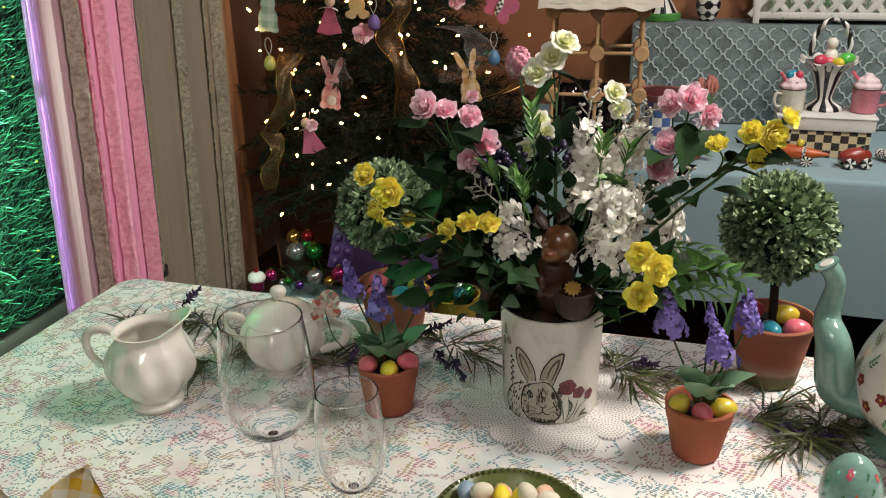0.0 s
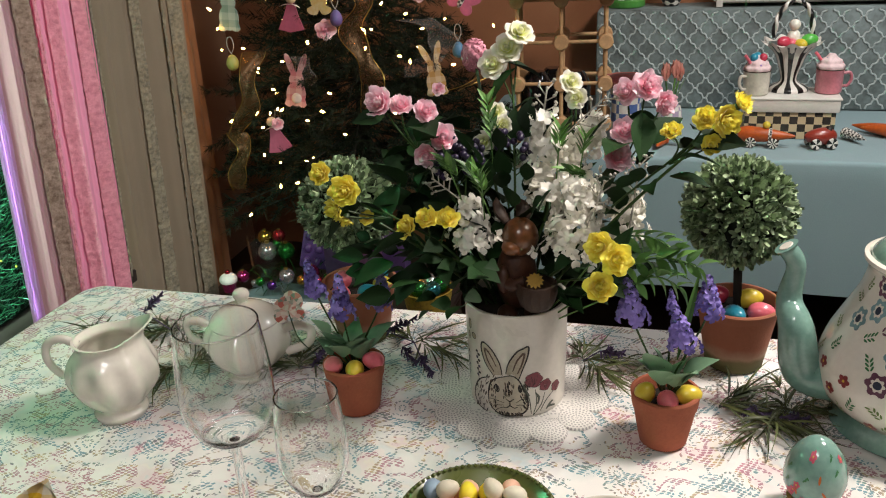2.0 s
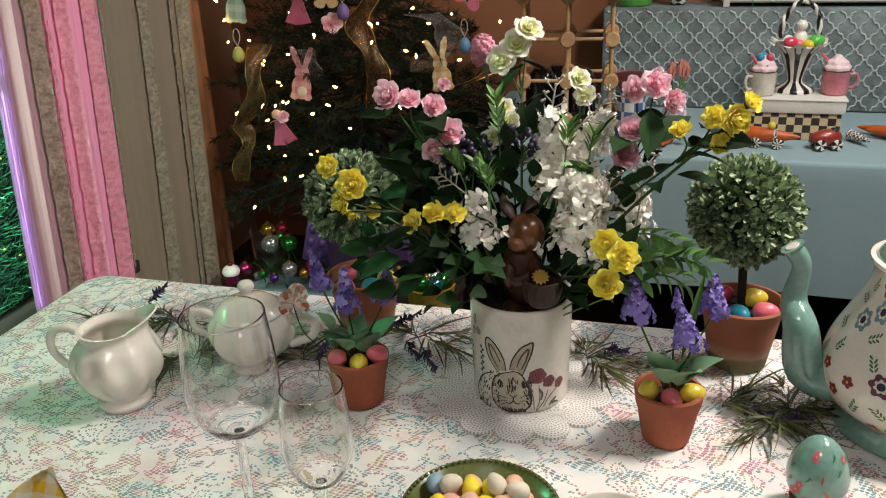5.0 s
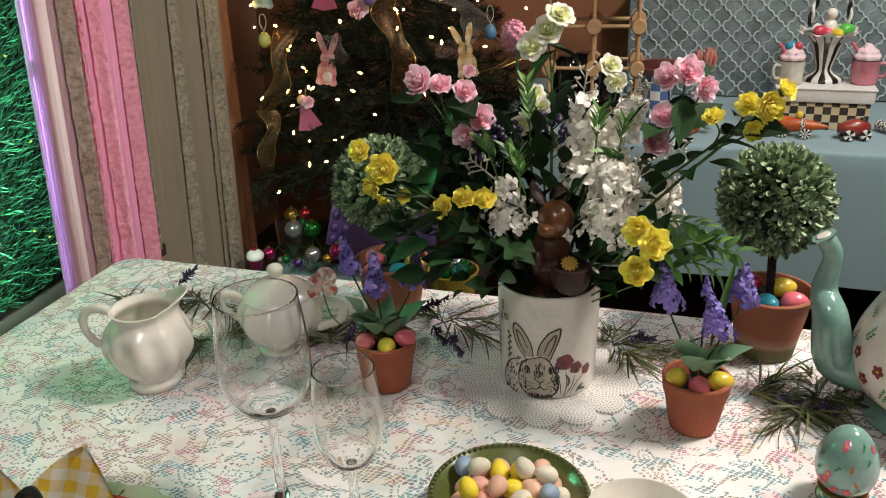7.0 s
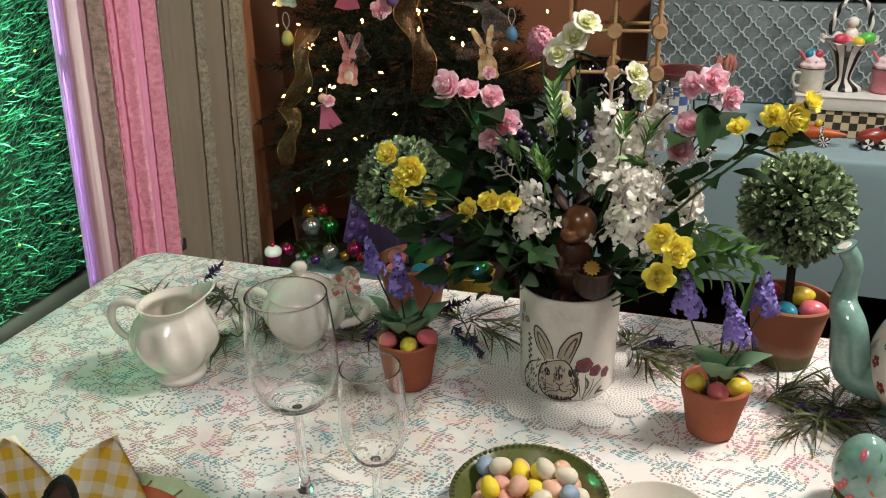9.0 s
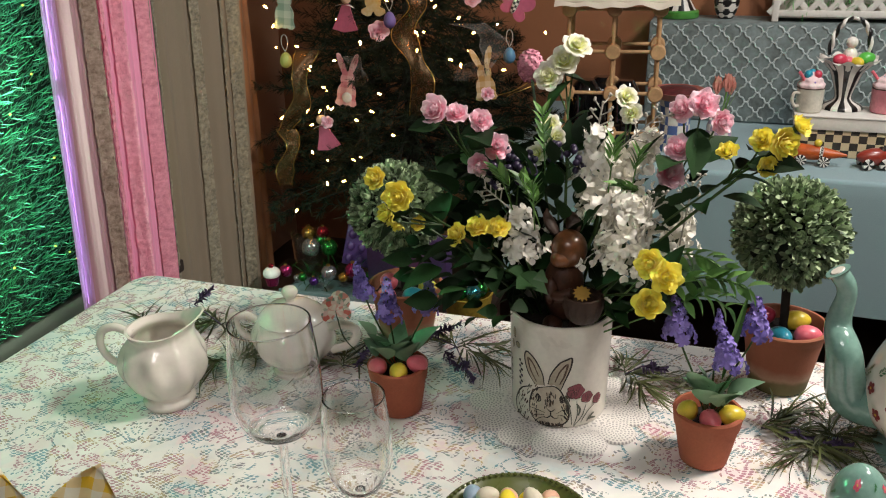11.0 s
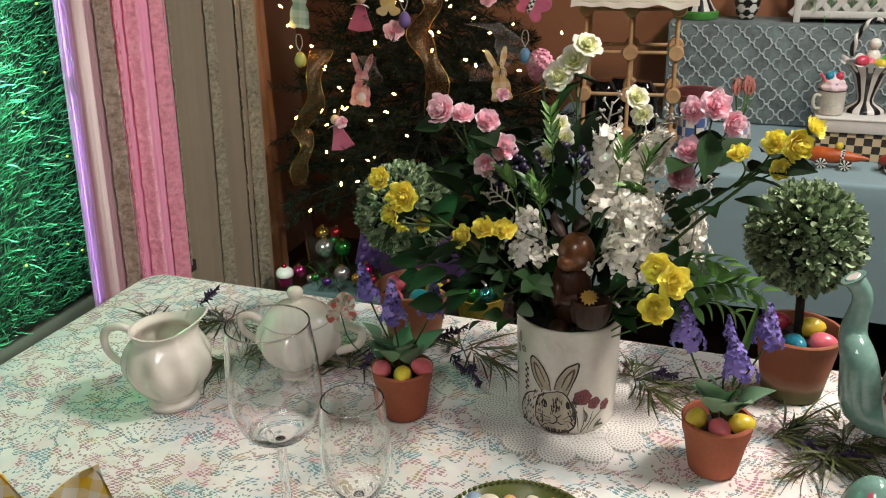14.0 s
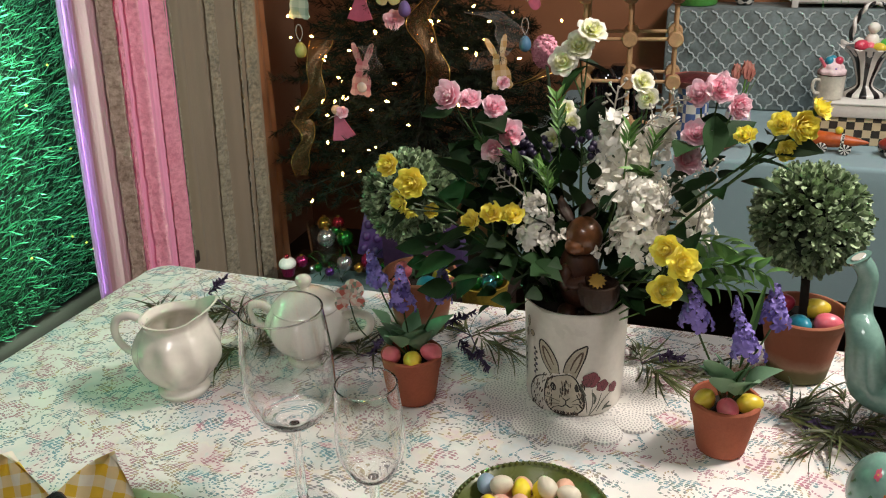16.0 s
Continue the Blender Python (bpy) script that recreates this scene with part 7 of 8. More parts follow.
foil = {k: surf("shiny_" + k, h, 0.15, metal=0.85, vary=0.12, coat=0.5) for k, h in dict(magenta="b0306c", green="2f8a3a", silver="b9b9bb", red="b02a38", gold="b98e3a", teal="3d8f96", violet="6a3f96").items()}
rb = random.Random(19)
balls = [((-0.652, 2.66, 0.359), "magenta", 0.022), ((-0.545, 2.8, 0.447), "red", 0.022), ((-0.586, 2.78, 0.397), "silver", 0.034), ((-0.517, 2.76, 0.405), "green", 0.030), ((-0.495, 2.62, 0.37), "silver", 0.027), ((-0.605, 2.84, 0.428), "gold", 0.026), ((-0.412, 2.62, 0.38), "magenta", 0.028), ((-0.444, 2.6, 0.362), "gold", 0.016), ((-0.384, 2.58, 0.366), "red", 0.016), ((-0.339, 2.64, 0.381), "teal", 0.022), ((-0.554, 2.8, 0.417), "green", 0.018), ((-0.581, 2.6, 0.363), "green", 0.015), ((-0.605, 2.62, 0.35), "silver", 0.012), ((-0.544, 2.6, 0.348), "violet", 0.016), ((-0.357, 2.6, 0.368), "green", 0.014)]
for p, c, r in balls:
    ob = thing("glass_ball", p, "shiny " + c + " glass ball ornament in the heap under the tree", "ornament", "glass balls")
    part("ball", Geo().ball((0, 0, 0), r, 20, 12), foil[c], ob)
    part("cap", Geo().lathe([(r * 0.25, r * 0.95), (r * 0.25, r * 1.15), (0.0001, r * 1.18)], 10), M_GOLD, ob)
fill = Geo()
for i in range(150):
    c = Vector((rb.uniform(-0.62, -0.28), rb.uniform(2.62, 2.82), rb.uniform(0.285, 0.38)))
    fill.blade(along(c, (rb.uniform(-1, 1), rb.uniform(-1, 1), rb.uniform(-0.3, 1))), rb.uniform(0.03, 0.08), 0.004, 0.3, 0.3, 3)
solo("shredded_filler", fill, foil["green"], (0, 0, 0), "shiny green shredded filler round the ornaments", "filler", kind="stuff")
cup = thing("frosted_cup_ornament", (-0.691, 2.62, 0.356), "pink ornament with white frosting and a red cherry", "ornament")
part("cup", Geo().lathe([(0.0001, -0.03), (0.02, -0.03), (0.027, 0.005), (0.0001, 0.006)], 20), foil["magenta"], cup)
part("frosting", Geo().ball((0, 0, 0.012), (0.030, 0.030, 0.022), 18, 10), M_COTTON, cup)
part("cherry", Geo().ball((0, 0, 0.038), 0.009, 10, 7), foil["red"], cup)
gv = thing("glass_vase", (-0.583, 2.74, 0.339), "clear glass vase holding shiny ornaments", "vase")
part("vase", Geo().lathe([(0.02, -0.05), (0.03, -0.03), (0.055, 0.03), (0.06, 0.13), (0.058, 0.13), (0.053, 0.03), (0.0001, -0.02)], 28), M_GLASS, gv)
cart = thing("egg_carton", (-0.399, 2.72, 0.447), "upright purple plastic egg tray leaning under the tree", "egg tray")
part("tray", Geo().box((-0.05, -0.008, -0.09), (0.07, 0.008, 0.08), 0.006), M_PURPLE, cart, m=pose(0, 0, 0, -12, 12, 0))
for i in range(3):
    for j in range(4):
        part("cup", Geo().ball((-0.028 + 0.038 * i, -0.010, -0.065 + 0.042 * j), (0.014, 0.010, 0.016), 12, 8), M_PURPLE, cart, m=pose(0, 0, 0, -12, 12, 0))
for p, h, w in (((-0.301, 2.6, 0.448), "3e2e52", 0.05), ((-0.218, 2.6, 0.448), "5a3358", 0.055), ((-0.134, 2.6, 0.457), "4a3462", 0.05)):
    ob = thing("gift_box", p, "small coloured box standing under the tree", "box", "small boxes", rz=TURN)
    part("box", Geo().box((-w, -0.03, -0.10), (w, 0.03, 0.05), 0.004), surf("box_paper", h, 0.5, vary=0.15, scale=30), ob)
yb_ = thing("yellow_basket", (-0.017, 2.35, 0.403), "yellow basket with shiny green ornaments behind the table", "basket")
part("basket", Geo().lathe([(0.0001, -0.06), (0.06, -0.06), (0.075, 0.02), (0.078, 0.03), (0.072, 0.03), (0.055, -0.05), (0.0001, -0.05)], 32), surf("dull_yellow_wicker", "9c842a", 0.7, vary=0.2, scale=60, bump=0.6), yb_)
for k in range(5):
    part("ball", Geo().ball((0.035 * math.cos(1.3 * k), 0.03 * math.sin(1.3 * k), 0.035), 0.026, 14, 9), foil[("green", "silver", "gold", "green", "teal")[k]], yb_)
stool = thing("plant_stool", (yb_.location.x, yb_.location.y, 0), "small dark stool carrying the yellow basket", "stool")
zt = yb_.location.z - 0.062
part("seat", Geo().lathe([(0.0001, zt - 0.02), (0.10, zt - 0.02), (0.10, zt), (0.0001, zt)], 28), M_DARKWOOD, stool)
for k in range(3):
    part("leg", Geo().tube([(0.07 * math.cos(2.1 * k), 0.07 * math.sin(2.1 * k), zt - 0.02), (0.09 * math.cos(2.1 * k), 0.09 * math.sin(2.1 * k), 0)], 0.012, 8), M_DARKWOOD, stool)

# ---- blue side table with its riser ----
BT = Matrix.Translation((1.11, 2.49, 0)) @ pose(0, 0, 0, 0, 0, TURN)
BTOP = 0.73
side = thing("side_table", (0, 0, 0), "long side table under a dusty blue cloth", "table")
side.matrix_world = BT
part("tabletop", Geo().box((-1.06, 0.01, BTOP - 0.03), (1.0, 0.86, BTOP - 0.004), 0.003), M_DARKWOOD, side)
for lx in (-1.0, 0.94):
    for ly in (0.06, 0.80):
        part("leg", Geo().box((lx - 0.025, ly - 0.025, 0), (lx + 0.025, ly + 0.025, BTOP - 0.03), 0.003), M_DARKWOOD, side)
drape("blue_tablecloth", BT, -1.075, 0.0, 1.02, 0.87, BTOP, 0.30, M_BLUECLOTH, "dusty blue cloth hanging over the side table", "tablecloth", 6.0, 0.006, 0.03)
M_RISER = surf("blue_grey_quilt_cloth", "83908f", 0.7, scale=16, fine=70, bump=0.5, other="545a58")
M_TRELLIS = surf("pale_blue_trellis_relief", "c2cbc9", 0.45, scale=20, bump=0.3, other="8f9a99")
riser = thing("trellis_riser", (0, 0, 0), "blue grey riser covered in a raised pale trellis pattern", "display riser")
riser.matrix_world = BT
part("core", Geo().box((-0.675, 0.640, BTOP + 0.002), (0.98, 0.84, 1.092), 0.01), M_RISER, riser)


def trellis(x0, x1, z0, z1, cell, y, width, lift):
    """Raised lines that cross on a diamond net and bulge round every cell, like a quatrefoil trellis."""
    lines = []

    def strip(pts):
        L, R = [], []
        for i, p in enumerate(pts):
            d = (pts[min(i + 1, len(pts) - 1)] - pts[max(i - 1, 0)]).normalized()
            nrm = Vector((-d.y, d.x)) * width / 2
            L.append(p + nrm), R.append(p - nrm)
        rows = [[(q.x, y, q.y) for q in L], [(q.x, y - lift, q.y) for q in [l.lerp(r, 0.3) for l, r in zip(L, R)]], [(q.x, y - lift, q.y) for q in [l.lerp(r, 0.7) for l, r in zip(L, R)]], [(q.x, y, q.y) for q in R]]
        lines.append(Geo().sheet(rows))

    h = z1 - z0
    for s in (1, -1):
        k = -int((h / cell) + 2)
        while x0 + k * cell < x1 + h + cell:
            cur = []
            steps = int(h / cell * 16)
            for i in range(steps + 1):
                t = i / steps * h / cell
                bulge = 0.043 * cell * math.sin(8 * math.pi * t)
                x = x0 + k * cell + s * t * cell + bulge * s * 0.7
                z = z0 + t * cell - bulge * 0.7
                if x0 + 0.004 < x < x1 - 0.004 and z0 < z < z1:
                    cur.append(Vector((x, z)))
                else:
                    if len(cur) > 2:
                        strip(cur)
                    cur = []
            if len(cur) > 2:
                strip(cur)
            k += 1
    return lines


for line in trellis(-0.67, 0.97, BTOP + 0.006, 1.086, 0.072, 0.6395, 0.0068, 0.003):
    part("trellis_line", line, M_TRELLIS, riser)
solo("dark_backcloth", Geo().box((-0.68, 0.875, 0.3), (1.3, 0.885, 2.3), 0), surf("dark_grey_backcloth", "3c4448", 0.9, vary=0.3, scale=7, bump=0.4), None, "dark grey cloth behind the riser", "backcloth", m=BT)


def local(p):
    return BT.inverted() @ Vector(p)


# white window box with lattice and green shreds
fb = thing("lattice_box", (0, 0, 0), "white wooden lattice box filled with green paper grass", "planter box")
fb.matrix_world = BT @ pose(-0.255, 0.665, 1.094)
part("bottom_rail", Geo().box((0, 0, 0.018), (0.62, 0.012, 0.040), 0.002), M_WHITE, fb)
part("top_rail", Geo().box((0, 0, 0.175), (0.62, 0.012, 0.20), 0.002), M_WHITE, fb)
part("back_board", Geo().box((0, 0.13, 0.0), (0.62, 0.14, 0.18), 0.002), M_WHITE, fb)
part("floor_board", Geo().box((0, 0.015, 0.012), (0.62, 0.13, 0.02), 0), M_WHITE, fb)
for x in (0.0, 0.60):
    part("post", Geo().box((x, -0.002, 0), (x + 0.022, 0.014, 0.205), 0.002), M_WHITE, fb)
for i in range(9):
    for s in (1, -1):
        x = 0.055 + i * 0.062
        part("lattice_strip", Geo().box((-0.010, 0.001 if s > 0 else 0.005, -0.105), (0.010, 0.006 if s > 0 else 0.010, 0.105), 0.001), M_WHITE, fb, m=pose(x, 0, 0.108, 0, s * 40, 0))
g = Geo()
for i in range(700):
    g.blade(along((rb.uniform(0.02, 0.6), rb.uniform(0.02, 0.12), rb.uniform(0.03, 0.12)), (rb.uniform(-1, 1), rb.uniform(-1, 0.6), rb.uniform(-0.4, 1))), rb.uniform(0.03, 0.08), 0.0025, 0.4, 0.2, 3)
part("paper_grass", g, leafy("green_paper_grass", "1d7a2c", "52b04a", 0.6, 0.6), fb, kind="stuff")
for i in range(4):
    part("carrot", Geo().lathe([(0.0001, -0.05), (0.006, -0.03), (0.013, 0.02), (0.010, 0.04), (0.0001, 0.045)], 14, pose(0.09 + 0.14 * i, 0.05, 0.15, 12, 10 * (-1) ** i, 0)), M_ORANGE, fb)


def bands(prof, n, count, mats, m=None, two=0):
    """A turned body with upright stripes, or with diamonds when two is the number of bands in height."""
    g = Geo().lathe(prof, n, m)
    rows = len(prof) - 1
    for i in range(rows):
        for k in range(n):
            j = int(k * count / n)
            g.s[i * n + k] = (j + (int(i * two / rows) if two else 0)) % 2
    return g


BW = [M_BLACK, M_WHITE]
p = local((0.706, 3.22, 1.109))
ob = thing("striped_stand", (0, 0, 0), "black and white striped stand on a round green foot", "stand")
ob.matrix_world = BT @ pose(p.x, 0.745, 1.094)
part("green_foot", Geo().lathe([(0.0001, 0), (0.070, 0), (0.073, 0.006), (0.072, 0.022), (0.066, 0.028), (0.0001, 0.028)], 40), surf("green_glaze", "4f9440", 0.3, coat=0.4), ob)
part("striped_cone", bands([(0.060, 0.028), (0.052, 0.040), (0.040, 0.060), (0.022, 0.085), (0.012, 0.10)], 64, 16, BW), BW, ob)
part("pink_cup", Geo().lathe([(0.012, 0.098), (0.03, 0.115), (0.055, 0.16), (0.05, 0.16), (0.0001, 0.12)], 36), surf("pink_glaze", "cf8a8c", 0.35), ob)
p = local((0.878, 3.22, 1.098))
ob = thing("diamond_vase", (0, 0, 0), "small vase with black and white diamonds", "vase")
ob.matrix_world = BT @ pose(p.x, 0.745, 1.094)
dv = Geo()
nn, prf = 48, smoothprof([(0.026, 0), (0.036, 0.02), (0.045, 0.055), (0.040, 0.09), (0.026, 0.115), (0.030, 0.13)], 6)
dv.lathe(prf, nn)
for i in range(len(prf) - 1):
    for k in range(nn):
        u, w = k * 12 / nn, i * 5.0 / (len(prf) - 1)
        dv.s[i * nn + k] = (int(math.floor(u / 2 + w)) + int(math.floor(u / 2 - w + 20))) % 2
part("body", dv, BW, ob)

# painted box with the striped basket vase and two mugs
bx = thing("checked_box", (0, 0, 0), "wooden box with a white lid and black and tan checked sides", "box")
bp = local((1.172, 2.79, 0))
bx.matrix_world = BT @ pose(bp.x, bp.y, BTOP + 0.001)
M_CHECK = checks("black_tan_checks", "17140f", "d8c39c", 0.0245, 0.4)
part("body", Geo().box((-0.136, -0.065, 0), (0.136, 0.085, 0.088), 0.002), M_CHECK, bx)
part("lid", Geo().box((-0.145, -0.075, 0.088), (0.145, 0.095, 0.134), 0.005), M_WHITE, bx)
part("lid_moulding", Geo().box((-0.149, -0.079, 0.128), (0.149, 0.099, 0.135), 0.003), M_WHITE, bx)
ZB = BTOP + 0.137
vs = thing("striped_basket_vase", (1.180, 2.835, ZB), "black and white striped flared basket vase with a twisted handle", "vase")
part("body", bands(smoothprof([(0.064, 0.0), (0.058, 0.012), (0.030, 0.028), (0.026, 0.045), (0.038, 0.085), (0.052, 0.12), (0.080, 0.150)], 5), 72, 18, BW), BW, vs)
g = Geo()
rows = []
for q, z in ((0.080, 0.150), (0.092, 0.157), (0.078, 0.152), (0.050, 0.120), (0.002, 0.115)):
    rows.append([((q + 0.006 * math.sin(9 * a) * (q > 0.075)) * math.cos(a), (q + 0.006 * math.sin(9 * a) * (q > 0.075)) * math.sin(a), z + 0.008 * math.sin(9 * a) * (q > 0.085)) for a in [2 * math.pi * i / 72 for i in range(73)]])
part("ruffled_rim", g.sheet(rows), M_WHITE, vs)
hoop = [(0.062 * math.cos(a), 0, 0.158 + 0.125 * math.sin(a) ** 0.8) for a in [math.pi * (0.02 + 0.96 * i / 40) for i in range(41)]]
for ph, mt in ((0, M_BLACK), (math.pi, M_WHITE)):
    part("handle_strand", Geo().tube([(x + 0.0045 * math.cos(i * 0.75 + ph), 0.0045 * math.sin(i * 0.75 + ph), z) for i, (x, y, z) in enumerate(hoop)], 0.0055, 8), mt, vs)
for dx, dy, dz, c, lng in ((-0.038, -0.03, 0.160, "red", 0.024), (0.010, -0.045, 0.152, "yellow", 0.024), (0.045, -0.025, 0.162, "green", 0.026), (-0.012, -0.03, 0.155, "pink", 0.02)):
    egg_thing((1.180 + dx, 2.835 + dy, ZB + dz), lng * 0.8, lng, M_EGG[c], 75, 60 * dx * 30, c + " egg in the striped basket vase", "vase eggs")
wf = Geo().ball((0, 0, 0.0), (0.022, 0.02, 0.026), 18, 12).ball((0, -0.002, 0.04), (0.018, 0.018, 0.018), 16, 10)
solo("white_figurine", wf, M_CREAM, (1.180, 2.828, ZB + 0.170), "plain white glazed figurine among the eggs", "figurine")


def mug(place, mat, label, spin, dots, side=1):
    ob = thing("mug", place, label, "mug", "mugs", rz=spin)
    part("cup", Geo().lathe([(0.0001, 0), (0.036, 0), (0.040, 0.004), (0.042, 0.072), (0.043, 0.076), (0.040, 0.076), (0.037, 0.01), (0.0001, 0.008)], 40), mat, ob)
    part("dark_rim", Geo().lathe([(0.0395, 0.0745), (0.0432, 0.0748), (0.0434, 0.0775), (0.0395, 0.0778)], 40), surf("brown_rim_line", "4a382c", 0.4), ob)
    part("handle", Geo().tube(spline([(0.040, 0, 0.060), (0.060, 0, 0.062), (0.066, 0, 0.042), (0.056, 0, 0.022), (0.040, 0, 0.020)]), 0.005, 8), mat, ob)
    part("whipped_top", Geo().lathe(smoothprof([(0.040, 0.074), (0.041, 0.086), (0.034, 0.094), (0.030, 0.104), (0.018, 0.112), (0.010, 0.122), (0.001, 0.124)]), 32, None, lambda a, z: 1 + 0.05 * math.sin(7 * a + 90 * z)), surf("pink_whipped_icing", "f0d3d4", 0.7, vary=0.12, scale=60), ob)
    r = random.Random(spin)
    for k in range(dots):
        a, q = r.uniform(0, 6.28), r.uniform(0.01, 0.034)
        part("sprinkle", Geo().ball((q * math.cos(a), q * math.sin(a), 0.124 - q * 0.9), 0.0035, 8, 5), (M_EGG["red"], M_EGG["blue"], M_EGG["purple"], M_EGG["pink"])[k % 4], ob)
    part("straw", Geo().tube([(0.02 * side, 0, 0.09), (0.05 * side, 0.0, 0.128)], 0.005, 8), M_EGG["pink"], ob)
    return ob


M_MUGW, M_MUGP = surf("cream_enamel", "ddd6c6", 0.3, coat=0.4), surf("dusty_pink_enamel", "cf7f8a", 0.3, coat=0.4)
m1 = mug((1.064, 2.80, ZB), M_MUGW, "cream mug topped with pink icing and blue candies", 200, 10)
for k, c in enumerate(("blue", "red", "blue")):
    part("candy_ball", Geo().ball((0.016 * math.cos(2.1 * k), 0.016 * math.sin(2.1 * k), 0.118), 0.013, 12, 8), M_EGG[c], m1)
mug((1.287, 2.775, ZB), M_MUGP, "pink mug topped with pale pink icing", -10, 14, -1)


def carrot(place, length, r, spin, label, wheels=False, tilt=0):
    ob = thing("carrot_ornament", (place[0], place[1], BTOP + 0.001), label, "ornament", "carrot ornaments", rz=spin)
    lift = r + (0.012 if wheels else 0.001)
    prof = [(0.0001, -length * 0.5), (r * 0.75, -length * 0.47), (r, -length * 0.35), (r * 0.85, 0), (r * 0.45, length * 0.32), (r * 0.12, length * 0.5), (0.0001, length * 0.505)]
    part("body", Geo().lathe(prof, 24, pose(0, 0, lift, 0, 90, 0), lambda a, z: 1 + 0.02 * math.sin(z * 260)), M_ORANGE, ob)
    g = Geo()
    for k in range(14):
        g.blade(along((-length * 0.48, 0, lift), (-1, rb.uniform(-.6, .6), rb.uniform(-.2, .8))), rb.uniform(0.03, 0.055), 0.006, 0.3, 0.3, 3)
    part("leafy_top", g, M_LEAF2, ob, kind="stuff")
    if wheels:
        for x in (-length * 0.25, length * 0.14):
            for s in (-1, 1):
                part("wheel", bands([(0.0001, -0.004), (0.015, -0.004), (0.017, 0), (0.015, 0.004), (0.0001, 0.004)], 32, 16, BW, pose(x, s * r * 0.95, 0.0165, 90, 0, 0), 2), BW, ob)
        part("rider_bead", Geo().ball((0, 0, lift + r * 1.2), 0.012, 12, 8), M_EGG["yellow"], ob)
        part("checked_band", Geo().lathe([(r * 0.8, -0.005), (r * 0.82, 0), (r * 0.8, 0.005)], 24, pose(length * 0.08, 0, lift, 0, 90, 0)), checks("tiny_black_white_checks", "141414", "e8e4da", 0.006), ob)
    return ob


carrot((1.058, 2.655, 0), 0.17, 0.026, TURN - 8, "orange carrot-shaped car with black and white wheels", True)
carrot((0.715, 2.745, 0), 0.13, 0.020, TURN + 175, "orange painted carrot lying on the blue cloth")
carrot((0.740, 2.70, 0), 0.10, 0.016, TURN - 100, "small orange carrot lying on the blue cloth")
carrot((1.45, 2.69, 0), 0.15, 0.024, TURN + 160, "orange painted carrot with green top")
carrot((1.43, 2.75, 0), 0.12, 0.018, TURN + 150, "orange painted carrot behind the red car")
cn = thing("checked_cone", (1.338, 2.66, BTOP + 0.001), "small black and white checked cone on the blue cloth", "ornament", rz=TURN - 60)
part("cone", Geo().lathe([(0.0001, -0.05), (0.018, -0.045), (0.012, 0.01), (0.0001, 0.055)], 20, pose(0, 0, 0.019, 0, 90, 0)), checks("cone_checks", "141414", "e8e4da", 0.007), cn)
rc = thing("red_toy_car", (1.212, 2.615, BTOP + 0.001), "red painted toy racing car with checked wheels", "toy car", rz=TURN + 195)
part("body", Geo().egg((0, 0, 0), 0.027, 0.050, pose(0, 0, 0.036, 0, 90, 0), 28), M_RED, rc)
part("seat_back", Geo().ball((-0.022, 0, 0.052), (0.012, 0.016, 0.016), 14, 9), M_DARKWOOD, rc)
for x in (-0.028, 0.022):
    for s in (-1, 1):
        part("wheel", bands([(0.0001, -0.004), (0.015, -0.005), (0.0175, 0), (0.015, 0.005), (0.0001, 0.004)], 32, 8, BW, pose(x, s * 0.026, 0.018, 90, 0, 0)), BW, rc)
# tulips, a small checked jar and a plate with a pie
tj = thing("tulip_jar", (0.80, 2.84, BTOP + 0.001), "small jar with blue and white checks holding tulips", "jar")
part("jar", Geo().lathe([(0.0001, 0), (0.035, 0), (0.042, 0.03), (0.040, 0.08), (0.034, 0.10), (0.030, 0.10), (0.0001, 0.09)], 32), checks("lilac_white_checks", "a99ab4", "e3dfd6", 0.022), tj)
M_TULIP = surf("peach_tulip_petal", "d99a8a", 0.55, vary=0.12, other="c47a70")
for dx, dy, h in ((-0.018, 0, 0.225), (0.010, -0.01, 0.235), (0.028, 0.012, 0.222)):
    tl = thing("tulip", (0.80, 2.84, BTOP + 0.09), "peach pink artificial tulip in a checked jar", "artificial flower", "tulips")
    part("stem", Geo().tube([(0, 0, -0.02), (dx, dy, h - 0.13)], 0.003, 6), M_LEAF2, tl)
    for k in range(5):
        a = 1.2566 * k
        part("petal", Geo().blade(pose(dx + 0.006 * math.cos(a), dy + 0.006 * math.sin(a), h - 0.13, 82, 0, math.degrees(a) - 90), 0.058, 0.034, -0.05, 0.5, 5, 0.9), M_TULIP, tl)
    part("leaf", Geo().blade(along((dx * 0.5, dy, 0.0), (0.3, -0.1, 1.2)), 0.14, 0.02, 0.1, 0.3, 5), M_LEAF2, tl)
pie = thing("pie_plate", (0.655, 2.84, BTOP + 0.001), "raised dish with a dark red floral pie", "dish")
part("pedestal", Geo().lathe([(0.0001, 0), (0.05, 0), (0.048, 0.12), (0.055, 0.17), (0.0001, 0.17)], 32), checks("blue_white_checks", "3f5f9a", "dcd8d0", 0.03), pie)
part("dish", Geo().lathe([(0.05, 0.168), (0.085, 0.185), (0.095, 0.200), (0.090, 0.200), (0.075, 0.188), (0.0001, 0.186)], 40, None, lambda a, z: 1 + 0.03 * math.sin(12 * a)), surf("rose_brown_glaze", "9a5a50", 0.4, vary=0.2), pie)
part("filling", Geo().lathe([(0.082, 0.188), (0.06, 0.204), (0.0001, 0.212)], 32), surf("dark_red_filling", "5a2226", 0.5, vary=0.3, scale=50, bump=0.8), pie)

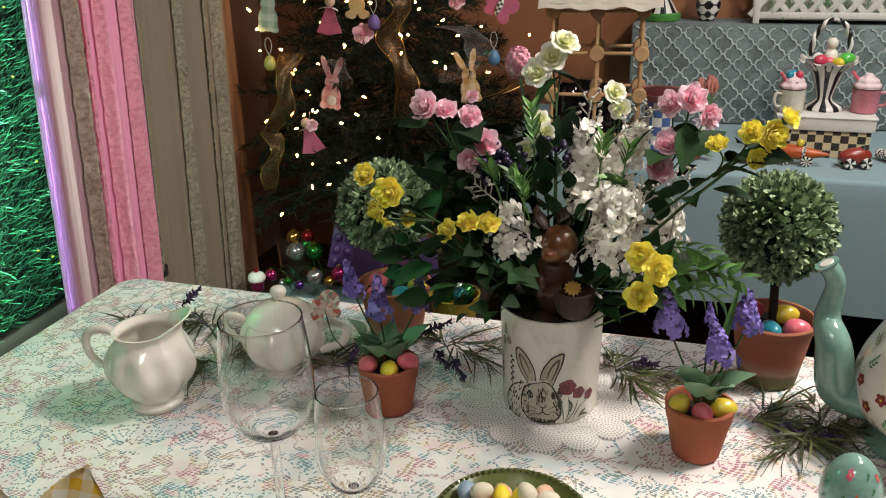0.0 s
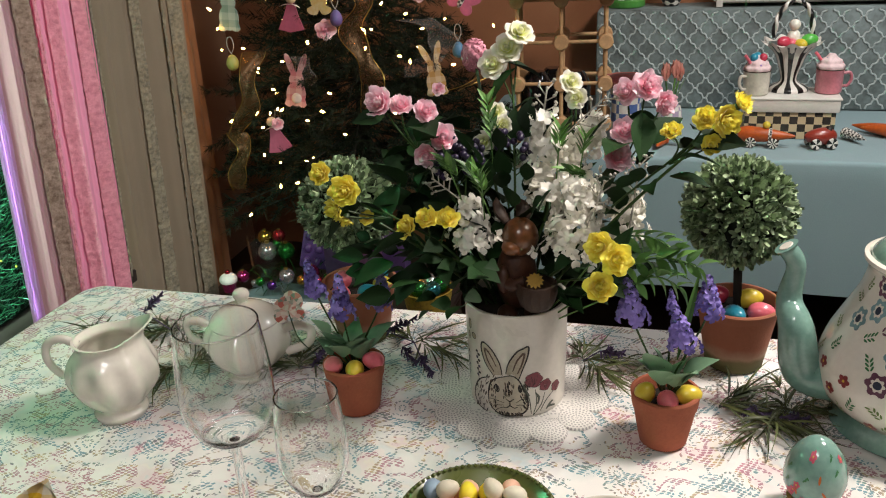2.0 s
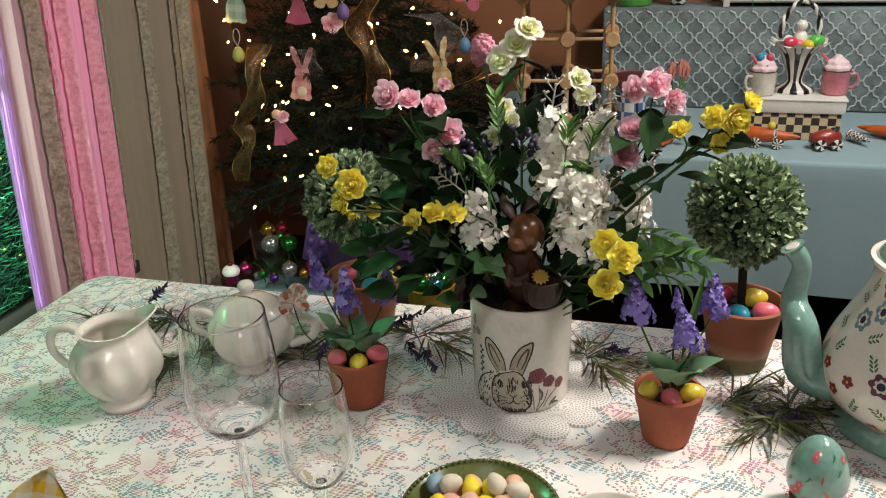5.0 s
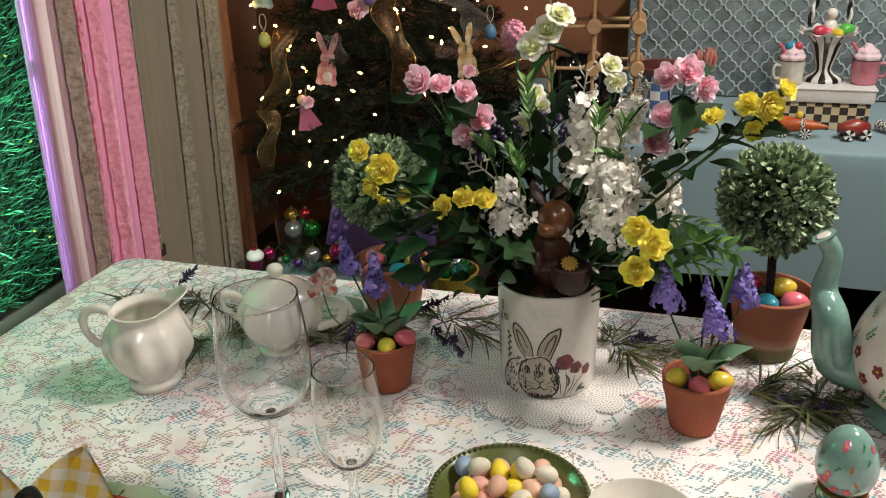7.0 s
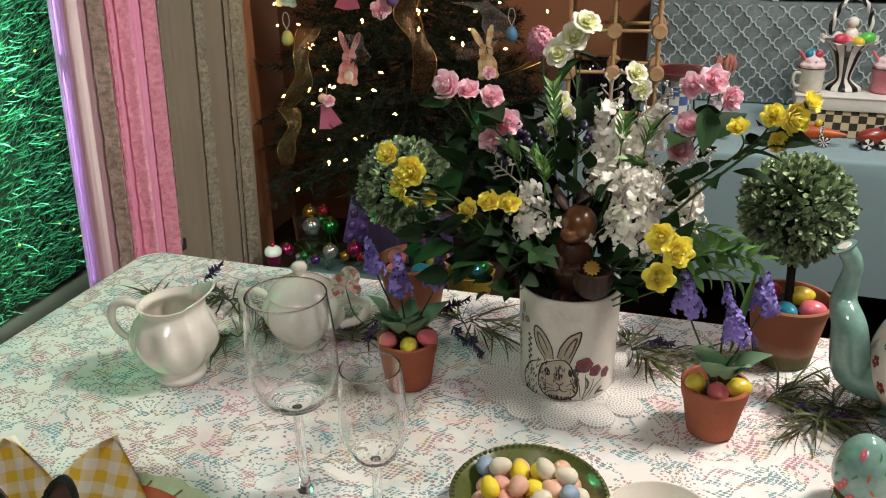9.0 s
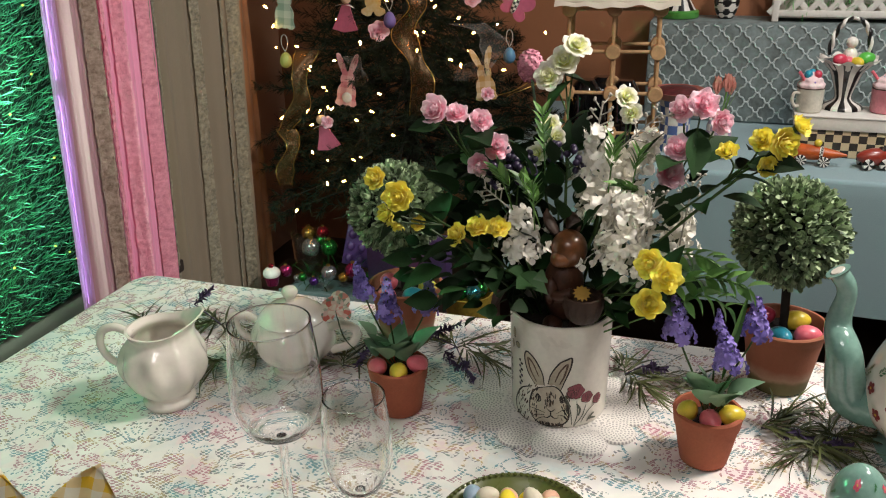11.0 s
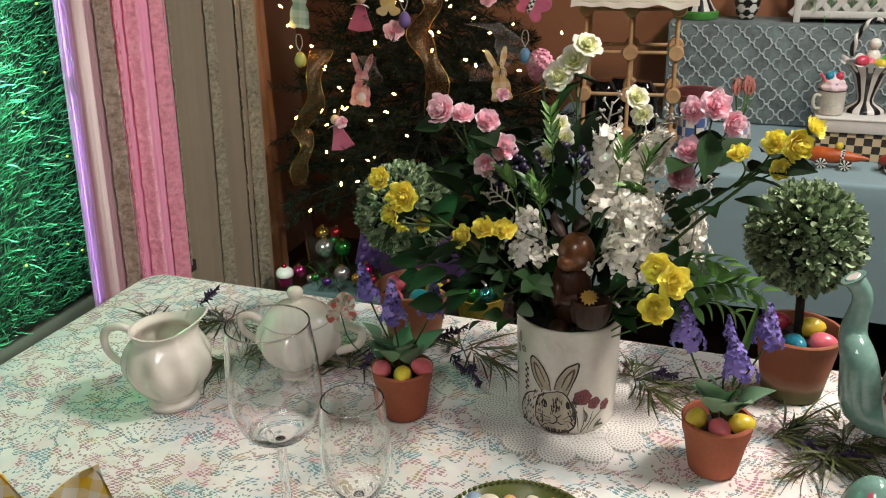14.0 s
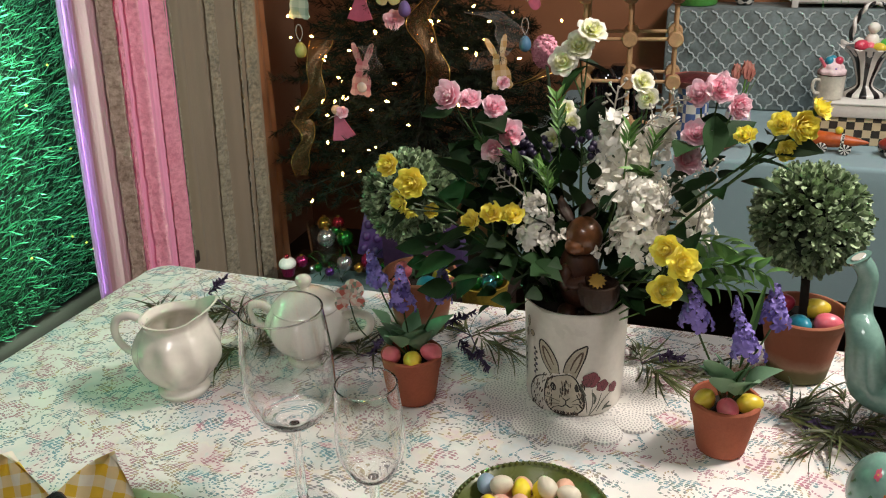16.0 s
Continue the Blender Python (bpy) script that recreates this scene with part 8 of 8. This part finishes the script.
# ---- wooden dowel rack with pale dishes ----
rk = thing("dowel_rack", (0, 0, 0), "rack of pale wooden dowels with round knobs", "rack")
rk.matrix_world = Matrix.Translation((0.436, 2.81, BTOP + 0.001)) @ pose(0, 0, 0, 0, 0, TURN + 6)
for r_, y in ((0, 0.0), (1, 0.16)):
    for i, x in enumerate((-0.140, 0.0, 0.140)):
        part("upright", Geo().lathe([(0.0065, 0.0), (0.0065, 0.49)], 12, pose(x, y, 0)), M_WOOD, rk)
        for z in (0.065, 0.197, 0.330, 0.462):
            part("knob", Geo().lathe([(0.0001, -0.02), (0.021, -0.02), (0.024, -0.016), (0.024, 0.016), (0.021, 0.02), (0.0001, 0.02)], 24, pose(x, y, z, 90, 0, 0)), M_WOOD, rk)
    for z in (0.065, 0.197, 0.330, 0.462):
        for x in (-0.140, 0.0):
            part("crossbar", Geo().lathe([(0.006, 0.022), (0.006, 0.118)], 10, pose(x, y, z, 0, 90, 0)), M_WOOD, rk)
for x in (-0.140, 0.0, 0.140):
    for z in (0.065, 0.330):
        part("depth_bar", Geo().lathe([(0.006, 0.02), (0.006, 0.14)], 10, pose(x, 0, z, -90, 0, 0)), M_WOOD, rk)
cl = thing("folded_white_cloth", (0.45, 2.86, BTOP + 0.484), "off-white folded cloth lying on the rack", "cloth", rz=TURN + 6)
g = Geo()
rows = []
for j in range(15):
    t = j / 14
    rows.append([(-0.19 + 0.38 * i / 30, -0.12 + 0.30 * t, 0.022 + 0.014 * noise.noise((i * 0.22, t * 4, 5)) - 0.03 * max(0, 0.15 - t) / 0.15) for i in range(31)])
g.sheet(rows)
part("cloth", g, wavecloth("off_white_linen", "cfc4b4", "bdb1a0"), cl)
part("lower_fold", Geo().box((-0.18, -0.10, 0.0), (0.18, 0.17, 0.010), 0.004), wavecloth("off_white_linen_fold", "cfc4b4", "bdb1a0"), cl)
for p, r in (((0.50, 2.93, BTOP + 0.001), 0.05), ((0.37, 2.95, BTOP + 0.001), 0.055), ((0.435, 3.0, BTOP + 0.001), 0.058)):
    ob = thing("dark_bottle", p, "dark glass bottle behind the rack", "bottle", "bottles")
    part("bottle", Geo().lathe([(0.0001, 0), (r, 0), (r, 0.17), (r * 0.75, 0.20), (r * 0.5, 0.215), (0.0001, 0.217)], 24), surf("black_glass", "0c0c10", 0.1, vary=0.1, coat=0.6, bump=0), ob)
